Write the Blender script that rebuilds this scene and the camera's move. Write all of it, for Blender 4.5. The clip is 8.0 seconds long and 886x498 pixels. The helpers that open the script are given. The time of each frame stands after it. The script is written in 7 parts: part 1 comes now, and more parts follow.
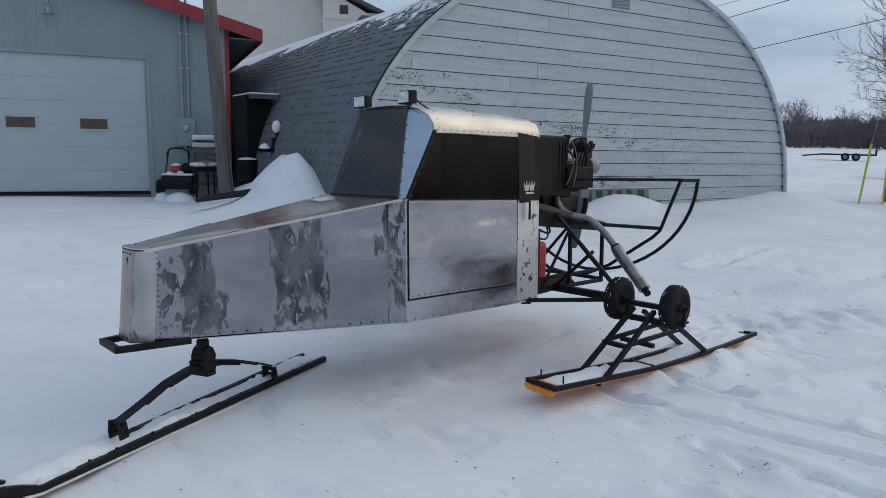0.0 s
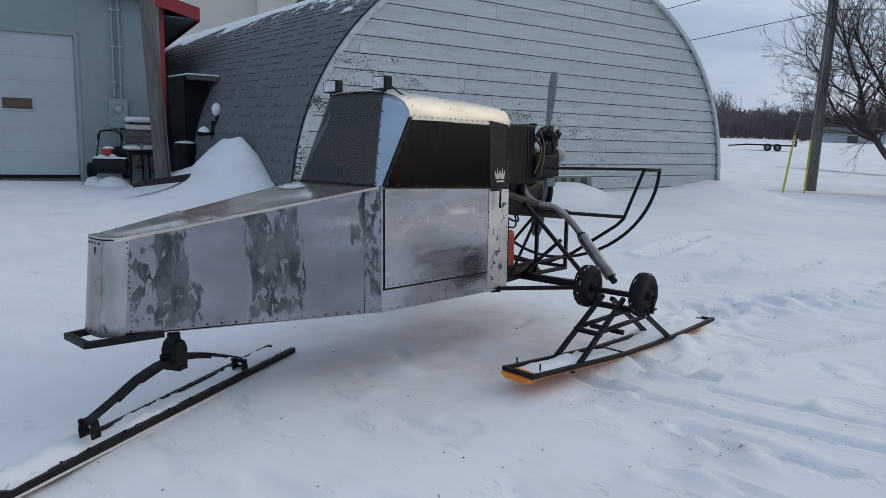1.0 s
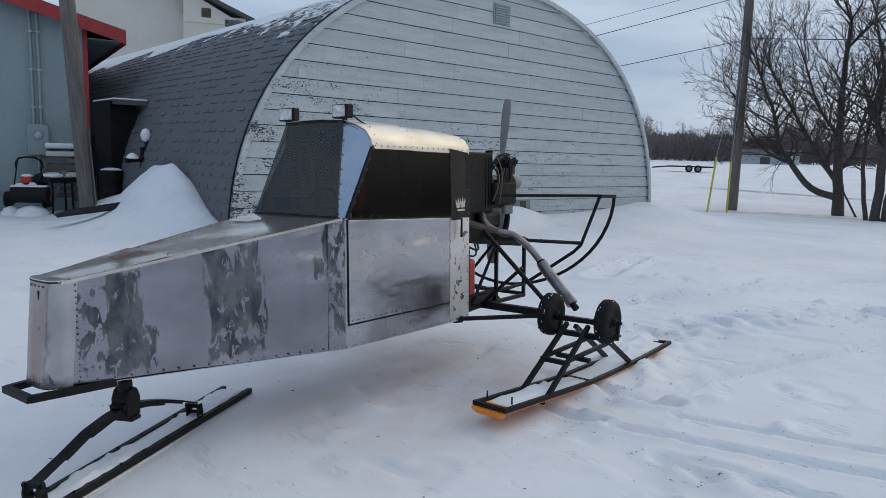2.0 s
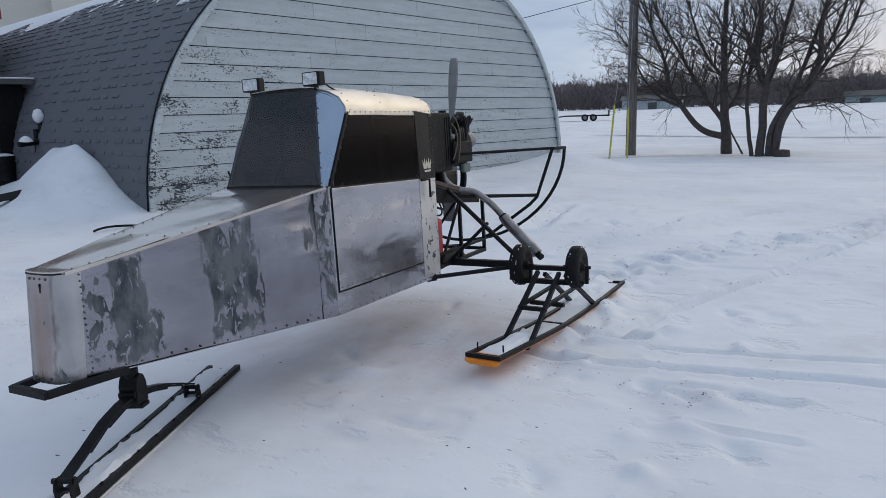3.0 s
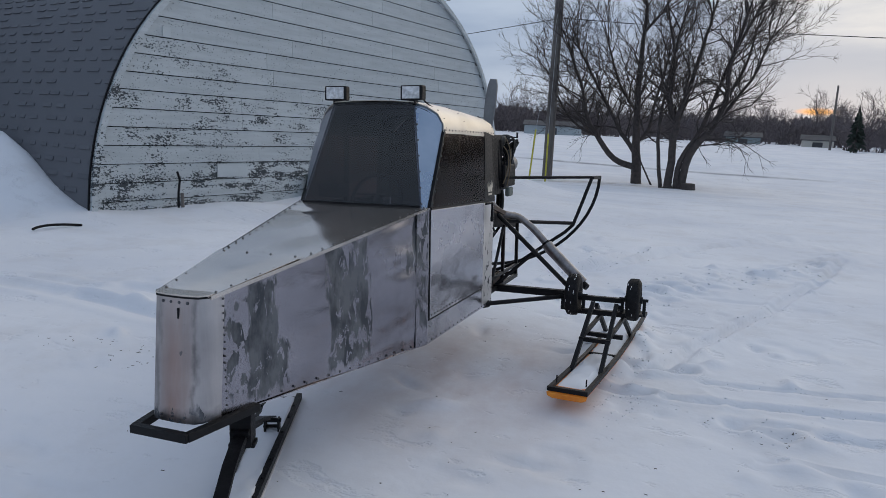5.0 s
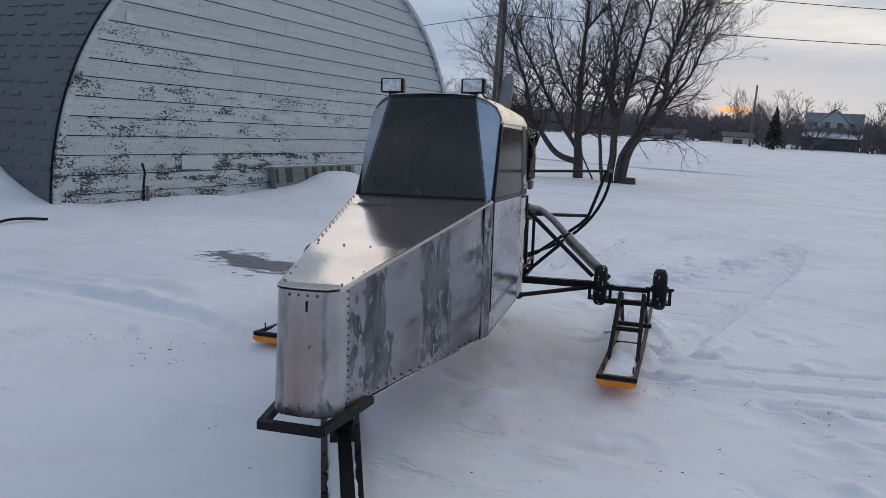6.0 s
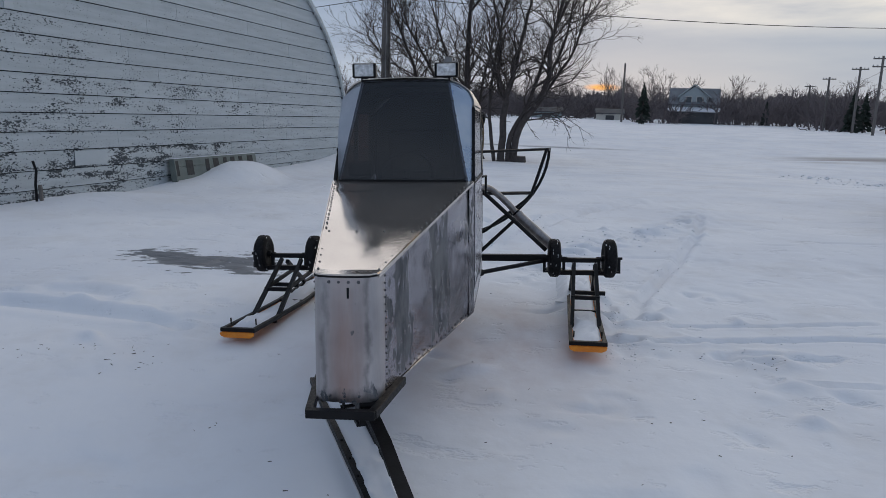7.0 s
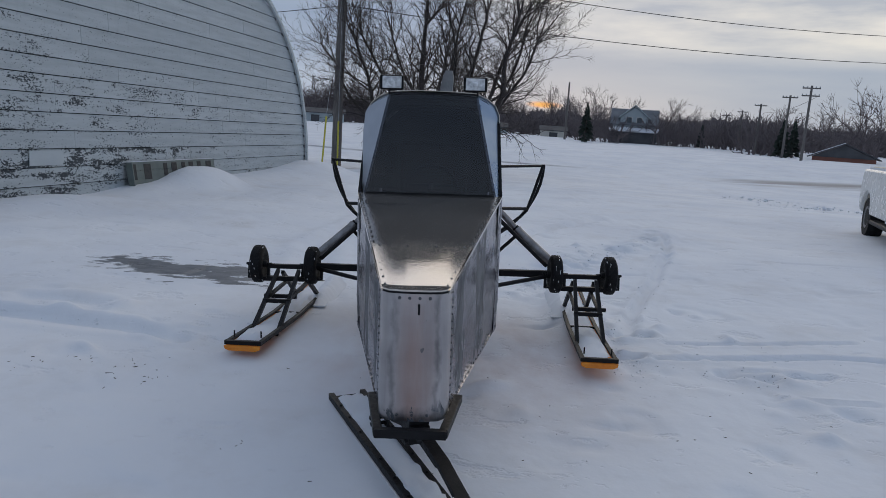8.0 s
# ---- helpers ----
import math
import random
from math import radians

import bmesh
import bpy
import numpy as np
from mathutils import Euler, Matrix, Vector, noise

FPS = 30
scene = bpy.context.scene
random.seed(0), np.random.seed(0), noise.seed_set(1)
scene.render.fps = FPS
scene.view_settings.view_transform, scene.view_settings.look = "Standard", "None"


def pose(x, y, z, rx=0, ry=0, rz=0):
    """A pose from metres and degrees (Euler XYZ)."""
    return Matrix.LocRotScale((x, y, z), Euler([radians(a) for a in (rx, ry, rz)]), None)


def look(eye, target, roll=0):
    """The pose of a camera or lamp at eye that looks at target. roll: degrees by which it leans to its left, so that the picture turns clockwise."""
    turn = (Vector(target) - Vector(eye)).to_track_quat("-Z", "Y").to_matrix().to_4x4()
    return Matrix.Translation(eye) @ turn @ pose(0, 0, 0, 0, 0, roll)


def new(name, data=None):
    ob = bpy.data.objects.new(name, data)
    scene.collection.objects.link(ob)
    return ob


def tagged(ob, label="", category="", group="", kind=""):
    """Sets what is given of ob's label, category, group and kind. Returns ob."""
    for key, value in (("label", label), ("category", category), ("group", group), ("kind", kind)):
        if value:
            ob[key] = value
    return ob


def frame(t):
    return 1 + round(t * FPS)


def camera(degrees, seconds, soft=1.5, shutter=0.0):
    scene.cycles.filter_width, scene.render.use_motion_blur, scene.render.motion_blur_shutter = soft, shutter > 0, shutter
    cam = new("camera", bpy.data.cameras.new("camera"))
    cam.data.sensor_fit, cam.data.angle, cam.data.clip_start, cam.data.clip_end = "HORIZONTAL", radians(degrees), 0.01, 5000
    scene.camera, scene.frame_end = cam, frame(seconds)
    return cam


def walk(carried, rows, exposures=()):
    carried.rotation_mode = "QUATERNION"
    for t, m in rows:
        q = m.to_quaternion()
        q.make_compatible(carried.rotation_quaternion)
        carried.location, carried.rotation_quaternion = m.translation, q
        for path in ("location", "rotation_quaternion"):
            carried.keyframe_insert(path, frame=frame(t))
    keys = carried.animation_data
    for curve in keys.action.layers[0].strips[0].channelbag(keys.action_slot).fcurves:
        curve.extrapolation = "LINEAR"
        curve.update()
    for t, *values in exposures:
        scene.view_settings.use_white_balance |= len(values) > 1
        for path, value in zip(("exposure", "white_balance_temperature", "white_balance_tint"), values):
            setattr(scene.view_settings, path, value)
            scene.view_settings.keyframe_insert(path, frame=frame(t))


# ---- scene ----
cam = camera(65.0, 8.0, 0.85)
# the sled leans two degrees against the plumb line
TIP = pose(0, 0, 0, -2, 0, 0)
PATH = [
    (0, (-1.203, -3.633, 1.543), (0.127, -2.171, 1.236), 1.26),
    (0.5, (-1.331, -3.521, 1.554), (0.097, -2.17, 1.185), 0.87),
    (1, (-1.35, -3.43, 1.546), (0.107, -2.103, 1.205), 2.09),
    (1.5, (-1.318, -3.357, 1.55), (0.096, -1.979, 1.233), 3.15),
    (1.7, (-1.324, -3.297, 1.558), (0.166, -1.997, 1.258), 2.61),
    (2.8, (-1.678, -2.932, 1.597), (0.009, -1.905, 1.284), -0.41),
    (3, (-1.728, -2.865, 1.577), (-0.009, -1.914, 1.199), -1.62),
    (3.5, (-1.838, -2.622, 1.582), (-0.071, -1.773, 1.188), -0.57),
    (4, (-1.908, -2.315, 1.593), (-0.122, -1.516, 1.18), 0.96),
    (4.5, (-1.928, -2.027, 1.615), (-0.108, -1.278, 1.258), 1.57),
    (4.7, (-1.951, -1.915, 1.623), (-0.121, -1.191, 1.267), 3.61),
    (5.8, (-2.292, -1.190, 1.596), (-0.380, -0.694, 1.287), -2.11),
    (5.9, (-2.295, -1.122, 1.592), (-0.393, -0.600, 1.255), 0.82),
    (6, (-2.293, -1.055, 1.577), (-0.385, -0.566, 1.23), 3.46),
    (6.5, (-2.405, -0.771, 1.573), (-0.462, -0.421, 1.253), 1.59),
    (7, (-2.473, -0.539, 1.554), (-0.516, -0.369, 1.176), 1.73),
    (7.5, (-2.485, -0.292, 1.528), (-0.523, -0.145, 1.167), 1.53),
    (8, (-2.466, -0.059, 1.544), (-0.495, -0.056, 1.207), 3.83),
]
walk(cam, [(t, look(eye, target, roll)) for t, eye, target, roll in PATH], [(0, 0.02, 6730, 7), (1.5, 0.05, 6800, 7), (3, 0.06, 6830, 9), (4, -0.14, 6780, 10), (4.5, -0.15, 6760, 10), (6.5, -0.21, 6780, 10), (7.5, -0.42, 6660, 10), (8, -0.41, 6620, 10)])

import functools

# ---- sky, sun, exposure ----
SUN_AZ = -8.0      # degrees from +x towards +y: where the low sun stands behind the cloud
world = bpy.data.worlds.new("sky")
scene.world = world
world.use_nodes = True
wn, wl = world.node_tree.nodes, world.node_tree.links
wn.clear()
w_out = wn.new("ShaderNodeOutputWorld")
w_bg = wn.new("ShaderNodeBackground")
w_sky = wn.new("ShaderNodeTexSky")
w_sky.sky_type = "NISHITA"
w_sky.sun_disc = False
w_sky.sun_elevation = radians(6.0)
w_sky.sun_rotation = radians(90.0 - SUN_AZ)
w_sky.altitude, w_sky.air_density, w_sky.dust_density, w_sky.ozone_density = 300, 1.0, 2.0, 2.5
# cloud sheet over the clear sky: streaks stretched along the horizon
w_tc = wn.new("ShaderNodeTexCoord")
w_sep = wn.new("ShaderNodeSeparateXYZ")
wl.new(w_tc.outputs["Generated"], w_sep.inputs[0])
w_map = wn.new("ShaderNodeMapping")
w_map.inputs["Scale"].default_value = (1.1, 1.1, 6.0)
wl.new(w_tc.outputs["Generated"], w_map.inputs[0])
w_noise = wn.new("ShaderNodeTexNoise")
w_noise.inputs["Scale"].default_value, w_noise.inputs["Detail"].default_value, w_noise.inputs["Roughness"].default_value = 2.2, 7.0, 0.55
wl.new(w_map.outputs[0], w_noise.inputs["Vector"])
w_ramp = wn.new("ShaderNodeValToRGB")
w_ramp.color_ramp.elements[0].position, w_ramp.color_ramp.elements[1].position = 0.34, 0.68
wl.new(w_noise.outputs["Fac"], w_ramp.inputs[0])
# how near a direction lies to the low sun
w_dot = wn.new("ShaderNodeVectorMath")
w_dot.operation = "DOT_PRODUCT"
w_dot.inputs[1].default_value = (math.cos(radians(SUN_AZ - 24)) * 0.905, math.sin(radians(SUN_AZ - 24)) * 0.905, 0.425)
wl.new(w_tc.outputs["Generated"], w_dot.inputs[0])
w_near = wn.new("ShaderNodeMapRange")
w_near.inputs["From Min"].default_value, w_near.inputs["From Max"].default_value = 0.82, 0.99
wl.new(w_dot.outputs["Value"], w_near.inputs["Value"])
w_thick = wn.new("ShaderNodeMix")     # dull cloud against lit cloud
w_thick.data_type = "RGBA"
w_thick.inputs[6].default_value, w_thick.inputs[7].default_value = (0.343, 0.455, 0.655, 1), (0.56, 0.678, 0.865, 1)
wl.new(w_ramp.outputs["Color"], w_thick.inputs[0])
w_glow = wn.new("ShaderNodeMix")
w_glow.data_type = "RGBA"
w_glow.inputs[7].default_value = (1.92, 1.72, 1.35, 1)
wl.new(w_thick.outputs[2], w_glow.inputs[6])
w_gm = wn.new("ShaderNodeMath")
w_gm.operation = "MULTIPLY"
wl.new(w_near.outputs["Result"], w_gm.inputs[0])
w_lo = wn.new("ShaderNodeMapRange")
w_lo.inputs["To Min"].default_value = 0.22
wl.new(w_ramp.outputs["Color"], w_lo.inputs["Value"])
wl.new(w_lo.outputs["Result"], w_gm.inputs[1])
wl.new(w_gm.outputs[0], w_glow.inputs[0])
w_add = wn.new("ShaderNodeMix")
w_add.data_type, w_add.blend_type = "RGBA", "ADD"
w_add.inputs[0].default_value = 1.0
w_scale = wn.new("ShaderNodeMix")
w_scale.data_type, w_scale.blend_type = "RGBA", "MULTIPLY"
w_scale.inputs[0].default_value = 1.0
w_scale.inputs[7].default_value = (0.007, 0.007, 0.008, 1)
wl.new(w_sky.outputs[0], w_scale.inputs[6])
w_band = wn.new("ShaderNodeMapRange")
w_band.inputs["From Min"].default_value, w_band.inputs["From Max"].default_value = 0.142, 0.100
wl.new(w_sep.outputs["Z"], w_band.inputs["Value"])
w_side = wn.new("ShaderNodeMapRange")
w_side.inputs["From Min"].default_value, w_side.inputs["From Max"].default_value, w_side.inputs["To Max"].default_value = 0.12, -0.10, 0.8
wl.new(w_sep.outputs["Y"], w_side.inputs["Value"])
w_bm = wn.new("ShaderNodeMath")
w_bm.operation = "MULTIPLY"
wl.new(w_band.outputs["Result"], w_bm.inputs[0])
wl.new(w_side.outputs["Result"], w_bm.inputs[1])
w_dull = wn.new("ShaderNodeMix")
w_dull.data_type = "RGBA"
w_dull.inputs[7].default_value = (0.43, 0.535, 0.70, 1)
wl.new(w_bm.outputs[0], w_dull.inputs[0])
wl.new(w_glow.outputs[2], w_dull.inputs[6])
wl.new(w_dull.outputs[2], w_add.inputs[6])
wl.new(w_scale.outputs[2], w_add.inputs[7])
# a rift of orange sunset low behind the trees
w_rift = wn.new("ShaderNodeVectorMath")
w_rift.operation = "DISTANCE"
w_rift.inputs[1].default_value = (0.9920, -0.1260, 0.0435 * 5.0)
w_rm = wn.new("ShaderNodeMapping")
w_rm.inputs["Scale"].default_value = (1.0, 1.0, 5.0)
wl.new(w_tc.outputs["Generated"], w_rm.inputs[0])
wl.new(w_rm.outputs[0], w_rift.inputs[0])
w_rr = wn.new("ShaderNodeMapRange")
w_rr.inputs["From Min"].default_value, w_rr.inputs["From Max"].default_value = 0.028, 0.010
wl.new(w_rift.outputs["Value"], w_rr.inputs["Value"])
w_rmix = wn.new("ShaderNodeMix")
w_rmix.data_type = "RGBA"
w_rmix.inputs[7].default_value = (1.55, 0.78, 0.25, 1)
wl.new(w_rr.outputs["Result"], w_rmix.inputs[0])
wl.new(w_add.outputs[2], w_rmix.inputs[6])
wl.new(w_rmix.outputs[2], w_bg.inputs["Color"])
w_bg.inputs["Strength"].default_value = 0.895
wl.new(w_bg.outputs[0], w_out.inputs["Surface"])

sun = new("sun", bpy.data.lights.new("sun", "SUN"))
sun.data.energy, sun.data.angle, sun.data.color = 0.85, radians(66), (1.0, 0.90, 0.80)
sun.matrix_world = look((math.cos(radians(SUN_AZ)) * 50, math.sin(radians(SUN_AZ)) * 50, 24), (0, 0, 0))


# ---- materials ----
def material(name):
    m = bpy.data.materials.new(name)
    m.use_nodes = True
    nt = m.node_tree
    return m, nt.nodes, nt.links, nt.nodes["Principled BSDF"]


def coords(n, l, scale=(1, 1, 1), kind="Object"):
    tc, mp = n.new("ShaderNodeTexCoord"), n.new("ShaderNodeMapping")
    mp.inputs["Scale"].default_value = scale
    l.new(tc.outputs[kind], mp.inputs[0])
    return mp.outputs[0]


def noise_tex(n, l, vec, scale, detail=4.0, rough=0.55, lo=0.35, hi=0.65):
    """A noise stretched to run from 0 at lo to 1 at hi."""
    t, r = n.new("ShaderNodeTexNoise"), n.new("ShaderNodeMapRange")
    t.inputs["Scale"].default_value, t.inputs["Detail"].default_value, t.inputs["Roughness"].default_value = scale, detail, rough
    l.new(vec, t.inputs["Vector"])
    r.inputs["From Min"].default_value, r.inputs["From Max"].default_value = lo, hi
    l.new(t.outputs["Fac"], r.inputs["Value"])
    return r.outputs["Result"]


def mixed(n, l, fac, a, b):
    x = n.new("ShaderNodeMix")
    x.data_type = "RGBA"
    for k, v in ((6, a), (7, b)):
        if isinstance(v, tuple):
            x.inputs[k].default_value = (*v, 1)
        else:
            l.new(v, x.inputs[k])
    if isinstance(fac, float):
        x.inputs[0].default_value = fac
    else:
        l.new(fac, x.inputs[0])
    return x.outputs[2]


def math_node(n, l, op, a, b):
    x = n.new("ShaderNodeMath")
    x.operation = op
    for k, v in ((0, a), (1, b)):
        if isinstance(v, (int, float)):
            x.inputs[k].default_value = v
        else:
            l.new(v, x.inputs[k])
    return x.outputs[0]


def span(n, l, value, a, b, soft):
    """1 where value lies between a and b, with soft edges."""
    r1, r2 = n.new("ShaderNodeMapRange"), n.new("ShaderNodeMapRange")
    r1.inputs["From Min"].default_value, r1.inputs["From Max"].default_value = a - soft, a + soft
    r2.inputs["From Min"].default_value, r2.inputs["From Max"].default_value = b + soft, b - soft
    l.new(value, r1.inputs["Value"])
    l.new(value, r2.inputs["Value"])
    return math_node(n, l, "MULTIPLY", r1.outputs["Result"], r2.outputs["Result"])


def bump(n, l, height, strength, distance, bsdf):
    b = n.new("ShaderNodeBump")
    b.inputs["Strength"].default_value, b.inputs["Distance"].default_value = strength, distance
    l.new(height, b.inputs["Height"])
    l.new(b.outputs[0], bsdf.inputs["Normal"])
    return b


def painted(name, a, b, rough=0.5, metal=0.0, scale=8.0, fine=60.0, relief=0.3, dist=0.002, kind="Object", stretch=(1, 1, 1), gloss=0.5):
    """Two tones at two scales of grain with a fine relief."""
    m, n, l, p = material(name)
    v = coords(n, l, stretch, kind)
    big, small = noise_tex(n, l, v, scale), noise_tex(n, l, v, fine, 3.0)
    k = math_node(n, l, "ADD", math_node(n, l, "MULTIPLY", big, 0.65), math_node(n, l, "MULTIPLY", small, 0.35))
    l.new(mixed(n, l, k, a, b), p.inputs["Base Color"])
    p.inputs["Metallic"].default_value = metal
    p.inputs["Specular IOR Level"].default_value = gloss
    rr = n.new("ShaderNodeMapRange")
    rr.inputs["To Min"].default_value, rr.inputs["To Max"].default_value = rough * 0.8, min(1.0, rough * 1.2)
    l.new(small, rr.inputs["Value"])
    l.new(rr.outputs["Result"], p.inputs["Roughness"])
    bump(n, l, k, relief, dist, p)
    return m


def aluminium(name, stains, streak=1.0, lo=(0.36, 0.365, 0.38), hi=(0.60, 0.605, 0.62), rough=0.34, wave=0.25, rusty=False, flecks=0.7, oxide=0.0):
    """Weathered bare sheet: cloudy sheen, faint streaks, dents, and worn patches (x from, x to, z from, z to, cover) with ragged edges and bare islands."""
    m, n, l, p = material(name)
    v = coords(n, l)
    cloud = noise_tex(n, l, coords(n, l, (1.0, 1.0, 1.5)), 2.4, 4.0, 0.5)
    run = noise_tex(n, l, coords(n, l, (9, 9, 0.9)), 1.0, 5.0, 0.6)
    k = math_node(n, l, "ADD", math_node(n, l, "MULTIPLY", cloud, 0.6), math_node(n, l, "MULTIPLY", run, 0.4 * streak))
    colour = mixed(n, l, k, lo, hi)
    tc, sp = n.new("ShaderNodeTexCoord"), n.new("ShaderNodeSeparateXYZ")
    l.new(tc.outputs["Object"], sp.inputs[0])
    if rusty:
        band = math_node(n, l, "MULTIPLY", span(n, l, sp.outputs[1], -0.075, 0.045, 0.030), noise_tex(n, l, coords(n, l, (3, 9, 1.5)), 1.0, 5.0, 0.6, 0.20, 0.70))
        colour = mixed(n, l, math_node(n, l, "MULTIPLY", band, 0.9), colour, (0.33, 0.215, 0.185))
        wavy = math_node(n, l, "ADD", sp.outputs[1], math_node(n, l, "MULTIPLY", noise_tex(n, l, coords(n, l, (1, 1, 1.2)), 6.0, 4.0, 0.55, 0.2, 0.8), 0.05))
        lines = math_node(n, l, "MAXIMUM", span(n, l, wavy, -0.062, -0.050, 0.008), span(n, l, wavy, 0.092, 0.104, 0.010))
        foot = span(n, l, math_node(n, l, "ADD", sp.outputs[2], math_node(n, l, "MULTIPLY", noise_tex(n, l, coords(n, l, (1, 2, 1)), 8.0, 5.0, 0.6, 0.2, 0.8), 0.06)), 0.40, 0.565, 0.02)
        grime = math_node(n, l, "MULTIPLY", math_node(n, l, "MAXIMUM", lines, foot), noise_tex(n, l, coords(n, l, (2, 6, 2)), 4.0, 5.0, 0.6, 0.25, 0.6))
        colour = mixed(n, l, math_node(n, l, "MULTIPLY", grime, 0.8), colour, (0.10, 0.10, 0.105))
    worn = None
    vw = coords(n, l, (1.0, 1.0, 0.45))
    blot = n.new("ShaderNodeTexNoise")
    blot.inputs["Scale"].default_value, blot.inputs["Detail"].default_value, blot.inputs["Roughness"].default_value, blot.inputs["Distortion"].default_value = 21.0, 5.0, 0.62, 0.7
    l.new(vw, blot.inputs["Vector"])
    edge = noise_tex(n, l, vw, 9.0, 6.0, 0.62, 0.2, 0.8)
    shifted = math_node(n, l, "ADD", sp.outputs[0], math_node(n, l, "MULTIPLY", edge, 0.10))
    raised = math_node(n, l, "ADD", sp.outputs[2], math_node(n, l, "MULTIPLY", noise_tex(n, l, coords(n, l, (1.6, 1.6, 0.6)), 9.0, 5.0, 0.6, 0.2, 0.8), 0.14))
    for a, b, z0, z1, cover in stains:
        s = math_node(n, l, "MULTIPLY", span(n, l, shifted, a + 0.05, b + 0.05, 0.006), span(n, l, raised, z0 + 0.07, z1 + 0.07, 0.012))
        cut = n.new("ShaderNodeMapRange")       # cover: the share that is worn
        cut.inputs["From Min"].default_value, cut.inputs["From Max"].default_value = 0.68 - 0.36 * cover - 0.010, 0.68 - 0.36 * cover + 0.010
        l.new(blot.outputs["Fac"], cut.inputs["Value"])
        s = math_node(n, l, "MULTIPLY", s, cut.outputs["Result"])
        worn = s if worn is None else math_node(n, l, "MAXIMUM", worn, s)
    fleck = math_node(n, l, "MULTIPLY", noise_tex(n, l, coords(n, l, (1, 1, 0.7)), 22.0, 3.0, 0.6, 0.715, 0.74), flecks)
    worn = fleck if worn is None else math_node(n, l, "MAXIMUM", worn, fleck)
    patch = mixed(n, l, noise_tex(n, l, vw, 11.0, 6.0, 0.62, 0.40, 0.58), (0.055, 0.062, 0.074), (0.15, 0.158, 0.172))
    l.new(mixed(n, l, worn, colour, patch), p.inputs["Base Color"])
    l.new(math_node(n, l, "SUBTRACT", 1.0 - oxide, math_node(n, l, "MULTIPLY", worn, 0.45)), p.inputs["Metallic"])
    r = math_node(n, l, "ADD", rough, math_node(n, l, "MULTIPLY", k, 0.12))
    l.new(math_node(n, l, "ADD", r, math_node(n, l, "MULTIPLY", worn, 0.25)), p.inputs["Roughness"])
    b1 = n.new("ShaderNodeBump")
    b1.inputs["Strength"].default_value, b1.inputs["Distance"].default_value = wave, 0.06
    l.new(noise_tex(n, l, coords(n, l, (0.8, 1.0, 1.7)), 2.6, 2.0, 0.4, 0.0, 1.0), b1.inputs["Height"])
    b2 = n.new("ShaderNodeBump")
    b2.inputs["Strength"].default_value, b2.inputs["Distance"].default_value = 0.10, 0.001
    l.new(noise_tex(n, l, coords(n, l, (1, 1, 3)), 60.0, 3.0), b2.inputs["Height"])
    l.new(b1.outputs[0], b2.inputs["Normal"])
    l.new(b2.outputs[0], p.inputs["Normal"])
    return m


def tinted_pane(name, tint, rough=0.04, shine=0.55, base=0.03, power=4.0, dust=0.0):
    m, n, l, p = material(name)
    n.remove(p)
    out = n["Material Output"]
    tr, gl, lw, mx = n.new("ShaderNodeBsdfTransparent"), n.new("ShaderNodeBsdfGlossy"), n.new("ShaderNodeLayerWeight"), n.new("ShaderNodeMixShader")
    v = coords(n, l)
    l.new(mixed(n, l, noise_tex(n, l, v, 3.0, 2.0, 0.5, 0.2, 0.8), tint, tuple(min(1, c * 1.25) for c in tint)), tr.inputs["Color"])
    gl.inputs["Roughness"].default_value = rough
    gl.inputs["Color"].default_value = (0.9, 0.9, 0.9, 1)
    sheen = math_node(n, l, "ADD", base, math_node(n, l, "MULTIPLY", math_node(n, l, "POWER", lw.outputs["Facing"], power), shine))
    through_it = tr.outputs[0]
    if dust > 0:   # a film of dust and fine scratches
        df, film = n.new("ShaderNodeBsdfDiffuse"), n.new("ShaderNodeMixShader")
        df.inputs["Color"].default_value = (0.56, 0.58, 0.62, 1)
        l.new(math_node(n, l, "MULTIPLY", math_node(n, l, "ADD", noise_tex(n, l, coords(n, l, (1, 1, 0.5)), 5.0, 6.0, 0.6, 0.3, 0.8), 0.7), dust), film.inputs[0])
        l.new(tr.outputs[0], film.inputs[1])
        l.new(df.outputs[0], film.inputs[2])
        through_it = film.outputs[0]
    for a, b in ((sheen, mx.inputs[0]), (through_it, mx.inputs[1]), (gl.outputs[0], mx.inputs[2]), (mx.outputs[0], out.inputs["Surface"])):
        l.new(a, b)
    return m


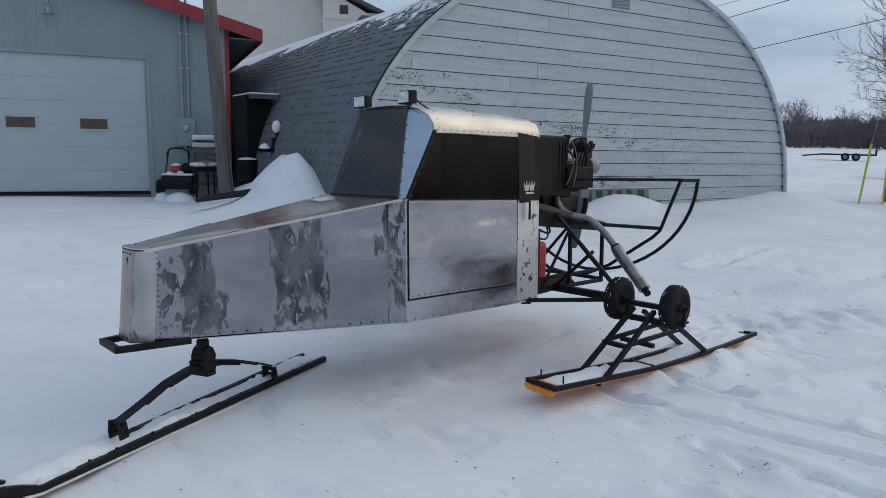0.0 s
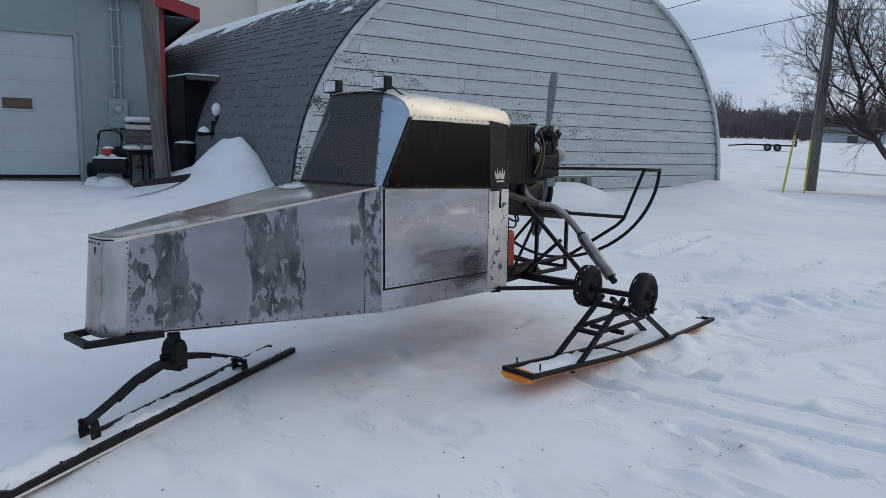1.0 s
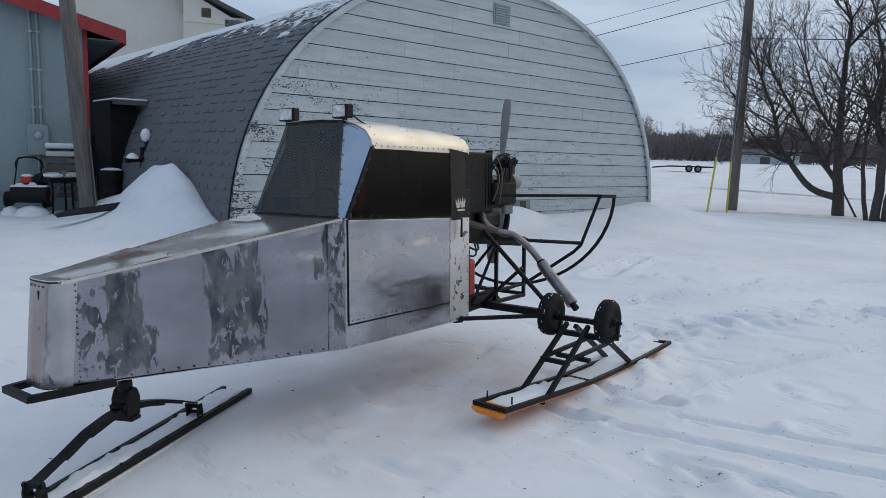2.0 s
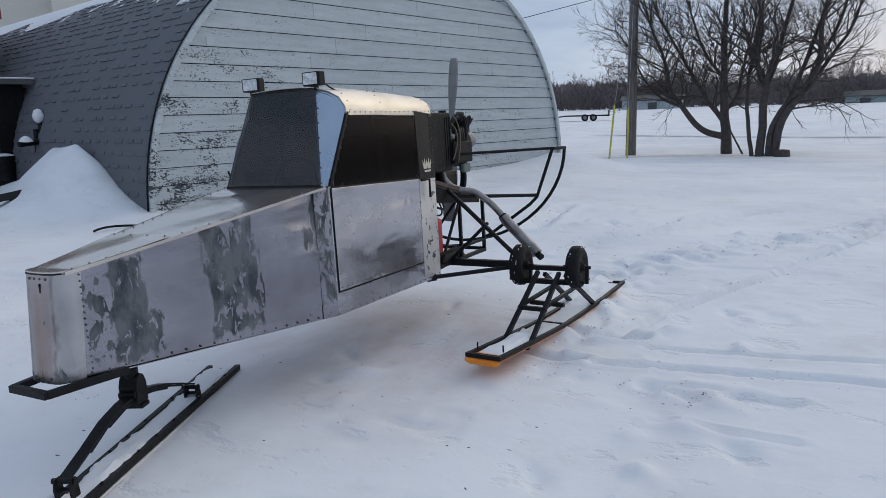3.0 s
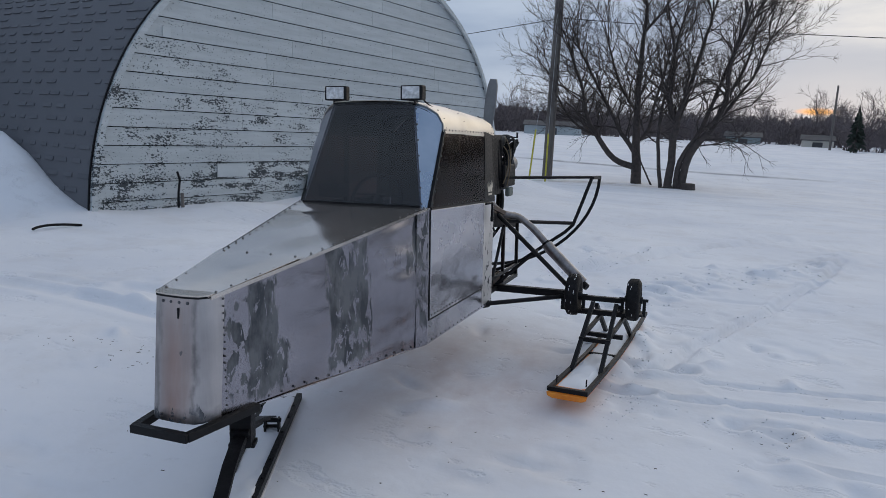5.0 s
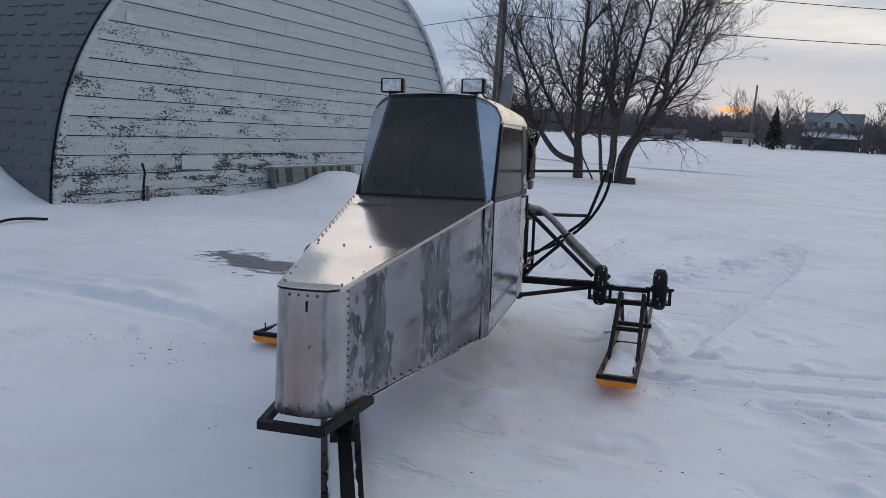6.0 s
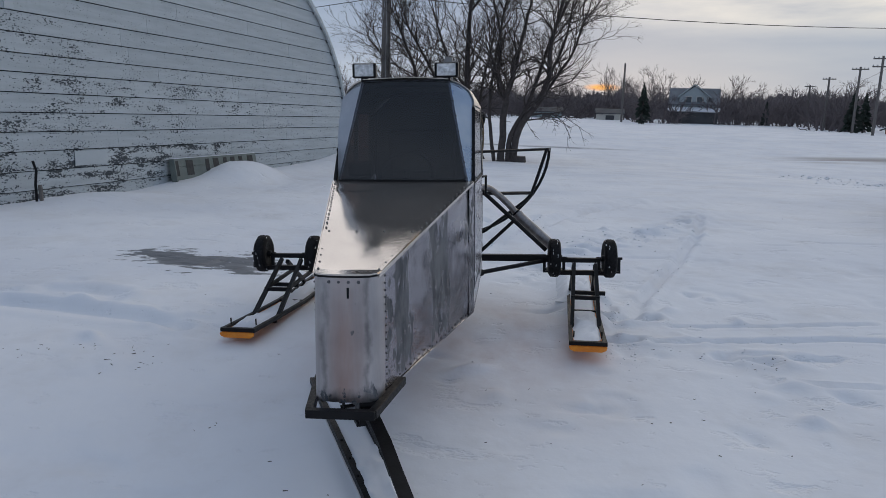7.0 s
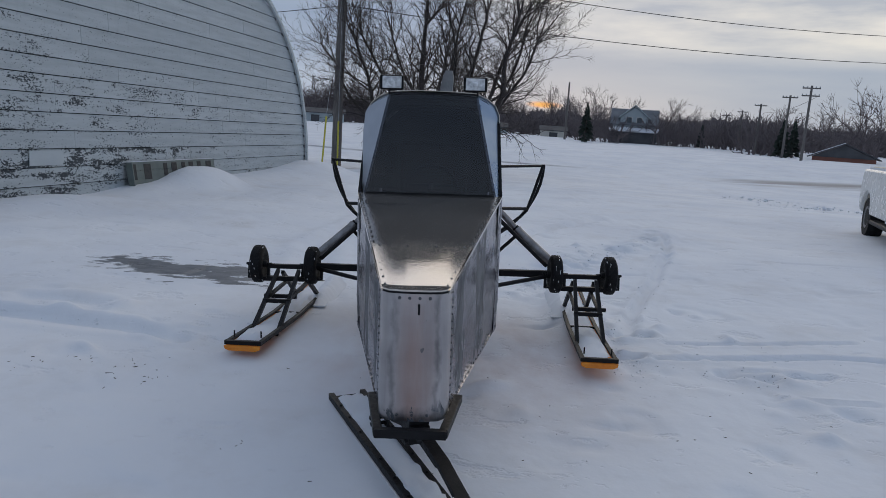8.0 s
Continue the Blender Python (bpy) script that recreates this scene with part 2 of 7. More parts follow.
def snow_material(name, dirt=True):
    m, n, l, p = material(name)
    v = coords(n, l, (1, 1, 1))
    big = noise_tex(n, l, v, 0.35, 5.0)
    colour = mixed(n, l, big, (0.70, 0.72, 0.77), (0.80, 0.81, 0.84))
    if dirt:
        grime = noise_tex(n, l, coords(n, l, (1, 1, 1)), 1.1, 7.0, 0.66, 0.50, 0.80)
        colour = mixed(n, l, math_node(n, l, "MULTIPLY", grime, 0.38), colour, (0.52, 0.49, 0.47))
        tc, sp = n.new("ShaderNodeTexCoord"), n.new("ShaderNodeSeparateXYZ")
        l.new(tc.outputs["Object"], sp.inputs[0])
        ragged = math_node(n, l, "ADD", math_node(n, l, "MULTIPLY", noise_tex(n, l, coords(n, l, (2.0, 0.75, 1)), 2.3, 9.0, 0.66, 0.0, 1.0), 0.66),
                           math_node(n, l, "MULTIPLY", noise_tex(n, l, coords(n, l, (2.6, 0.8, 1)), 6.0, 7.0, 0.62, 0.0, 1.0), 0.34))
        across = math_node(n, l, "SUBTRACT", sp.outputs[0], math_node(n, l, "MULTIPLY", math_node(n, l, "SUBTRACT", sp.outputs[1], 2.5), 0.22))
        ice = math_node(n, l, "MULTIPLY", span(n, l, across, 3.6, 5.1, 0.6), span(n, l, sp.outputs[1], 1.0, 4.0, 1.0))
        edge = math_node(n, l, "ADD", ragged, math_node(n, l, "MULTIPLY", math_node(n, l, "SUBTRACT", ice, 1.0), 0.40))
        melt = n.new("ShaderNodeMapRange")
        melt.inputs["From Min"].default_value, melt.inputs["From Max"].default_value = 0.420, 0.436
        l.new(edge, melt.inputs["Value"])
        ice = melt.outputs["Result"]
        colour = mixed(n, l, ice, colour, mixed(n, l, noise_tex(n, l, coords(n, l, (2.4, 1, 1)), 5.0, 6.0, 0.6, 0.3, 0.7), (0.10, 0.105, 0.12), (0.20, 0.205, 0.22)))
        gravel = noise_tex(n, l, coords(n, l, (1, 0.10, 1)), 0.7, 7.0, 0.65, 0.40, 0.58)
        road = math_node(n, l, "MULTIPLY", math_node(n, l, "MULTIPLY", span(n, l, sp.outputs[0], 39.2, 42.4, 0.8), span(n, l, sp.outputs[1], -60.0, -17.0, 2.0)), gravel)
        colour = mixed(n, l, math_node(n, l, "MULTIPLY", road, 0.75), colour, (0.24, 0.21, 0.19))
        along = math_node(n, l, "SUBTRACT", sp.outputs[0], math_node(n, l, "MULTIPLY", sp.outputs[1], 0.13))
        wheel_line = math_node(n, l, "MULTIPLY", span(n, l, along, 45.6, 46.5, 0.3), span(n, l, sp.outputs[1], -8.0, 11.0, 1.5))
        wheel_line = math_node(n, l, "MULTIPLY", wheel_line, noise_tex(n, l, v, 0.6, 5.0, 0.6, 0.25, 0.55))
        colour = mixed(n, l, math_node(n, l, "MULTIPLY", wheel_line, 0.8), colour, (0.20, 0.21, 0.23))
        bare = math_node(n, l, "MULTIPLY", span(n, l, sp.outputs[0], 31.4, 34.6, 0.8), span(n, l, sp.outputs[1], -1.6, 6.6, 0.8))
        bare = math_node(n, l, "MULTIPLY", bare, noise_tex(n, l, coords(n, l, (0.6, 0.35, 1)), 2.0, 6.0, 0.6, 0.42, 0.62))
        colour = mixed(n, l, math_node(n, l, "MULTIPLY", bare, 0.6), colour, (0.34, 0.30, 0.27))
        # pinkish-brown patches, darker than the snow around, beneath the sled
        under_sled = math_node(n, l, "MULTIPLY", span(n, l, sp.outputs[0], 1.2, 3.3, 0.6), span(n, l, sp.outputs[1], -1.15, 0.7, 0.4))
        under_sled = math_node(n, l, "MULTIPLY", under_sled, noise_tex(n, l, coords(n, l, (0.8, 1.6, 1)), 1.6, 6.0, 0.6, 0.3, 0.75))
        colour = mixed(n, l, math_node(n, l, "MULTIPLY", under_sled, 0.75), colour, (0.52, 0.43, 0.42))
        r = math_node(n, l, "SUBTRACT", 0.85, math_node(n, l, "MULTIPLY", ice, 0.5))
        p.inputs["Specular IOR Level"].default_value = 0.2
        l.new(r, p.inputs["Roughness"])
    else:
        p.inputs["Roughness"].default_value = 0.85
        p.inputs["Specular IOR Level"].default_value = 0.2
    l.new(colour, p.inputs["Base Color"])
    b1 = n.new("ShaderNodeBump")
    b1.inputs["Strength"].default_value, b1.inputs["Distance"].default_value = 0.30, 0.03
    l.new(noise_tex(n, l, v, 4.0, 5.0, 0.52, 0.0, 1.0), b1.inputs["Height"])
    b2 = n.new("ShaderNodeBump")
    b2.inputs["Strength"].default_value, b2.inputs["Distance"].default_value = 0.08, 0.004
    l.new(noise_tex(n, l, v, 70.0, 3.0, 0.6, 0.0, 1.0), b2.inputs["Height"])
    l.new(b1.outputs[0], b2.inputs["Normal"])
    last = b2
    if dirt:   # scuffs and broken crust with crisp edges
        for scale, stretch, lo, hi, deep in ((2.6, (1.0, 0.55, 1), 0.61, 0.685, 0.045), (8.5, (1.0, 0.6, 1), 0.63, 0.70, 0.018)):
            b3 = n.new("ShaderNodeBump")
            b3.invert = True
            b3.inputs["Strength"].default_value, b3.inputs["Distance"].default_value = 0.38, deep
            l.new(noise_tex(n, l, coords(n, l, stretch), scale, 6.0, 0.58, lo, hi), b3.inputs["Height"])
            l.new(last.outputs[0], b3.inputs["Normal"])
            last = b3
    l.new(last.outputs[0], p.inputs["Normal"])
    return m


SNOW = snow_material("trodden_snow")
SNOW_CLEAN = snow_material("fresh_snow", False)
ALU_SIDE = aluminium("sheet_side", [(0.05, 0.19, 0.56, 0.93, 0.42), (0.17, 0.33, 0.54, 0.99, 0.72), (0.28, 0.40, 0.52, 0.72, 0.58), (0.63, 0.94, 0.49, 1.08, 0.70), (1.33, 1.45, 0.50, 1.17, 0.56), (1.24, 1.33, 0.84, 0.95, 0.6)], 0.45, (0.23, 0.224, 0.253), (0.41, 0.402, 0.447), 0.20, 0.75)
ALU_DOOR = aluminium("sheet_door", [], 0.15, (0.44, 0.434, 0.468), (0.60, 0.592, 0.635), 0.22, 0.45)
PEELED = aluminium("sheet_peeled", [(2.44, 2.68, 0.45, 1.05, 0.22)], 0.3, (0.62, 0.61, 0.61), (0.76, 0.75, 0.75), 0.45, 0.1)
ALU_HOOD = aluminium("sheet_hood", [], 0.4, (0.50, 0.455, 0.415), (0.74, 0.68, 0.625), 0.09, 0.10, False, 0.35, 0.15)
ALU_NOSE = aluminium("sheet_nose", [(-0.2, 0.2, 0.44, 0.54, 0.4)], 1.3, (0.26, 0.25, 0.26), (0.52, 0.50, 0.505), 0.26, 0.25, True)
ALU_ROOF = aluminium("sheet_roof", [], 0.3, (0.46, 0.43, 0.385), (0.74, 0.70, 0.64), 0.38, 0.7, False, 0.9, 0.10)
ALU_CHEEK = aluminium("sheet_cheek", [], 0.3, (0.34, 0.36, 0.40), (0.52, 0.54, 0.58), 0.26, 0.25)
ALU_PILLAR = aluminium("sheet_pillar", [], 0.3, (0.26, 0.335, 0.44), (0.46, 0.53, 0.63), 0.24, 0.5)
RIVET = painted("rivet_steel", (0.05, 0.05, 0.055), (0.16, 0.16, 0.17), 0.45, 0.6)
BLACK_STEEL = painted("black_painted_steel", (0.004, 0.004, 0.005), (0.012, 0.012, 0.014), 0.5, 0.0, 14.0, 90.0, 0.3, 0.002, "Object", (1, 1, 1), 0.2)
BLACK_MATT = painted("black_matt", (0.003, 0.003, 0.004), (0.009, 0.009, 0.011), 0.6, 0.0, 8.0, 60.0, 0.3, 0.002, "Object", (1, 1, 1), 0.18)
RUSTY_STEEL = painted("rusty_steel", (0.035, 0.028, 0.026), (0.10, 0.065, 0.05), 0.7, 0.0, 10.0)
BARE_PIPE = painted("exhaust_steel", (0.16, 0.15, 0.15), (0.33, 0.32, 0.33), 0.38, 0.9, 9.0)
RUBBER = painted("tyre_rubber", (0.005, 0.005, 0.006), (0.016, 0.016, 0.018), 0.75, 0.0, 20.0, 60.0, 0.3, 0.002, "Object", (1, 1, 1), 0.2)
RIM = painted("wheel_rim", (0.13, 0.13, 0.14), (0.28, 0.28, 0.29), 0.5, 0.5)
ORANGE = painted("orange_plastic", (0.75, 0.20, 0.015), (0.90, 0.33, 0.03), 0.4)
RED_TANK = painted("red_plastic", (0.34, 0.02, 0.018), (0.48, 0.035, 0.03), 0.4)
CASTING = painted("engine_casting", (0.005, 0.005, 0.006), (0.016, 0.016, 0.018), 0.5, 0.3, 20.0)
LENS = painted("lamp_lens", (0.42, 0.43, 0.44), (0.74, 0.75, 0.76), 0.14, 0.5, 30.0)
HOSE = painted("hose_rubber", (0.005, 0.005, 0.005), (0.014, 0.014, 0.015), 0.5, 0.0, 8.0, 60.0, 0.3, 0.002, "Object", (1, 1, 1), 0.3)
COPPER_WIRE = painted("tan_cable", (0.12, 0.085, 0.05), (0.21, 0.15, 0.09), 0.5)
WOOD_PLANK = painted("brown_plank", (0.10, 0.07, 0.055), (0.22, 0.16, 0.12), 0.75, 0.0, 6.0, 50.0, 0.4, 0.003, "Object", (1, 8, 8))
PROP_WOOD = painted("dark_propeller", (0.15, 0.155, 0.16), (0.22, 0.225, 0.23), 0.5)
CREAM_MARK = painted("cream_paint", (0.55, 0.50, 0.42), (0.66, 0.61, 0.52), 0.6)
SEAT_VINYL = painted("seat_vinyl", (0.022, 0.018, 0.015), (0.045, 0.037, 0.030), 0.55)
TINT_SIDE = tinted_pane("tinted_side_window", (0.38, 0.285, 0.25), 0.16, 0.95, 0.02, 8.0)
TINT_FRONT = tinted_pane("tinted_windshield", (0.345, 0.35, 0.385), 0.06, 0.38, 0.050, 4.0)
GREY_SIDING = painted("grey_metal_siding", (0.215, 0.275, 0.292), (0.27, 0.335, 0.350), 0.45, 0.0, 0.9, 14.0, 0.15)
DOOR_WHITE = painted("door_enamel", (0.365, 0.425, 0.455), (0.42, 0.48, 0.505), 0.4, 0.0, 0.7, 18.0, 0.12)
PATCH_BOARD = painted("patch_board", (0.44, 0.48, 0.50), (0.50, 0.54, 0.555), 0.7, 0.0, 2.0, 25.0)
RED_TRIM = painted("red_trim", (0.26, 0.018, 0.022), (0.36, 0.03, 0.035), 0.45, 0.0, 2.0)
DARK_PANE = painted("dark_pane", (0.05, 0.03, 0.02), (0.10, 0.06, 0.035), 0.12, 0.0, 3.0)
GALVANISED = painted("galvanised", (0.30, 0.33, 0.35), (0.46, 0.49, 0.51), 0.42, 0.7, 5.0)
POLE_WOOD = painted("pole_wood", (0.085, 0.076, 0.072), (0.185, 0.17, 0.16), 0.85, 0.0, 3.0, 30.0, 0.5, 0.006, "Object", (6, 6, 0.6))
YELLOW = painted("yellow_plastic", (0.46, 0.41, 0.04), (0.56, 0.51, 0.06), 0.5)
BARK = painted("bark", (0.040, 0.034, 0.033), (0.090, 0.075, 0.071), 0.9, 0.0, 5.0, 40.0, 0.6, 0.01)
# distance haze put into the colour: paler and more mauve than near bark
HAZY_WOOD = painted("hazy_far_twigs", (0.105, 0.088, 0.092), (0.16, 0.135, 0.138), 0.95, 0.0, 0.05, 0.6, 0.0)
SPRUCE = painted("spruce_needles", (0.012, 0.02, 0.016), (0.035, 0.05, 0.038), 0.9, 0.0, 1.2, 9.0)
CREAM_WALL = painted("cream_cladding", (0.56, 0.53, 0.48), (0.64, 0.61, 0.55), 0.6, 0.0, 0.3, 5.0, 0.1)
DARK_ROOF = painted("dark_roofing", (0.05, 0.05, 0.055), (0.10, 0.10, 0.105), 0.8, 0.0, 0.5, 8.0)
GREEN_BOARD = painted("green_board", (0.12, 0.145, 0.135), (0.19, 0.215, 0.20), 0.75, 0.0, 3.0)
BLACK_PAINT = painted("black_sign_paint", (0.02, 0.02, 0.022), (0.05, 0.05, 0.05), 0.7)
BRICK_RED = painted("red_brickwork", (0.17, 0.07, 0.05), (0.26, 0.11, 0.08), 0.85, 0.0, 1.0, 12.0)
BLUE_GREY_WALL = painted("blue_grey_cladding", (0.33, 0.38, 0.40), (0.42, 0.47, 0.49), 0.7, 0.0, 0.3, 6.0)
TRUCK_WHITE = painted("truck_paint", (0.60, 0.60, 0.58), (0.70, 0.70, 0.68), 0.25, 0.0, 1.0, 10.0, 0.05)
PALE_EDGE = painted("pale_packed_edge", (0.52, 0.50, 0.51), (0.70, 0.68, 0.69), 0.4, 0.0, 12.0)
FAR_PANE = painted("far_window_glass", (0.05, 0.06, 0.07), (0.10, 0.115, 0.13), 0.15, 0.0, 3.0)
WEATHERED_ROOF = painted("snow_dusted_roofing", (0.09, 0.10, 0.115), (0.20, 0.215, 0.235), 0.8, 0.0, 0.6, 4.0)
CHROME = painted("chrome_trim", (0.45, 0.45, 0.46), (0.6, 0.6, 0.61), 0.2, 1.0)
TAIL_RED = painted("tail_light_red", (0.35, 0.02, 0.02), (0.45, 0.03, 0.03), 0.2)


def clapboard_material():
    """White paint gone grey, flaked to fine dark specks in clusters that differ from board to board, most of them low down near the corner."""
    m, n, l, p = material("weathered_clapboard")
    tc, sp, oi = n.new("ShaderNodeTexCoord"), n.new("ShaderNodeSeparateXYZ"), n.new("ShaderNodeObjectInfo")
    l.new(tc.outputs["Object"], sp.inputs[0])
    v = coords(n, l)
    tone = mixed(n, l, oi.outputs["Random"], (0.445, 0.485, 0.505), (0.500, 0.540, 0.558))
    tone = mixed(n, l, math_node(n, l, "MULTIPLY", noise_tex(n, l, coords(n, l, (0.35, 1, 3.0)), 3.0, 6.0, 0.6), 0.45), tone, (0.31, 0.34, 0.355))
    drip = noise_tex(n, l, coords(n, l, (5.0, 1, 0.35)), 2.2, 4.0, 0.6, 0.55, 0.85)
    tone = mixed(n, l, math_node(n, l, "MULTIPLY", drip, 0.30), tone, (0.27, 0.29, 0.30))
    cluster = noise_tex(n, l, coords(n, l, (0.55, 1, 2.4)), 1.9, 6.0, 0.70, 0.44, 0.62)
    corner = n.new("ShaderNodeMapRange")
    corner.inputs["From Min"].default_value, corner.inputs["From Max"].default_value = 12.0, 2.0
    l.new(sp.outputs[0], corner.inputs["Value"])
    low = n.new("ShaderNodeMapRange")
    low.inputs["From Min"].default_value, low.inputs["From Max"].default_value = 4.0, 0.8
    l.new(sp.outputs[2], low.inputs["Value"])
    where = math_node(n, l, "MULTIPLY", math_node(n, l, "ADD", 0.42, math_node(n, l, "MULTIPLY", corner.outputs["Result"], 0.70)), math_node(n, l, "ADD", 0.15, low.outputs["Result"]))
    where = math_node(n, l, "MULTIPLY", where, math_node(n, l, "MULTIPLY", math_node(n, l, "ADD", 0.12, cluster), math_node(n, l, "ADD", 0.55, math_node(n, l, "MULTIPLY", oi.outputs["Random"], 0.75))))
    speck = n.new("ShaderNodeTexNoise")
    speck.inputs["Scale"].default_value, speck.inputs["Detail"].default_value, speck.inputs["Roughness"].default_value = 30.0, 5.0, 0.70
    l.new(coords(n, l, (0.75, 1, 1.25)), speck.inputs["Vector"])
    peel = n.new("ShaderNodeMapRange")
    l.new(math_node(n, l, "ADD", speck.outputs["Fac"], math_node(n, l, "MULTIPLY", where, 0.18)), peel.inputs["Value"])
    peel.inputs["From Min"].default_value, peel.inputs["From Max"].default_value = 0.660, 0.685
    l.new(mixed(n, l, peel.outputs["Result"], tone, (0.040, 0.050, 0.058)), p.inputs["Base Color"])
    p.inputs["Roughness"].default_value = 0.72
    bump(n, l, math_node(n, l, "SUBTRACT", noise_tex(n, l, v, 30.0, 4.0, 0.6, 0.0, 1.0), peel.outputs["Result"]), 0.3, 0.004, p)
    return m


def shingle_material(joined):
    """Asphalt shingles with snow caught on them towards the ridge."""
    m, n, l, p = material("asphalt_shingle_field" if joined else "asphalt_shingle")
    pick = n.new("ShaderNodeNewGeometry").outputs["Random Per Island"] if joined else n.new("ShaderNodeObjectInfo").outputs["Random"]
    geo, sp = n.new("ShaderNodeNewGeometry"), n.new("ShaderNodeSeparateXYZ")
    l.new(geo.outputs["Position"], sp.inputs[0])
    grit = n.new("ShaderNodeTexNoise")
    grit.inputs["Scale"].default_value, grit.inputs["Detail"].default_value = 45.0, 4.0
    l.new(geo.outputs["Position"], grit.inputs["Vector"])
    k = math_node(n, l, "ADD", math_node(n, l, "MULTIPLY", pick, 0.6), math_node(n, l, "MULTIPLY", grit.outputs["Fac"], 0.4))
    tone = mixed(n, l, k, (0.096, 0.104, 0.120), (0.126, 0.134, 0.152))
    drift = n.new("ShaderNodeTexNoise")
    drift.inputs["Scale"].default_value, drift.inputs["Detail"].default_value, drift.inputs["Roughness"].default_value = 2.6, 7.0, 0.68
    l.new(geo.outputs["Position"], drift.inputs["Vector"])
    high = n.new("ShaderNodeMapRange")
    high.inputs["From Min"].default_value, high.inputs["From Max"].default_value = 2.9, 4.9
    high.inputs["To Min"].default_value, high.inputs["To Max"].default_value = -0.3, 0.16
    l.new(sp.outputs[2], high.inputs["Value"])
    cover = n.new("ShaderNodeMapRange")
    cover.inputs["From Min"].default_value, cover.inputs["From Max"].default_value = 0.58, 0.63
    gable = n.new("ShaderNodeMapRange")
    gable.inputs["From Min"].default_value, gable.inputs["From Max"].default_value, gable.inputs["To Max"].default_value = 10.5, 8.0, 0.10
    l.new(sp.outputs[1], gable.inputs["Value"])
    l.new(math_node(n, l, "ADD", math_node(n, l, "ADD", drift.outputs["Fac"], gable.outputs["Result"]), high.outputs["Result"]), cover.inputs["Value"])
    l.new(mixed(n, l, cover.outputs["Result"], tone, (0.74, 0.76, 0.80)), p.inputs["Base Color"])
    p.inputs["Roughness"].default_value = 0.85
    bump(n, l, grit.outputs["Fac"], 0.4, 0.004, p)
    return m


CLAPBOARD = clapboard_material()
SHINGLE, SHINGLE_FIELD = shingle_material(False), shingle_material(True)


# ---- mesh building ----
class Build:
    """Collects vertices and faces of one part."""

    def __init__(self):
        self.v, self.f = [], []

    def add(self, vs, fs, m=None):
        k = len(self.v)
        self.v += [tuple(m @ Vector(p)) for p in vs] if m is not None else [tuple(p) for p in vs]
        self.f += [tuple(i + k for i in f) for f in fs]
        return self

    def box(self, x0, x1, y0, y1, z0, z1, m=None):
        vs = [(x, y, z) for x in (x0, x1) for y in (y0, y1) for z in (z0, z1)]
        return self.add(vs, [(0, 1, 3, 2), (4, 6, 7, 5), (0, 4, 5, 1), (2, 3, 7, 6), (0, 2, 6, 4), (1, 5, 7, 3)], m)

    def tube(self, pts, r, n=8, r1=None, cap=True, flat=1.0, m=None):
        """A round (or, with flat, oval) bar through the points; r to r1."""
        pts = [Vector(p) for p in pts]
        ring, vs, fs = None, [], []
        for i, p in enumerate(pts):
            d = ((pts[min(i + 1, len(pts) - 1)] - p).normalized() + (p - pts[max(i - 1, 0)]).normalized()).normalized()
            if ring is None:
                ring = Vector((0, 0, 1)).cross(d)
                ring = ring.normalized() if ring.length > 0.1 else Vector((1, 0, 0)).cross(d).normalized()
            ring = (ring - d * ring.dot(d)).normalized()
            side = d.cross(ring)
            rr = r if r1 is None else r + (r1 - r) * i / (len(pts) - 1)
            turn = math.pi / n
            for k in range(n):
                a = 2 * math.pi * k / n + turn
                vs.append(p + ring * (math.cos(a) * rr) + side * (math.sin(a) * rr * flat))
        for i in range(len(pts) - 1):
            for k in range(n):
                a, b = i * n + k, i * n + (k + 1) % n
                fs.append((a, b, b + n, a + n))
        if cap:
            fs += [tuple(range(n))[::-1], tuple(range((len(pts) - 1) * n, len(pts) * n))]
        return self.add(vs, fs, m)

    def square(self, pts, w, h=None):
        """A square bar through the points."""
        return self.tube(pts, w * 0.7071, 4, None, True, (h or w) / w)

    def plate(self, pts, t, m=None):
        """A flat sheet with the outline pts, t thick, grown along its normal."""
        pts = [Vector(p) for p in pts]
        nrm = Vector((0, 0, 0))
        for i, p in enumerate(pts):
            nrm += p.cross(pts[(i + 1) % len(pts)])
        nrm = nrm.normalized() * t
        k = len(pts)
        fs = [tuple(range(k))[::-1], tuple(range(k, 2 * k))] + [(i, (i + 1) % k, k + (i + 1) % k, k + i) for i in range(k)]
        return self.add(pts + [p + nrm for p in pts], fs, m)

    def lathe(self, profile, n=20, m=None):
        """Turns (radius, height) pairs round z."""
        vs = [(r * math.cos(2 * math.pi * k / n), r * math.sin(2 * math.pi * k / n), z) for r, z in profile for k in range(n)]
        fs = [(i * n + k, i * n + (k + 1) % n, (i + 1) * n + (k + 1) % n, (i + 1) * n + k) for i in range(len(profile) - 1) for k in range(n)]
        fs += [tuple(range(n))[::-1], tuple(range((len(profile) - 1) * n, len(profile) * n))]
        return self.add(vs, fs, m)

    def sheet(self, rows, t):
        """A curved sheet through rows of points, t thick along each face's normal."""
        k, q = len(rows), len(rows[0])
        top = [Vector(p) for r in rows for p in r]
        nrm = [Vector((0, 0, 0)) for _ in top]
        quads = [(i * q + j, i * q + j + 1, (i + 1) * q + j + 1, (i + 1) * q + j) for i in range(k - 1) for j in range(q - 1)]
        for f in quads:
            nn = (top[f[2]] - top[f[0]]).cross(top[f[3]] - top[f[1]])
            for i in f:
                nrm[i] += nn
        low = [p - d.normalized() * t for p, d in zip(top, nrm)]
        o = len(top)
        fs = quads + [tuple(i + o for i in f[::-1]) for f in quads]
        rim = [j for j in range(q)] + [i * q + q - 1 for i in range(1, k)] + [(k - 1) * q + j for j in range(q - 2, -1, -1)] + [i * q for i in range(k - 2, 0, -1)]
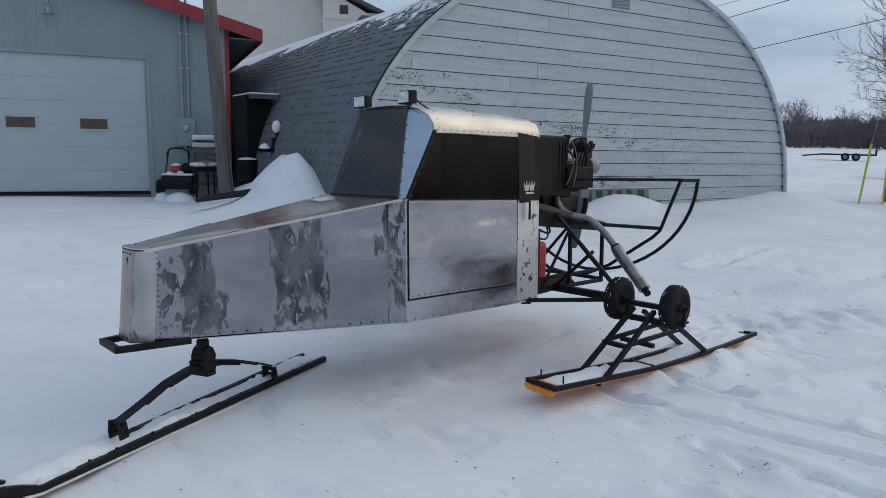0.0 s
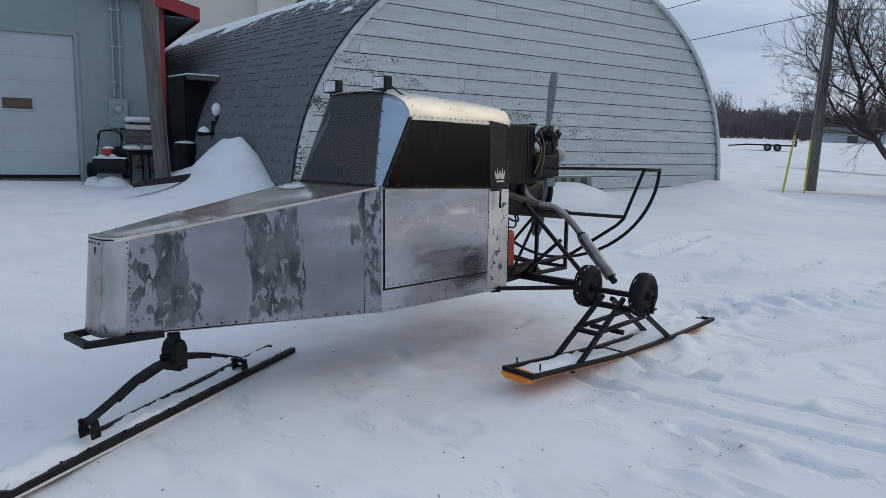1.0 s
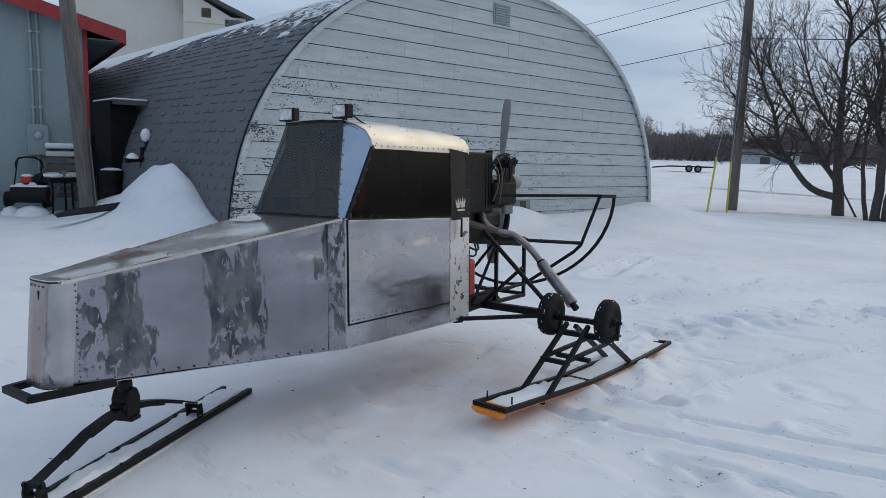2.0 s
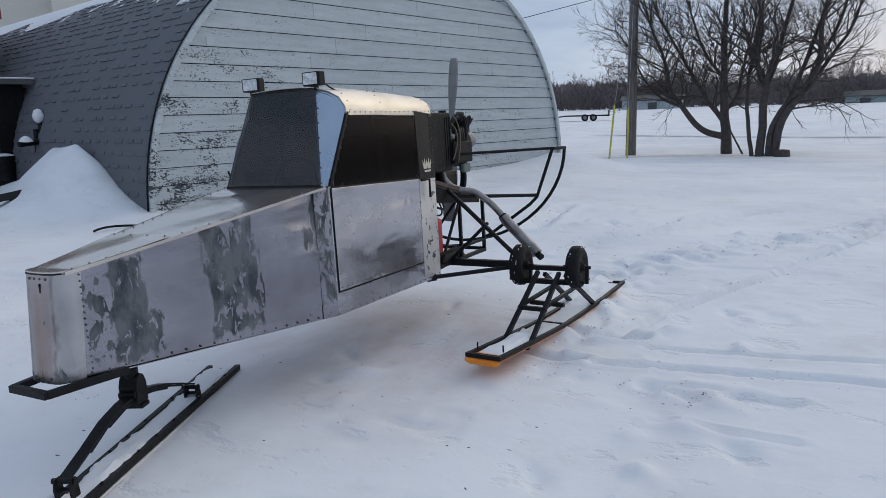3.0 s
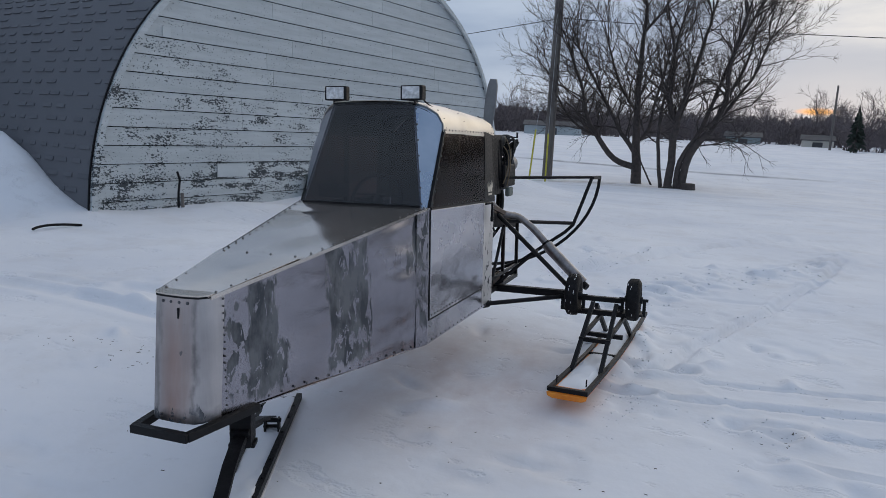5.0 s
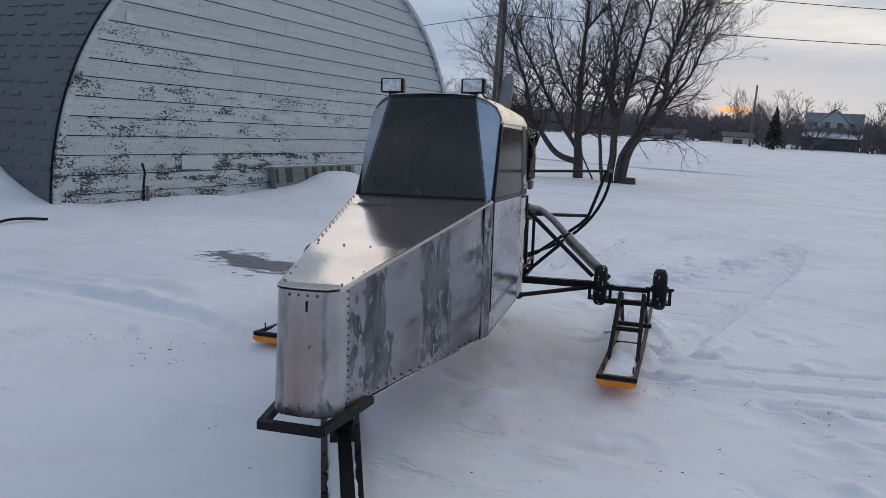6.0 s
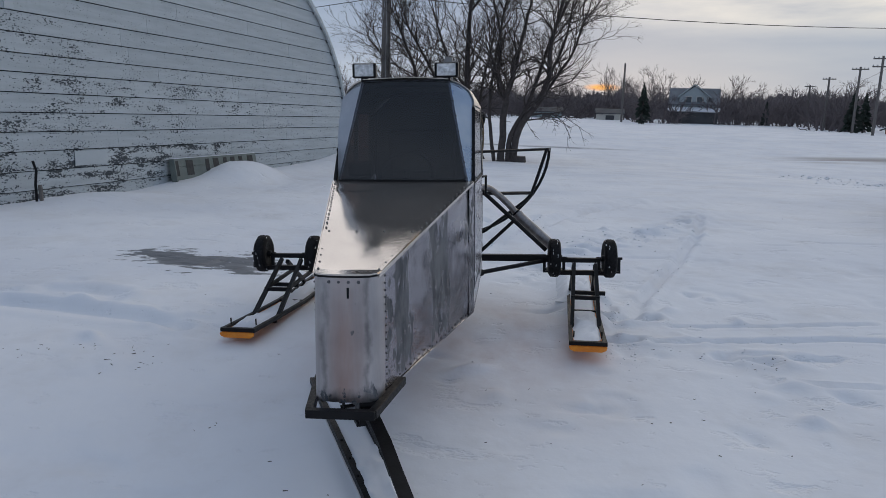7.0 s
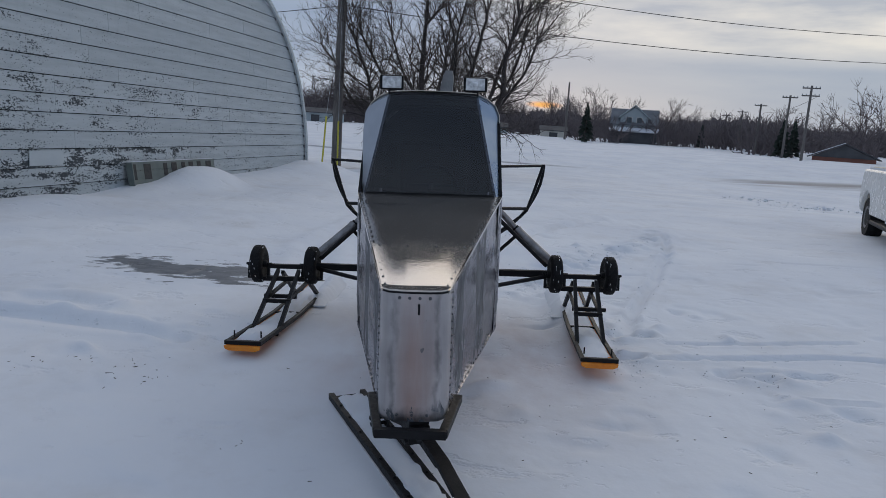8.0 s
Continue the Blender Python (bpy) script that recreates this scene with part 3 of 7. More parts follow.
        fs += [(rim[i], rim[(i + 1) % len(rim)], rim[(i + 1) % len(rim)] + o, rim[i] + o) for i in range(len(rim))]
        return self.add(top + low, fs)


def part(name, b, mat, parent=None, label="", smooth=False, bevel=0.0, kind="", m=None):
    """Links what b holds as one mesh object under parent."""
    me = bpy.data.meshes.new(name)
    me.from_pydata(b.v, [], b.f)
    bm = bmesh.new()
    bm.from_mesh(me)
    bmesh.ops.recalc_face_normals(bm, faces=bm.faces)
    bm.to_mesh(me)
    bm.free()
    me.materials.append(mat)
    if smooth:
        me.polygons.foreach_set("use_smooth", [True] * len(me.polygons))
    ob = new(name, me)
    if parent is not None:
        ob.parent = parent
    if m is not None:
        ob.matrix_basis = m
    if bevel:
        mod = ob.modifiers.new("edges", "BEVEL")
        mod.width, mod.segments, mod.limit_method, mod.angle_limit = bevel, 2, "ANGLE", radians(35)
        mod.harden_normals = False
    if smooth:
        es = ob.modifiers.new("crisp", "EDGE_SPLIT")
        es.split_angle = radians(50)
    return tagged(ob, label, "", "", kind)


def thing(name, label, category, m=None, group="", kind=""):
    ob = new(name)
    ob.empty_display_size = 0.2
    if m is not None:
        ob.matrix_basis = m
    return tagged(ob, label, category, group, kind)


def raw_part(name, vs, fs, mat, parent=None, label="", kind="", smooth=False):
    """A large mesh from arrays, with no normal pass."""
    me = bpy.data.meshes.new(name)
    me.from_pydata(vs, [], fs)
    me.materials.append(mat)
    if smooth:
        me.polygons.foreach_set("use_smooth", [True] * len(me.polygons))
    ob = new(name, me)
    if parent is not None:
        ob.parent = parent
    return tagged(ob, label, "", "", kind)


def lerp(a, b, k):
    return tuple(p + (q - p) * k for p, q in zip(a, b))


def arc(a, b, c, n=8):
    """Points on a smooth bend from a over the control b to c."""
    return [tuple((1 - t) ** 2 * p + 2 * t * (1 - t) * q + t * t * r for p, q, r in zip(a, b, c)) for t in (i / n for i in range(n + 1))]


# ---- ground ----
@functools.lru_cache(maxsize=None)
def lattice(seed):
    return np.random.RandomState(seed).uniform(-1, 1, (256, 256))


def value_noise(x, y, seed):
    """Smooth lattice noise between -1 and 1, for arrays."""
    table = lattice(seed)
    xi, yi = np.floor(x).astype(int), np.floor(y).astype(int)
    fx, fy = x - xi, y - yi
    fx, fy = fx * fx * (3 - 2 * fx), fy * fy * (3 - 2 * fy)
    t = lambda i, j: table[i & 255, j & 255]
    return (t(xi, yi) * (1 - fx) + t(xi + 1, yi) * fx) * (1 - fy) + (t(xi, yi + 1) * (1 - fx) + t(xi + 1, yi + 1) * fx) * fy


QUONSET = pose(6.0, 7.04, 0, 0, 0, -11.9)
QA, QH, QC, QZ, QLEN = 6.51, 5.5, 6.53, -0.1, 26.0    # half width, height, centre, foot, length of the arched barn
Q_INV = QUONSET.inverted()


def groove(x, y, pts, width, depth, rim):
    """A pressed track along a line of points, with raised lips."""
    d = np.full(x.shape, 1e9)
    for (ax, ay), (bx, by) in zip(pts[:-1], pts[1:]):
        ux, uy = bx - ax, by - ay
        k = np.clip(((x - ax) * ux + (y - ay) * uy) / (ux * ux + uy * uy), 0, 1)
        d = np.minimum(d, np.hypot(x - ax - k * ux, y - ay - k * uy))
    return -depth * np.exp(-(d / width) ** 2) + rim * np.exp(-((d - 1.9 * width) / (0.7 * width)) ** 2)


def mound(x, y, cx, cy, sx, sy, h, turn=0.0, power=1.0):
    c, s = math.cos(radians(turn)), math.sin(radians(turn))
    u, v = (x - cx) * c + (y - cy) * s, -(x - cx) * s + (y - cy) * c
    return h * np.exp(-((u / sx) ** 2 + (v / sy) ** 2) ** power)


def ground_height(x, y):
    r = np.hypot(x + 2, y + 1)
    z = np.interp(r, [0, 9, 20, 35, 45, 62, 80, 105, 140, 220, 900], [0, 0, -0.2, -0.68, -0.45, 0.55, 0.82, 0.95, 1.65, 2.6, 2.6])
    east = 1 / (1 + np.exp((x - 2 + (y - 8) * 0.2) / 3.0))           # level yard before the garage
    z = z * (1 - east * np.exp(-(r / 60) ** 2))
    z = z + 0.030 * np.clip(-y - 2.2, 0, 9) * np.exp(-np.clip(x - 14, 0, None) / 8)
    near = np.exp(-(r / 40) ** 2)
    z = z + near * (0.035 * value_noise(x * 0.33, y * 0.33, 1) + 0.014 * value_noise(x * 0.9 + 7, y * 0.9, 2) + 0.004 * value_noise(x * 2.3, y * 2.3, 3)
                    + 0.002 * value_noise(x * 6.1, y * 6.1, 4))
    z = z + 0.10 * value_noise(x * 0.07, y * 0.07, 5) * np.clip(r / 60, 0, 1)
    # trodden, lumpy stretches
    tread = np.clip(value_noise(x * 0.45 + 3, y * 0.45 + 9, 21) * 1.6 + 0.25, 0, 1) * np.exp(-((x - 6.5) / 7.0) ** 2) * np.clip((-0.4 - y) / 0.8, 0, 1) * np.exp(-(np.clip(-y - 5, 0, None) / 6) ** 2)
    z = z + 0.35 * tread * (0.014 * value_noise(x * 1.7, y * 2.3, 22) + 0.010 * np.abs(value_noise(x * 4.1, y * 5.0, 23)) + 0.006 * value_noise(x * 12, y * 12, 24))
    z = z + near * 0.018 * np.abs(value_noise(x * 0.55 + 0.5 * y, y * 1.3, 25)) * np.clip(value_noise(x * 0.3, y * 0.3 + 4, 26) + 0.2, 0, 1)
    z = z - near * 0.022 * np.clip(value_noise(x * 4.6 + 11, y * 3.4, 81) - 0.50, 0, 0.25) * np.clip(value_noise(x * 0.9, y * 0.9, 82) * 2 + 0.6, 0, 1) * 3
    # barn coordinates: s along its front wall, q the distance before it
    m = Q_INV
    s = m[0][0] * x + m[0][1] * y + m[0][3]
    q = -(m[1][0] * x + m[1][1] * y + m[1][3])
    front = np.exp(-(np.clip(q, 0, None) / 1.7) ** 2) * np.clip((s + 0.6) / 2.5, 0, 1) * (1 - np.clip((s - 14.0) / 2.5, 0, 1))
    z = z + front * (0.08 + 0.14 * np.clip((s - 2.0) / 4, 0, 1) + 0.06 * value_noise(s * 0.8, q * 0.5, 8))
    z = z + mound(s, q, 6.62, 0.55, 0.95, 0.6, 0.29, 0, 1.6)          # heap before the board
    z = z + mound(s, q, 5.1, 0.5, 0.9, 0.5, 0.07)
    z = z + mound(s, q, 12.9, 0.4, 2.2, 1.2, 0.42)                   # bank at the far corner
    z = z + mound(s, q, 8.0, 2.6, 4.5, 1.1, 0.13)                    # long drift
    z = z + mound(s, q, 2.2, 0.8, 1.0, 0.6, 0.10)
    bx, by = x + 0.10 * value_noise(x * 1.6, y * 1.6, 71), y + 0.10 * value_noise(x * 1.6, y * 1.6, 72)
    z = z + mound(bx, by, 6.52, 9.9, 0.66, 1.75, 1.06 + 0.10 * value_noise(x * 3.0, y * 3.0, 73), -11.9, 0.95) + mound(bx, by, 5.95, 9.3, 1.2, 1.8, 0.30)       # slide of snow off the barn roof
    z = z + mound(x, y, 5.3, 9.0, 0.9, 0.8, 0.12)
    z = z + mound(x, y, 7.0, 12.6, 0.7, 1.2, 0.40)
    z = z + mound(x, y, 3.55, -1.24, 0.95, 0.24, 0.080, -4.0, 2.0)       # the ski lies sunk in the snow towards its tail
    # tracks and trodden places
    wob = 0.05 * value_noise(x * 1.3, y * 1.3, 11)
    for pts, width, depth, rim in (
            ([(2.93, -1.85), (2.97, -2.2), (3.01, -2.6), (3.06, -3.0), (3.13, -3.5)], 0.030, 0.035, 0.008),
            ([(2.43, -1.65), (2.50, -2.0), (2.56, -2.3), (2.60, -2.6), (2.66, -3.15), (2.64, -3.5)], 0.045, 0.050, 0.012),
            ([(2.16, -2.05), (2.10, -2.2), (2.02, -2.34)], 0.055, 0.050, 0.010),
            ([(2.22, -2.12), (2.20, -2.42)], 0.035, 0.030, 0.006),
            ([(2.13, -2.52), (2.18, -2.85)], 0.035, 0.030, 0.006),
            ([(1.66, -2.2), (1.68, -2.55), (1.70, -2.85)], 0.022, 0.022, 0.010),
            ([(3.05, -1.50), (3.42, -1.69), (4.0, -1.95), (4.72, -2.22), (5.4, -2.5), (6.96, -3.05), (9.0, -3.75)], 0.05, 0.055, 0.022),
            ([(2.45, -1.18), (2.47, -1.52)], 0.05, 0.045, 0.020),
            ([(3.0, -1.24), (3.02, -1.45), (3.14, -1.74)], 0.06, 0.045, 0.022),
            ([(6.49, -0.47), (8.09, -1.18), (9.5, -1.91), (12.0, -3.2)], 0.12, 0.075, 0.03),
            ([(7.24, 0.65), (8.3, 0.8), (9.69, 1.03)], 0.13, 0.09, 0.04),
            ([(5.73, -0.22), (6.4, -0.38), (6.96, -0.52), (8.55, -1.04)], 0.07, 0.05, 0.03),
            ([(2.96, 3.3), (3.0, 3.0), (2.9, 2.7)], 0.10, 0.045, 0.015),
            ([(2.55, 3.4), (2.48, 2.8), (2.40, 2.2), (2.1, 1.7)], 0.07, 0.040, 0.015),
            ([(4.2, 1.2), (6.5, 1.6), (9.5, 1.2), (15, -1.0)], 0.16, 0.04, 0.02),
            ([(2.4, 5.0), (2.55, 3.9), (2.4, 2.9), (2.3, 1.9)], 0.10, 0.03, 0.015),
            ([(2.85, 4.4), (2.8, 3.3), (2.7, 2.6)], 0.08, 0.022, 0.012),
            ([(-6, 7.9), (0.64, 7.46), (1.25, 7.05), (2.6, 6.2)], 0.09, 0.045, 0.02),
            ([(30.5, 14), (31.5, 4), (31.3, -6), (32, -16), (29, -30)], 0.5, 0.10, 0.05),
            ([(36.3, 14), (35.4, 4), (34.0, -1), (34.5, -6), (33, -30)], 0.5, 0.10, 0.05)):
        z = z + groove(x + wob, y + wob, pts, width, depth, rim)
    rng = random.Random(5)
    def rough_edge(k):
        return np.clip(value_noise(x * 3.1 + k, y * 3.1, 60) + value_noise(x * 8.3, y * 8.3 + k, 61) * 0.8 + 0.15, 0, 1)
    # clods and broken crust along the trodden way and beside the skis
    for pts, width, height in (([(4.7, -0.95), (5.45, -1.25), (6.35, -1.75), (7.3, -2.5), (8.3, -3.3), (10.7, -4.0)], 0.34, 0.085),
                               ([(2.1, -1.42), (2.6, -1.36), (3.3, -1.45), (4.1, -1.40)], 0.13, 0.060),
                               ([(4.2, -0.95), (4.4, -1.3), (4.9, -1.4)], 0.20, 0.070),
                               ([(18.0, -12.2), (22.5, -13.1), (29, -13.4)], 0.80, 0.16),
                               ([(2.0, -1.9), (2.25, -2.5)], 0.22, 0.030),
                               ([(1.3, 1.4), (1.5, 2.5)], 0.35, 0.022)):
        z = z + (groove(x, y, pts, width, -height, 0.0)) * (rough_edge(height * 99) ** 0.7 - 0.35)
    for cx, cy, n, spread in ((8.5, -0.4, 30, 0.5), (2.05, -2.25, 12, 0.28), (6.6, -3.1, 5, 0.18), (24, -13.2, 40, 2.2), (2.2, -0.6, 8, 0.5), (3.7, -1.9, 10, 0.4), (1.9, -3.2, 8, 0.5),
                              (2.9, 2.6, 8, 0.5), (0.4, -1.9, 6, 0.7)):
        for _ in range(n):
            z = z + mound(x, y, rng.gauss(cx, spread * 1.5), rng.gauss(cy, spread), rng.uniform(0.05, 0.16), rng.uniform(0.03, 0.08), rng.uniform(-0.05, 0.06), rng.uniform(0, 180))
    return z


def ramped(lo, hi, step, reach):
    """Even steps between lo and hi, then ever longer ones out to reach."""
    mid = list(np.arange(lo, hi + step / 2, step))
    out, d, x = [], step, hi
    while x < reach:
        d *= 1.09
        x += d
        out.append(x)
    back, d, x = [], step, lo
    while x > -reach:
        d *= 1.09
        x -= d
        back.append(x)
    return np.array(back[::-1] + mid + out)


gx, gy = ramped(-2.4, 7.6, 0.034, 900), ramped(-4.4, 4.2, 0.034, 900)
GX, GY = np.meshgrid(gx, gy, indexing="ij")
GZ = ground_height(GX, GY)
nx, ny = GX.shape
quads = (np.arange(nx - 1)[:, None] * ny + np.arange(ny - 1)[None, :]).ravel()
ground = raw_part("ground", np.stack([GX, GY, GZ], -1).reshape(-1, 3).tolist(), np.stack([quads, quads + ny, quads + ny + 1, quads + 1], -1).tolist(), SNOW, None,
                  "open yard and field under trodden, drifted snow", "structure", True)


def on_ground(x, y):
    return float(ground_height(np.array([float(x)]), np.array([float(y)]))[0])


# ---- arched barn ----
FULL = 2.15                                       # how full the arch is (2: an ellipse)


def arch_s(z):
    """Half the barn's width at a height."""
    k = (z - QZ) / QH
    return QA * max(0.0, 1 - max(0.0, k) ** FULL) ** (1 / FULL) if k < 1 else 0.0


def arch_point(a, grow=0.0):
    """A point of the arch at an angle from the left foot (0) to the right (180)."""
    c, q = math.cos(radians(a)), max(0.0, math.sin(radians(a)))
    return QC - (QA + grow) * math.copysign(abs(c) ** (2 / FULL), c), QZ + (QH + grow) * q ** (2 / FULL)


barn = thing("quonset_barn", "arched wooden barn with peeling white boards and grey shingles", "barn", QUONSET)
ring = [arch_point(a, -0.05) for a in np.linspace(0, 180, 61)]
part("wall", Build().plate([(s, 0.06, z) for s, z in ring[::-1]], -0.12), BLACK_MATT, barn)
back = [arch_point(a, -0.05) for a in np.linspace(0, 180, 31)]
part("back_wall", Build().plate([(s, QLEN - 0.2, z) for s, z in back], 0.12), GREY_SIDING, barn)
part("roof", Build().sheet([[(arch_point(a)[0], y, arch_point(a)[1]) for y in (QLEN, QLEN * 0.5, -0.02)] for a in np.linspace(0, 180, 49)], 0.10), SHINGLE_FIELD, barn, "", True)
for a0, a1 in ((0, 90), (90, 180)):
    part("edge_board", Build().sheet([[(arch_point(a, g)[0], -0.06, arch_point(a, g)[1]) for g in (-0.085, 0.012)] for a in np.linspace(a0, a1, 40)], 0.06), CLAPBOARD, barn, "weathered white edging along the arch")
    part("drip_edge", Build().sheet([[(arch_point(a, 0.025)[0], y, arch_point(a, 0.025)[1]) for y in (-0.070, -0.04)] for a in np.linspace(a0, a1, 40)], 0.015), BLACK_MATT, barn)
vent = part("gable_vent", Build().box(6.28, 6.82, -0.05, -0.015, 4.52, 4.98), GREY_SIDING, barn, "louvred vent under the ridge", False, 0.01)
for k in range(8):
    part("slat", Build().box(6.32, 6.78, -0.075, -0.045, 4.545 + 0.054 * k, 4.58 + 0.054 * k), GREY_SIDING, vent)
part("roof_vent", Build().lathe([(0.12, 0), (0.12, 0.25), (0.26, 0.26), (0.27, 0.36), (0.20, 0.50), (0.02, 0.56)], 16, pose(6.53, 13.6, 5.30) @ Matrix.Scale(1.7, 4)), DARK_ROOF, barn, "dark metal roof ventilator", True)
# lean-to roof edge on the side towards the garage
part("side_eave", Build().box(-0.10, 0.62, 5.9, 6.0, 2.50, 2.58).box(-0.10, 0.65, 5.9, 7.6, 2.58, 2.61), DARK_ROOF, barn, "low lean-to roof edge under snow")
part("eave_snow", Build().box(-0.11, 0.66, 5.88, 7.6, 2.61, 2.645), SNOW_CLEAN, barn, "", True, 0.04)
# shade under the eave put into a near-black block
part("lean_to_shade", Build().box(-0.10, 0.5, 6.2, 7.5, 0, 2.6), BLACK_MATT, barn, "shed wall painted near-black with the shade under the lean-to roof")

# ---- garage ----
GARAGE = pose(2.3, 16.9, 0, 0, 0, -20)
garage = thing("garage", "grey steel-clad garage with red trim and a white overhead door", "garage", GARAGE)
GX0, GX1, RIDGE, EAVE, PITCH = -10.6, 5.6, -2.5, 4.46, 0.265
top = lambda s: EAVE + PITCH * (GX1 - s if s > RIDGE else s - GX0)
DX0, DX1, DZ = -1.45, 3.52, 3.5
wall_b = Build()
wall_b.plate([(DX1, 0, -0.3), (GX1, 0, -0.3), (GX1, 0, top(GX1)), (DX1, 0, top(DX1))], -0.15)
wall_b.plate([(DX0, 0, DZ), (DX1, 0, DZ), (DX1, 0, top(DX1)), (RIDGE + 1.2, 0, top(RIDGE + 1.2)), (DX0, 0, top(DX0))], -0.15)
wall_b.plate([(GX0, 0, -0.3), (DX0, 0, -0.3), (DX0, 0, top(DX0)), (RIDGE, 0, top(RIDGE)), (GX0, 0, top(GX0))], -0.15)
part("front_wall", wall_b, GREY_SIDING, garage)
part("side_wall", Build().box(GX1 - 0.15, GX1, 0.15, 14, -0.3, EAVE), GREY_SIDING, garage)
ribs = Build()
s = GX0 + 0.1
while s < GX1 - 0.12:
    z0 = DZ + 0.12 if DX0 - 0.1 < s < DX1 + 0.1 else -0.2
    ribs.box(s, s + 0.05, -0.007, 0.0, z0, top(s) - 0.02)
    s += 0.23
part("siding_ribs", ribs, GREY_SIDING, garage, "", False, 0.0, "stuff")
door = part("overhead_door", Build().box(DX0, DX1, 0.06, 0.10, -0.02, DZ), DOOR_WHITE, garage, "white sectional overhead door with two small windows")
for k in range(6):
    part("panel", Build().box(DX0 + 0.02, DX1 - 0.02, 0.035, 0.058, 0.02 + k * 0.583, 0.600 + k * 0.583), DOOR_WHITE, door, "", False, 0.002)
for s0 in (-1.2, 0.24, 1.9):
    wframe = part("door_window", Build().box(s0 - 0.06, s0 + 0.70, 0.015, 0.034, 1.60, 1.97), DOOR_WHITE, door, "", False, 0.01)
    part("pane", Build().box(s0, s0 + 0.64, 0.008, 0.014, 1.655, 1.915), DARK_PANE, wframe)
part("door_frame", Build().box(DX0 - 0.1, DX0, -0.03, 0.1, -0.1, DZ + 0.1).box(DX1, DX1 + 0.1, -0.03, 0.1, -0.1, DZ + 0.1).box(DX0, DX1, -0.03, 0.1, DZ, DZ + 0.1), GREY_SIDING, garage)
part("door_sill", Build().box(DX0, DX1, 0.0, 0.04, -0.06, 0.03), BLACK_MATT, garage)
part("corner_trim", Build().box(GX1 - 0.06, GX1 + 0.05, -0.05, 0.08, -0.2, EAVE + 0.05), RED_TRIM, garage, "red corner trim")
over, out = 0.88, 0.38
for side in (1, -1):
    x1 = GX1 + over if side > 0 else GX0 - over
    ze = EAVE - PITCH * over
    zr = top(RIDGE)
    part("roof_side", Build().plate([(RIDGE, -out, zr + 0.12), (x1, -out, ze + 0.12), (x1, 14.3, ze + 0.12), (RIDGE, 14.3, zr + 0.12)], 0.10), DARK_ROOF, garage)
    part("rake_board", Build().plate([(RIDGE, -out - 0.03, zr - 0.12), (x1, -out - 0.03, ze - 0.12), (x1, -out - 0.03, ze + 0.2), (RIDGE, -out - 0.03, zr + 0.2)], 0.03), RED_TRIM, garage, "red painted rake board")
    part("fascia", Build().box(*sorted((x1, x1 + 0.03 * side)), -out, 14.3, ze - 0.14, ze + 0.2), RED_TRIM, garage)
    part("soffit", Build().plate([(RIDGE, -out, zr - 0.02), (x1, -out, ze - 0.02), (x1, 0, ze - 0.02), (RIDGE, 0, zr - 0.02)], 0.02), GREY_SIDING, garage)
    part("side_soffit", Build().box(*sorted((x1, GX1 if side > 0 else GX0)), 0, 14, ze - 0.03, ze - 0.01), GREY_SIDING, garage)
lamp = part("wall_lamp", Build().tube([(1.35, 0, 4.75), (1.35, -0.16, 4.78), (1.35, -0.22, 4.66)], 0.02, 8), GALVANISED, garage, "galvanised gooseneck yard lamp", True)
part("shade", Build().lathe([(0.06, 0.16), (0.075, 0.08), (0.15, 0.0), (0.14, -0.01), (0.05, 0.06)], 18, pose(1.35, -0.22, 4.44)), GALVANISED, lamp, "", True)
for k, sx in enumerate((4.40, 4.56)):
    conduit = part("conduit", Build().tube([(sx, -0.05, 1.95), (sx, -0.05, 6.0)], 0.035, 8), GREY_SIDING, garage, "", True)
    for z in (2.4, 3.3, 4.2):
        part("clamp", Build().box(sx - 0.06, sx + 0.06, -0.09, 0.0, z, z + 0.04), GALVANISED, conduit)
meter = part("meter_box", Build().box(4.24, 4.70, -0.17, 0, 1.25, 2.0), GREY_SIDING, garage, "grey electricity meter box", False, 0.015)
part("meter_glass", Build().lathe([(0.10, 0), (0.10, 0.06), (0.085, 0.09), (0.0, 0.10)], 18, pose(4.47, -0.17, 1.74, 90, 0, 0)), GALVANISED, meter, "", True)
part("cable_pipe", Build().tube([(4.47, -0.08, 1.25), (4.47, -0.08, -0.1)], 0.03, 8), GREY_SIDING, garage, "", True)

# tall cream elevator building behind
elevator = thing("grain_elevator", "tall cream-clad elevator building with a dark roof", "building", pose(31.0, 47.0, 0, 0, 0, -32))
part("tower", Build().box(-8.5, 0, 0, 9, 0, 13.5).box(0, 4.6, -1.5, 9, 0, 11.6), CREAM_WALL, elevator)
part("annex_roof", Build().plate([(-0.3, -2.1, 13.6), (5.2, -2.1, 11.3), (5.2, 9.2, 11.3), (-0.3, 9.2, 13.6)], 0.25), DARK_ROOF, elevator)
part("tower_roof", Build().plate([(-9, -0.4, 13.5), (0.4, -0.4, 13.5), (0.4, 4.5, 17), (-9, 4.5, 17)], 0.25).plate([(-9, 9.4, 13.5), (0.4, 9.4, 13.5), (0.4, 4.5, 17), (-9, 4.5, 17)], 0.25), DARK_ROOF, elevator)
part("gable_wall", Build().plate([(0, 0.0, 13.5), (0, 9, 13.5), (0, 4.5, 16.8)], 0.1).plate([(0, -1.5, 11.0), (4.6, -1.5, 11.0), (0, -1.5, 13.4)], 0.1), CREAM_WALL, elevator)
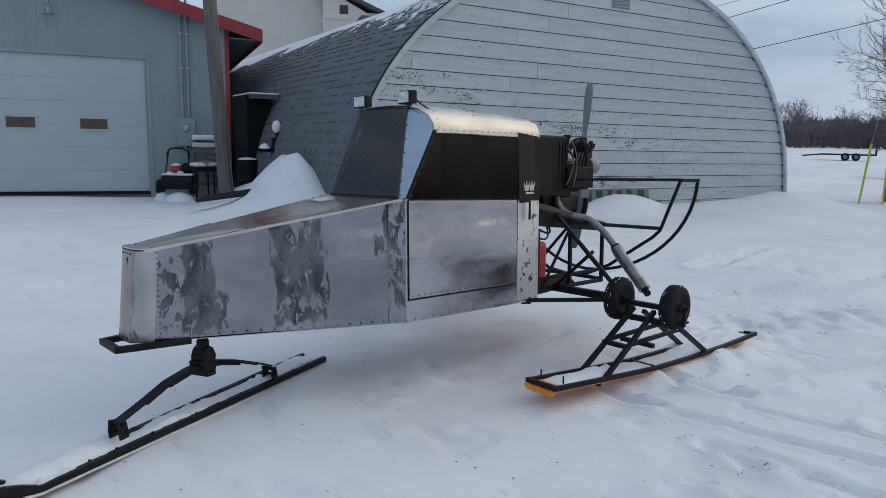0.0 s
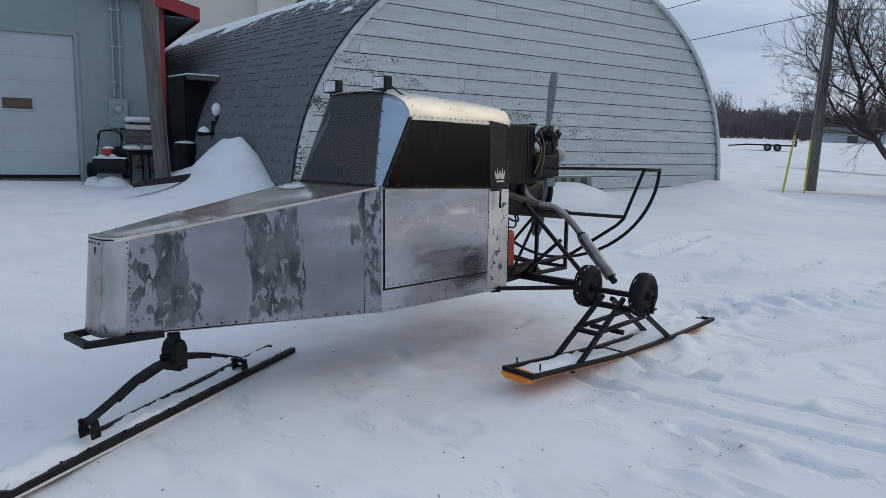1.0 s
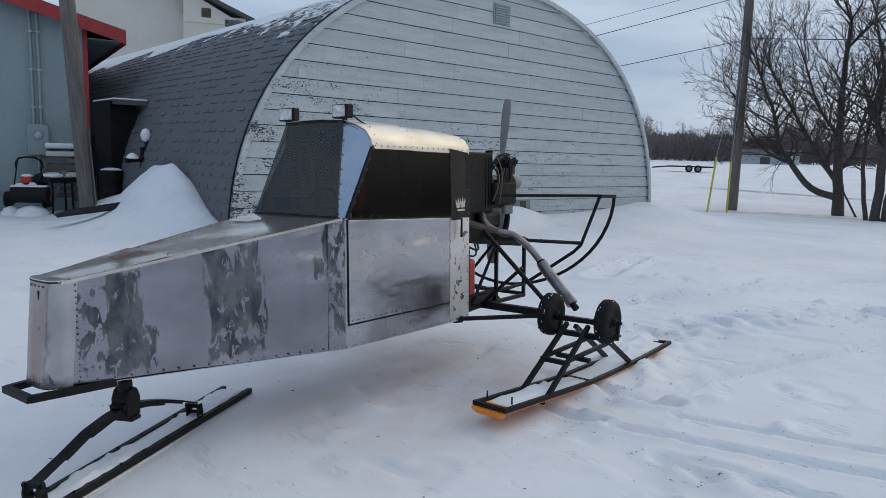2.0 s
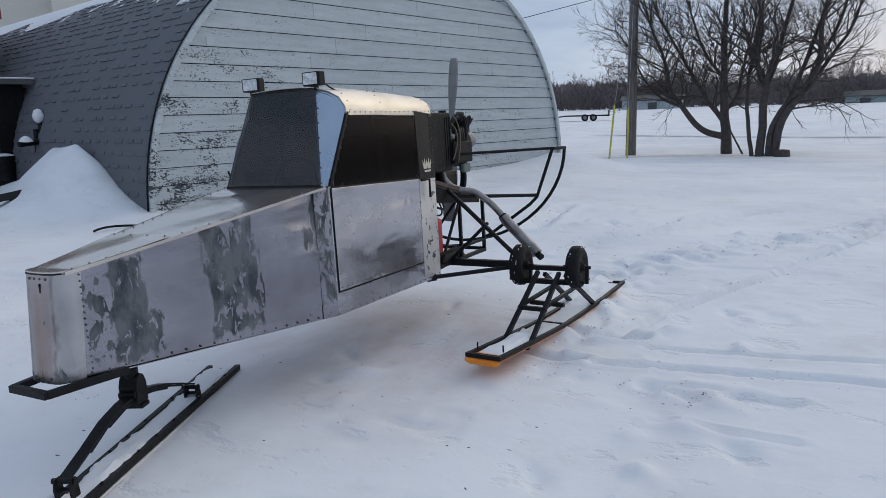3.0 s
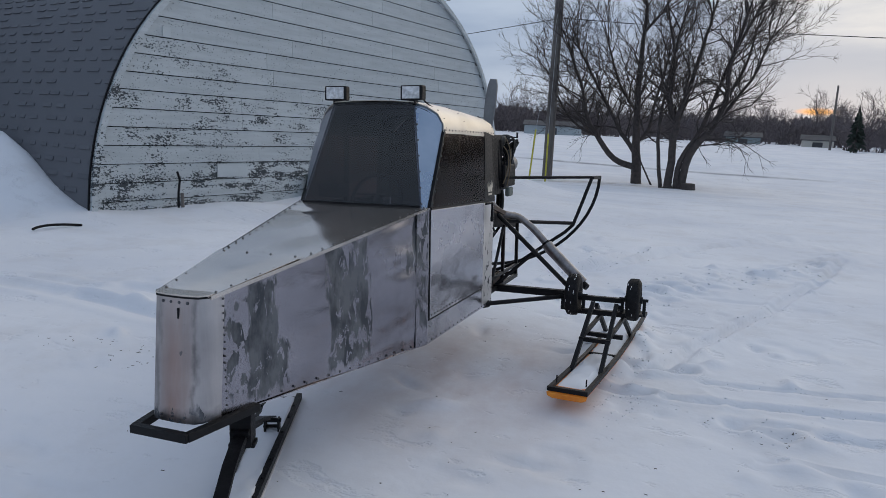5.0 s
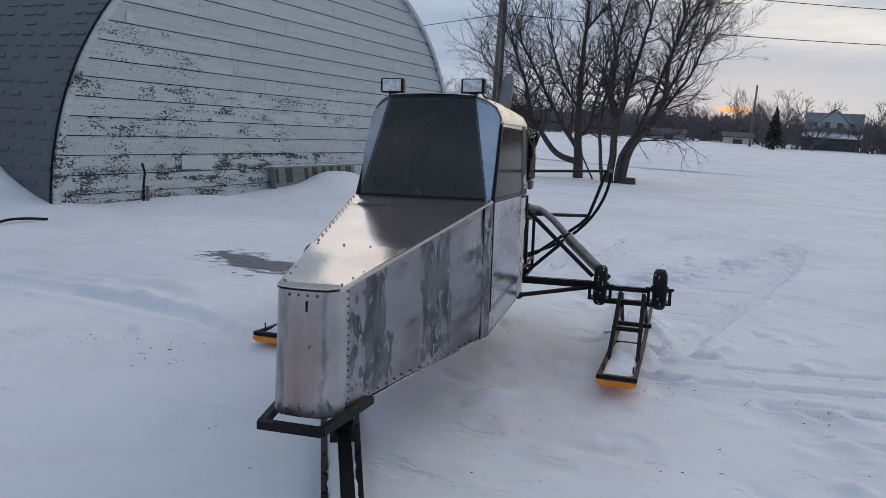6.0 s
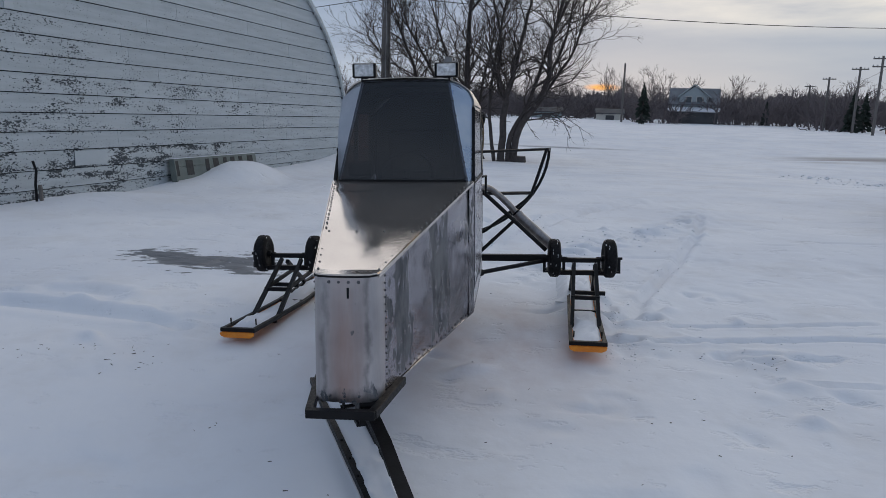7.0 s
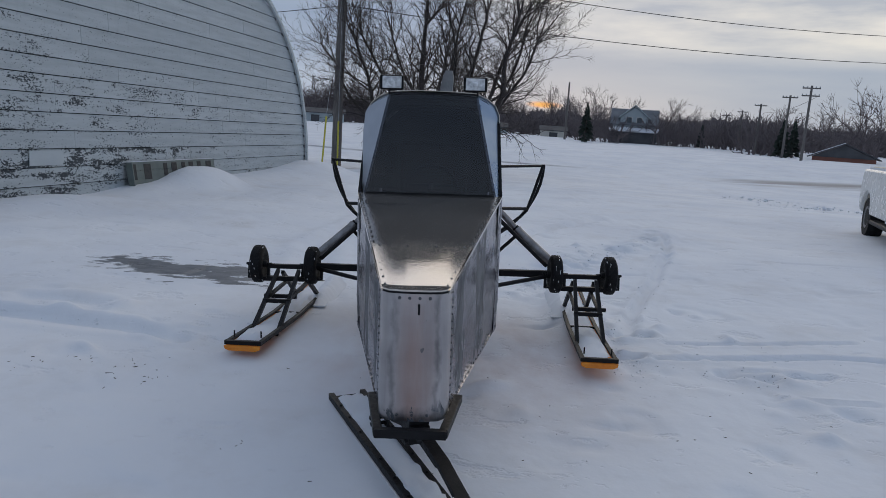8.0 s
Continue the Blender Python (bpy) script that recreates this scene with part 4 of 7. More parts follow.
for x in (1.2, 2.9):
    w = part("window", Build().box(x, x + 0.9, -1.58, -1.5, 11.3 - 0.5 * (x > 2), 12.2 - 0.7 * (x > 2)), CREAM_WALL, elevator)
    part("pane", Build().box(x + 0.1, x + 0.8, -1.6, -1.58, 11.4 - 0.5 * (x > 2), 12.1 - 0.7 * (x > 2)), DARK_PANE, w)


# ---- the propeller sled (in its own axes: x runs from nose to tail, y to its right side) ----
sled = thing("propeller_sled", "home-built propeller sled of riveted bare aluminium on three skis", "sled", TIP)
NW, CW = 0.122, 0.40                              # half width at the nose and at the cab
X_W, X_R = 1.453, 2.70                            # windshield foot and rear of the cab
ZT = lambda x: 0.962 + (1.178 - 0.962) * x / X_W if x < X_W else 1.178 - 0.05 * (x - X_W) / (X_R - X_W)
ZB = lambda x: 0.505 - 0.09 * x / X_W if x < X_W else 0.415 - 0.03 * (x - X_W) / (X_R - X_W)
YW = lambda x: NW + (CW - NW) * max(0.0, x) / X_W if x < X_W else CW


def rivets(b, pts, spacing, out, r=0.0065):
    """A row of domed rivet heads along a line of points; out: which way they stand."""
    o = Vector(out).normalized()
    turn = o.to_track_quat("Z", "Y").to_matrix().to_4x4()
    for p, q in zip(pts[:-1], pts[1:]):
        n = max(1, round((Vector(q) - Vector(p)).length / spacing))
        for i in range(n + 1):
            b.lathe([(r, -0.001), (r * 0.8, 0.003), (r * 0.3, 0.005)], 6, Matrix.Translation(lerp(p, q, i / n)) @ turn)
    return b


for sy in (-1, 1):
    # tapered forward side, gently dented
    crease = lambda x, k: 0.0045 * math.sin(34 * k + 7 * x) * math.exp(-((x - 1.20) / 0.16) ** 2 - ((k - 0.70) / 0.22) ** 2)
    rows = [[(x + (0.035 - 0.04 * (1 - k)) * max(0.0, 1 - x / 0.2), sy * (YW(x) + 0.004 * math.sin(9 * x + 5 * k) + crease(x, k)), ZB(x) + (ZT(x) - ZB(x)) * k) for k in np.linspace(0, 1, 37)] for x in np.linspace(0.0, X_W, 31)]
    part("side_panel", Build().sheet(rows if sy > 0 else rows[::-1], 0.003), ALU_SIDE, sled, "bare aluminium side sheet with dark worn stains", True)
    part("cab_side", Build().plate([(X_W, sy * CW, ZB(X_W)), (X_R, sy * CW, ZB(X_R)), (X_R, sy * CW, ZT(X_R)), (X_W, sy * CW, ZT(X_W))], -0.003 * sy), ALU_DOOR, sled)
    b = Build()
    rivets(b, [(0.05, sy * (YW(0.05) + 0.002), ZB(0.05) + 0.012), (X_W, sy * (CW + 0.002), ZB(X_W) + 0.012), (X_R, sy * (CW + 0.002), ZB(X_R) + 0.012)], 0.075, (0, sy, 0))
    rivets(b, [(0.055, sy * (YW(0.055) + 0.003), ZB(0.05) + 0.03), (0.055, sy * (YW(0.055) + 0.003), ZT(0.05) - 0.02)], 0.028, (-0.2, sy, 0), 0.0050)
    rivets(b, [(X_W - 0.06, sy * (YW(X_W - 0.06) + 0.003), ZB(X_W) + 0.03), (X_W - 0.06, sy * (YW(X_W - 0.06) + 0.003), ZT(X_W) - 0.03)], 0.09, (0, sy, 0))
    rivets(b, [(X_R - 0.02, sy * (CW + 0.003), ZB(X_R) + 0.03), (X_R - 0.02, sy * (CW + 0.003), ZT(X_R) - 0.03)], 0.09, (0, sy, 0))
    part("side_rivets", b, RIVET, sled, "", False, 0.0, "stuff")
    part("seam_strip", Build().plate([(X_W - 0.115, sy * (YW(X_W - 0.115) + 0.003), ZB(X_W) + 0.006), (X_W, sy * (CW + 0.003), ZB(X_W)), (X_W, sy * (CW + 0.003), ZT(X_W) - 0.005), (X_W - 0.115, sy * (YW(X_W - 0.115) + 0.003), ZT(X_W - 0.115) - 0.005)], -0.002 * sy), ALU_SIDE, sled)
    # the door in the cab side, a proud sheet with a dark gap round it
    part("door_gap", Build().plate([(1.468, sy * (CW + 0.003), 0.545), (2.47, sy * (CW + 0.003), 0.528), (2.47, sy * (CW + 0.003), 1.13), (1.468, sy * (CW + 0.003), 1.168)], -0.002 * sy), BLACK_MATT, sled)
    door = part("cab_door", Build().plate([(1.478, sy * (CW + 0.005), 0.557), (2.46, sy * (CW + 0.005), 0.540), (2.46, sy * (CW + 0.005), 1.128), (1.478, sy * (CW + 0.005), 1.166)], -0.006 * sy), ALU_DOOR, sled, "plain aluminium cab door", False, 0.002)
    part("handle", Build().tube([(2.49, sy * (CW + 0.01), 1.118), (2.565, sy * (CW + 0.035), 1.118), (2.565, sy * (CW + 0.035), 0.99)], 0.009, 8), BLACK_STEEL, door, "black bent-rod handle", True)
    part("hinge_rivets", rivets(Build(), [(1.50, sy * (CW + 0.011), 0.575), (2.45, sy * (CW + 0.011), 0.558)], 0.05, (0, sy, 0), 0.006), RIVET, door, "", False, 0.0, "stuff")
    part("rear_strip", Build().plate([(2.475, sy * (CW + 0.003), ZB(2.475) + 0.02), (X_R, sy * (CW + 0.003), ZB(X_R) + 0.02), (X_R, sy * (CW + 0.003), ZT(X_R) - 0.004), (2.475, sy * (CW + 0.003), ZT(2.475) - 0.004)], -0.002 * sy), PEELED, sled, "pale peeling strip behind the door")
    # tinted side window with a dark rear panel
    win = [(1.485, sy * 0.402, 1.176), (X_R - 0.22, sy * 0.402, 1.137), (X_R - 0.22, sy * 0.386, 1.585), (1.715, sy * 0.386, 1.60)]
    part("side_window", Build().plate(win, -0.005 * sy), TINT_SIDE, sled, "very dark tinted plastic side window")
    part("rear_quarter", Build().plate([(X_R - 0.22, sy * 0.403, 1.135), (X_R, sy * 0.403, 1.128), (X_R, sy * 0.388, 1.575), (X_R - 0.22, sy * 0.388, 1.60)], -0.006 * sy), BLACK_STEEL, sled, "black rear quarter panel with a cream emblem")
    b = Build()
    out = (0, sy, 0.04)
    e = 0.407 * sy
    rivets(b, [(1.50, e, 1.186), (X_R - 0.01, e, 1.142)], 0.085, out, 0.006)
    rivets(b, [(1.50, e, 1.20), (1.722, 0.391 * sy, 1.585)], 0.07, out, 0.006)
    rivets(b, [(X_R - 0.012, e, 1.15), (X_R - 0.012, 0.393 * sy, 1.56)], 0.08, out, 0.006)
    rivets(b, [(X_R - 0.205, e, 1.15), (X_R - 0.205, 0.393 * sy, 1.56)], 0.08, out, 0.006)
    part("window_rivets", b, RIVET, sled, "", False, 0.0, "stuff")
    # window frame rails
    part("window_rail", Build().square([(1.485, sy * 0.404, 1.170), (X_R, sy * 0.404, 1.124)], 0.012), BLACK_STEEL, sled)
    part("window_stile", Build().square([(1.475, sy * 0.400, 1.18), (1.712, sy * 0.387, 1.60)], 0.016), BLACK_STEEL, sled)
    # emblem: plain cream shapes
    b = Build()
    em = lambda u, v: (2.505 + u, sy * (0.4095 - 0.03 * v), 1.165 + v)
    for c in (0.055, 0.110):
        b.plate([em(c - 0.020, 0.028), em(c + 0.020, 0.028), em(c + 0.026, 0.062), em(c - 0.026, 0.062)], -0.002 * sy)
        for x0, h in ((-0.022, 0.092), (0.0, 0.104), (0.022, 0.092)):
            b.plate([em(c + x0 - 0.008, 0.060), em(c + x0 + 0.008, 0.060), em(c + x0 * 1.3, h)], -0.002 * sy)
    b.plate([em(0.045, 0.005), em(0.13, 0.005), em(0.13, 0.018), em(0.045, 0.018)], -0.002 * sy)
    part("emblem", b, CREAM_MARK, sled, "small cream painted emblem")
    # blue-grey pillar sheet beside the windshield
    g0, g1 = (1.432, sy * 0.362, 1.180), (1.606, sy * 0.243, 1.742)
    rim_pts = [lerp((1.482, sy * 0.401, 1.18), (1.712, sy * 0.391, 1.585), k) for k in np.linspace(0, 1, 8)] + [(1.709, sy * 0.389, 1.632), (1.692, sy * 0.362, 1.688), (1.662, sy * 0.312, 1.726), (1.618, sy * 0.250, 1.749)]
    rows = []
    if sy > 0:
        rim_pts = [(x - 0.050 * math.sin(math.pi * min(1.0, (z - 1.18) / 0.50)), y + 0.012 * math.sin(9 * z), z) for x, y, z in rim_pts]
    for i, q in enumerate(rim_pts):
        k = max(0.0, min(1.0, (q[2] - 1.18) / (1.749 - 1.18)))
        g = lerp(g0, g1, k)
        rows.append([g, lerp(g, q, 0.5), q])
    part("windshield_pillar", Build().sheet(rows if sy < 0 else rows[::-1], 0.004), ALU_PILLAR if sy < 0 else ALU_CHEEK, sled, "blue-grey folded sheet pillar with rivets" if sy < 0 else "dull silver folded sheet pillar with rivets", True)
    b = Build()
    rivets(b, [lerp(lerp(g0, g1, 0.04), (1.5, sy * 0.4, 1.19), 0.12), lerp(lerp(g0, g1, 0.96), (1.7, sy * 0.36, 1.66), 0.1)], 0.085, (-0.7, sy, 0.1), 0.007)
    rivets(b, [(1.487, sy * 0.398, 1.20), (1.708, sy * 0.388, 1.58)], 0.09, (-0.7, sy, 0.1), 0.007)
    part("pillar_rivets", b, RIVET, sled, "", False, 0.0, "stuff")

# hood in two sheets with a lapped seam and a folded flange along each edge
def hood_rows(x0, x1, lift0, lift1, n, dish):
    return [[(x, YW(x) * k, ZT(x) + lift0 + (lift1 - lift0) * (x - x0) / (x1 - x0) + dish * math.sin(math.pi * (x - x0) / (x1 - x0)) * (1 - k * k) + 0.0008 * math.sin(7 * x + 4 * k)
              - 0.010 * math.exp(-((x - 1.26) / 0.05) ** 2 - ((k - 0.62) / 0.22) ** 2)) for k in np.linspace(-1, 1, 17)] for x in np.linspace(x0, x1, n)]


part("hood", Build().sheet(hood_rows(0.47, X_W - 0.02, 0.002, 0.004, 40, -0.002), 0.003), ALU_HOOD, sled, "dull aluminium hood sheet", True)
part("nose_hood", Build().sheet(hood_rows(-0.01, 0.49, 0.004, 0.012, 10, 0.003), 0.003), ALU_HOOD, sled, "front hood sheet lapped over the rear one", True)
b, fl = Build(), Build()
for sy in (-1, 1):
    rivets(b, [(0.04, sy * (YW(0.04) - 0.014), ZT(0.04) + 0.008), (X_W - 0.03, sy * (CW - 0.014), ZT(X_W) + 0.005)], 0.075, (0, 0, 1), 0.0055)
    fl.plate([(0.0, sy * (YW(0) + 0.002), ZT(0) - 0.008), (X_W - 0.02, sy * (CW + 0.002), ZT(X_W - 0.02) - 0.008), (X_W - 0.02, sy * (CW + 0.002), ZT(X_W - 0.02) + 0.006), (0.0, sy * (YW(0) + 0.002), ZT(0) + 0.008)], -0.003 * sy)
rivets(b, [(0.475, -YW(0.475) + 0.03, ZT(0.475) + 0.015), (0.475, YW(0.475) - 0.03, ZT(0.475) + 0.015)], 0.11, (0, 0, 1), 0.006)
part("hood_rivets", b, RIVET, sled, "", False, 0.0, "stuff")
part("hood_flange", fl, ALU_HOOD, sled)
# rounded nose sheet
plan = [(0.055, -1.0), (0.02, -1.0), (-0.022, -0.93), (-0.046, -0.75), (-0.054, -0.4), (-0.056, 0), (-0.054, 0.4), (-0.046, 0.75), (-0.022, 0.93), (0.02, 1.0), (0.055, 1.0)]
rows = [[(x - 0.045 * (1 - k) + 0.012, y * (NW + 0.003 + 0.009 * max(0, x) / 0.055), 0.497 + (0.972 - 0.497) * k) for x, y in plan] for k in np.linspace(0, 1, 6)]
part("nose_sheet", Build().sheet(rows[::-1], 0.003), ALU_NOSE, sled, "rounded nose sheet streaked with rust-pink stains", True)
part("nose_lip", Build().plate([(x + 0.010, y * (NW + 0.006), 0.975) for x, y in plan], 0.005), ALU_HOOD, sled, "folded lip of the hood over the nose")
part("nose_gasket", Build().plate([(x + 0.010, y * (NW + 0.006), 0.968) for x, y in plan], 0.007), BLACK_STEEL, sled)
part("nose_rivets", rivets(rivets(Build(), [(-0.045, -0.055, 0.945), (-0.045, 0.055, 0.945)], 0.04, (-1, 0, 0), 0.007), [(-0.087, -0.055, 0.52), (-0.087, 0.055, 0.52)], 0.055, (-1, 0, 0), 0.006), RIVET, sled, "", False, 0.0, "stuff")
part("nose_tab", Build().box(-0.052, -0.045, -0.02, -0.012, 0.885, 0.925), BLACK_STEEL, sled)
part("belly_sheet", Build().plate([(-0.04, -NW, 0.50), (X_W, -CW, ZB(X_W)), (X_R, -CW, ZB(X_R)), (X_R, CW, ZB(X_R)), (X_W, CW, ZB(X_W)), (-0.04, NW, 0.50)], -0.004), ALU_DOOR, sled)
part("rear_bulkhead", Build().plate([(X_R - 0.01, -CW, ZB(X_R)), (X_R - 0.01, CW, ZB(X_R)), (X_R - 0.01, 0.388, 1.57), (X_R - 0.01, 0.25, 1.70), (X_R - 0.01, -0.25, 1.70), (X_R - 0.01, -0.388, 1.57)], 0.008), BLACK_MATT, sled)

# windshield, roof, lamps
part("windshield", Build().plate([(1.425, -0.373, 1.172), (1.425, 0.373, 1.172), (1.603, 0.254, 1.748), (1.603, -0.254, 1.748)], 0.005), TINT_FRONT, sled, "sloping tinted windshield, scratched and hazy")
part("windshield_sill", Build().square([(1.42, -0.36, 1.184), (1.42, 0.36, 1.184)], 0.012), BLACK_STEEL, sled)
part("windshield_header", Build().square([(1.608, -0.25, 1.744), (1.608, 0.25, 1.744)], 0.012), BLACK_STEEL, sled)
cross = [(-0.388, 1.578), (-0.386, 1.63), (-0.36, 1.685), (-0.31, 1.722), (-0.245, 1.746), (-0.12, 1.753), (0, 1.755), (0.12, 1.753), (0.245, 1.746), (0.31, 1.722), (0.36, 1.685), (0.386, 1.63), (0.388, 1.578)]


def roof_rows(x0f, x1, lift):  # lift: how far one sheet laps over the other
    out = []
    for k in np.linspace(0, 1, 7):
        row = []
        for y, z in cross:
            fold = min(1.0, max(0.0, (abs(y) - 0.245) / 0.143))
            a = x0f + (0.10 * fold if x0f < 1.7 else 0)
            row.append((a + (x1 - a) * k, y * (1 + lift), z + lift * 0.8 - 0.045 * max(0.0, (a + (x1 - a) * k - 1.75) / 0.95) ** 1.5 * (z - 1.5) / 0.27))
        out.append(row)
    return out


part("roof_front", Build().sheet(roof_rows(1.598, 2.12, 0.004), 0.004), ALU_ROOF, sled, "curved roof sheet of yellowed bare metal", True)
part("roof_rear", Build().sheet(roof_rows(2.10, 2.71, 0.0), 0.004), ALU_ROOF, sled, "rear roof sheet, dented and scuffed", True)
part("headliner", Build().sheet([[(x, y * 0.975, z - 0.016) for x, y, z in row] for row in roof_rows(1.598, 2.70, 0.0)], 0.004), BLACK_MATT, sled, "dark lining under the roof", True)
part("roof_end", Build().plate([(2.708, y, z - 0.045 * (z - 1.5) / 0.27) for y, z in cross], 0.004), ALU_ROOF, sled)
b = Build()
for sy in (-1, 1):
    rivets(b, [(1.73, sy * 0.392, 1.60), (2.69, sy * 0.389, 1.592)], 0.055, (0, sy, 0.2), 0.0065)
    for x in (1.74, 2.09, 2.68):
        for (y0, z0), (y1, z1) in zip(cross[7:-1], cross[8:]):
            drop = 0.045 * max(0.0, (x - 1.75) / 0.95) ** 1.5
            rivets(b, [(x, sy * (y0 + y1) / 2, (z0 + z1) / 2 + 0.004 - drop * 0.8)], 1, (0, 0, 1))
            b.lathe([(0.007, 0), (0.005, 0.004), (0.001, 0.006)], 6, pose(x, sy * (y0 + y1) / 2 * 1.008, (z0 + z1) / 2 + 0.006 - drop * 0.8))
part("roof_rivets", b, RIVET, sled, "", False, 0.0, "stuff")
for sy in (-1, 1):
    base = pose(1.612, sy * 0.239, 1.800, 0, 0, 4 * sy)
    lampb = part("work_lamp", Build().box(-0.028, 0.028, -0.068, 0.068, -0.040, 0.042, base), BLACK_STEEL, sled, "rectangular black work lamp on the roof edge", False, 0.008)
    part("lens", Build().box(-0.034, -0.0285, -0.054, 0.054, -0.032, 0.035, base), LENS, lampb, "ribbed clear lens", False, 0.004)
    part("bulb", Build().lathe([(0.016, 0), (0.013, 0.002), (0.004, 0.003)], 12, base @ pose(-0.0342, 0, 0, 0, -90, 0)), LENS, lampb, "", True)
    part("bracket", Build().box(-0.012, 0.02, -0.02, 0.02, -0.062, -0.040, base), BLACK_STEEL, lampb)
part("lamp_cable", Build().tube(arc((1.66, -0.25, 1.80), (1.72, -0.28, 1.74), (1.75, -0.31, 1.725)), 0.005, 6), HOSE, sled)

# what shows through the windshield
part("steering_wheel", Build().tube([(1.64 + 0.06 * math.sin(a), 0.0 + 0.155 * math.cos(a), 1.20 + 0.135 * math.sin(a)) for a in np.linspace(0, 2 * math.pi, 25)], 0.012, 8).tube([(1.60, 0, 1.18), (1.66, 0, 1.22)], 0.014, 8).tube([(1.66, -0.13, 1.22), (1.66, 0.13, 1.22)], 0.008, 6), BLACK_MATT, sled, "black steering wheel", True)
part("seat_back", Build().box(2.32, 2.42, -0.23, 0.23, 0.75, 1.45), SEAT_VINYL, sled, "dark seat back", False, 0.03)
part("seat_base", Build().box(1.90, 2.34, -0.23, 0.23, 0.66, 0.78), SEAT_VINYL, sled, "", False, 0.03)
part("dash_panel", Build().plate([(1.47, -0.38, 1.06), (1.47, 0.38, 1.06), (1.47, 0.38, 1.17), (1.47, -0.38, 1.17)], 0.01), BLACK_MATT, sled)
for sy in (-1, 1):
    part("cab_post", Build().square([(1.98, sy * 0.385, 1.12), (1.98, sy * 0.375, 1.60)], 0.025), BLACK_STEEL, sled)
    part("corner_post", Build().square([(X_R - 0.02, sy * 0.393, 1.12), (X_R - 0.02, sy * 0.381, 1.575)], 0.03), BLACK_MATT, sled)
    part("door_post", Build().square([(X_R - 0.22, sy * 0.390, 1.12), (X_R - 0.22, sy * 0.376, 1.59)], 0.03), BLACK_MATT, sled)
    part("roof_bow", Build().tube([(1.98 if sy < 0 else 2.48, y * 0.97, z - 0.02 - (0.02 if sy > 0 else 0)) for y, z in cross], 0.012, 6), BLACK_STEEL, sled)
part("radio_box", Build().box(1.55, 1.66, 0.20, 0.34, 1.20, 1.28), BLACK_MATT, sled, "small dark box on the dash", False, 0.01)

# bumper frame round the nose
part("bumper", Build().square([(-0.152, -0.128, 0.480), (-0.152, 0.128, 0.480)], 0.032).square([(-0.152, -0.116, 0.480), (0.195, -0.174, 0.480)], 0.032).square([(-0.152, 0.116, 0.480), (0.195, 0.174, 0.480)], 0.032), BLACK_STEEL, sled, "black square-tube bumper round the nose", False, 0.003)

# ---- front ski ----
d = Vector((-math.cos(radians(23.8)), -math.sin(radians(23.8)), 0))
e = Vector((d.y, -d.x, 0))                        # across the ski
tail = Vector((1.303, 0.425, 0))
tip_at = lambda u, v, z: tuple(tail + d * u + e * (v * (1 - 0.17 * u)) + Vector((0, 0, z)))
fs = part("front_ski", Build().plate([tip_at(0.0, -0.086, 0.022), tip_at(2.10, -0.086, 0.022), tip_at(2.10, 0.112, 0.022), tip_at(0.0, 0.112, 0.022)], -0.016), BLACK_STEEL, sled, "long black steering ski turned aside, snow on its deck")
L = 2.10
part("ski_tip", Build().sheet([[tip_at(L + u, v, 0.022 + 0.32 * u) for v in (-0.085, 0, 0.085 + 0.02 * (1 - u / 0.42))] for u in np.linspace(0, 0.42, 9)], 0.014), BLACK_STEEL, fs, "upturned ski tip", True)
for v in (-0.078, 0.104):
    part("rail", Build().square([tip_at(u, v, 0.042 - (0.010 if v < 0 and u > 1.5 else 0)) for u in (0.0, 0.7, 1.4, L)] + [tip_at(L + u, v, 0.042 + 0.32 * u) for u in np.linspace(0.08, 0.40, 6)], 0.030, 0.034), BLACK_STEEL, fs)
    b = Build()
    for u in np.arange(0.15, L, 0.22):
        b.lathe([(0.007, 0), (0.007, 0.006), (0.003, 0.008)], 6, Matrix.Translation(tip_at(u + 0.05 * math.sin(u * 9), v, 0.059)))
    part("rail_bolts", b, BLACK_STEEL, fs, "", False, 0.0, "stuff")
for u in (0.62, 1.38):
    part("cross_strap", Build().square([tip_at(u, -0.07, 0.035), tip_at(u, 0.098, 0.035)], 0.018), BLACK_STEEL, fs)
# pale bars added to stand for the packed snow line under each rail
for v in (-0.094, 0.118):
    part("packed_edge", Build().square([tip_at(0.02, v, 0.016), tip_at(L, v, 0.016), tip_at(L + 0.08, v, 0.030)], 0.012), PALE_EDGE, fs, "pale strip for the line of packed snow under the rail")
sf, sr, cl = Vector((-0.216, -0.256, 0.160)), Vector((0.832, 0.205, 0.112)), Vector((0.330, 0.003, 0.292))
leaf = [tuple(sf.lerp(cl, k) + Vector((0, 0, z))) for k, z in ((0, 0), (0.28, 0.012), (0.54, 0.030), (0.78, 0.022))] + [tuple(cl)] + [tuple(sr.lerp(cl, k) + Vector((0, 0, z))) for k, z in ((0.78, 0.020), (0.52, 0.028), (0.25, 0.024), (0, 0.014))]
b = Build()
half = e * 0.027
for first, last, drop in ((0, 9, 0.0), (1, 8, 0.011), (2, 7, 0.022)):
    b.sheet([[tuple(Vector(p) - half - Vector((0, 0, drop))), tuple(Vector(p) + half - Vector((0, 0, drop)))] for p in leaf[first:last]], 0.009)
part("leaf_spring", b, BLACK_STEEL, fs, "black leaf spring over the ski", True)
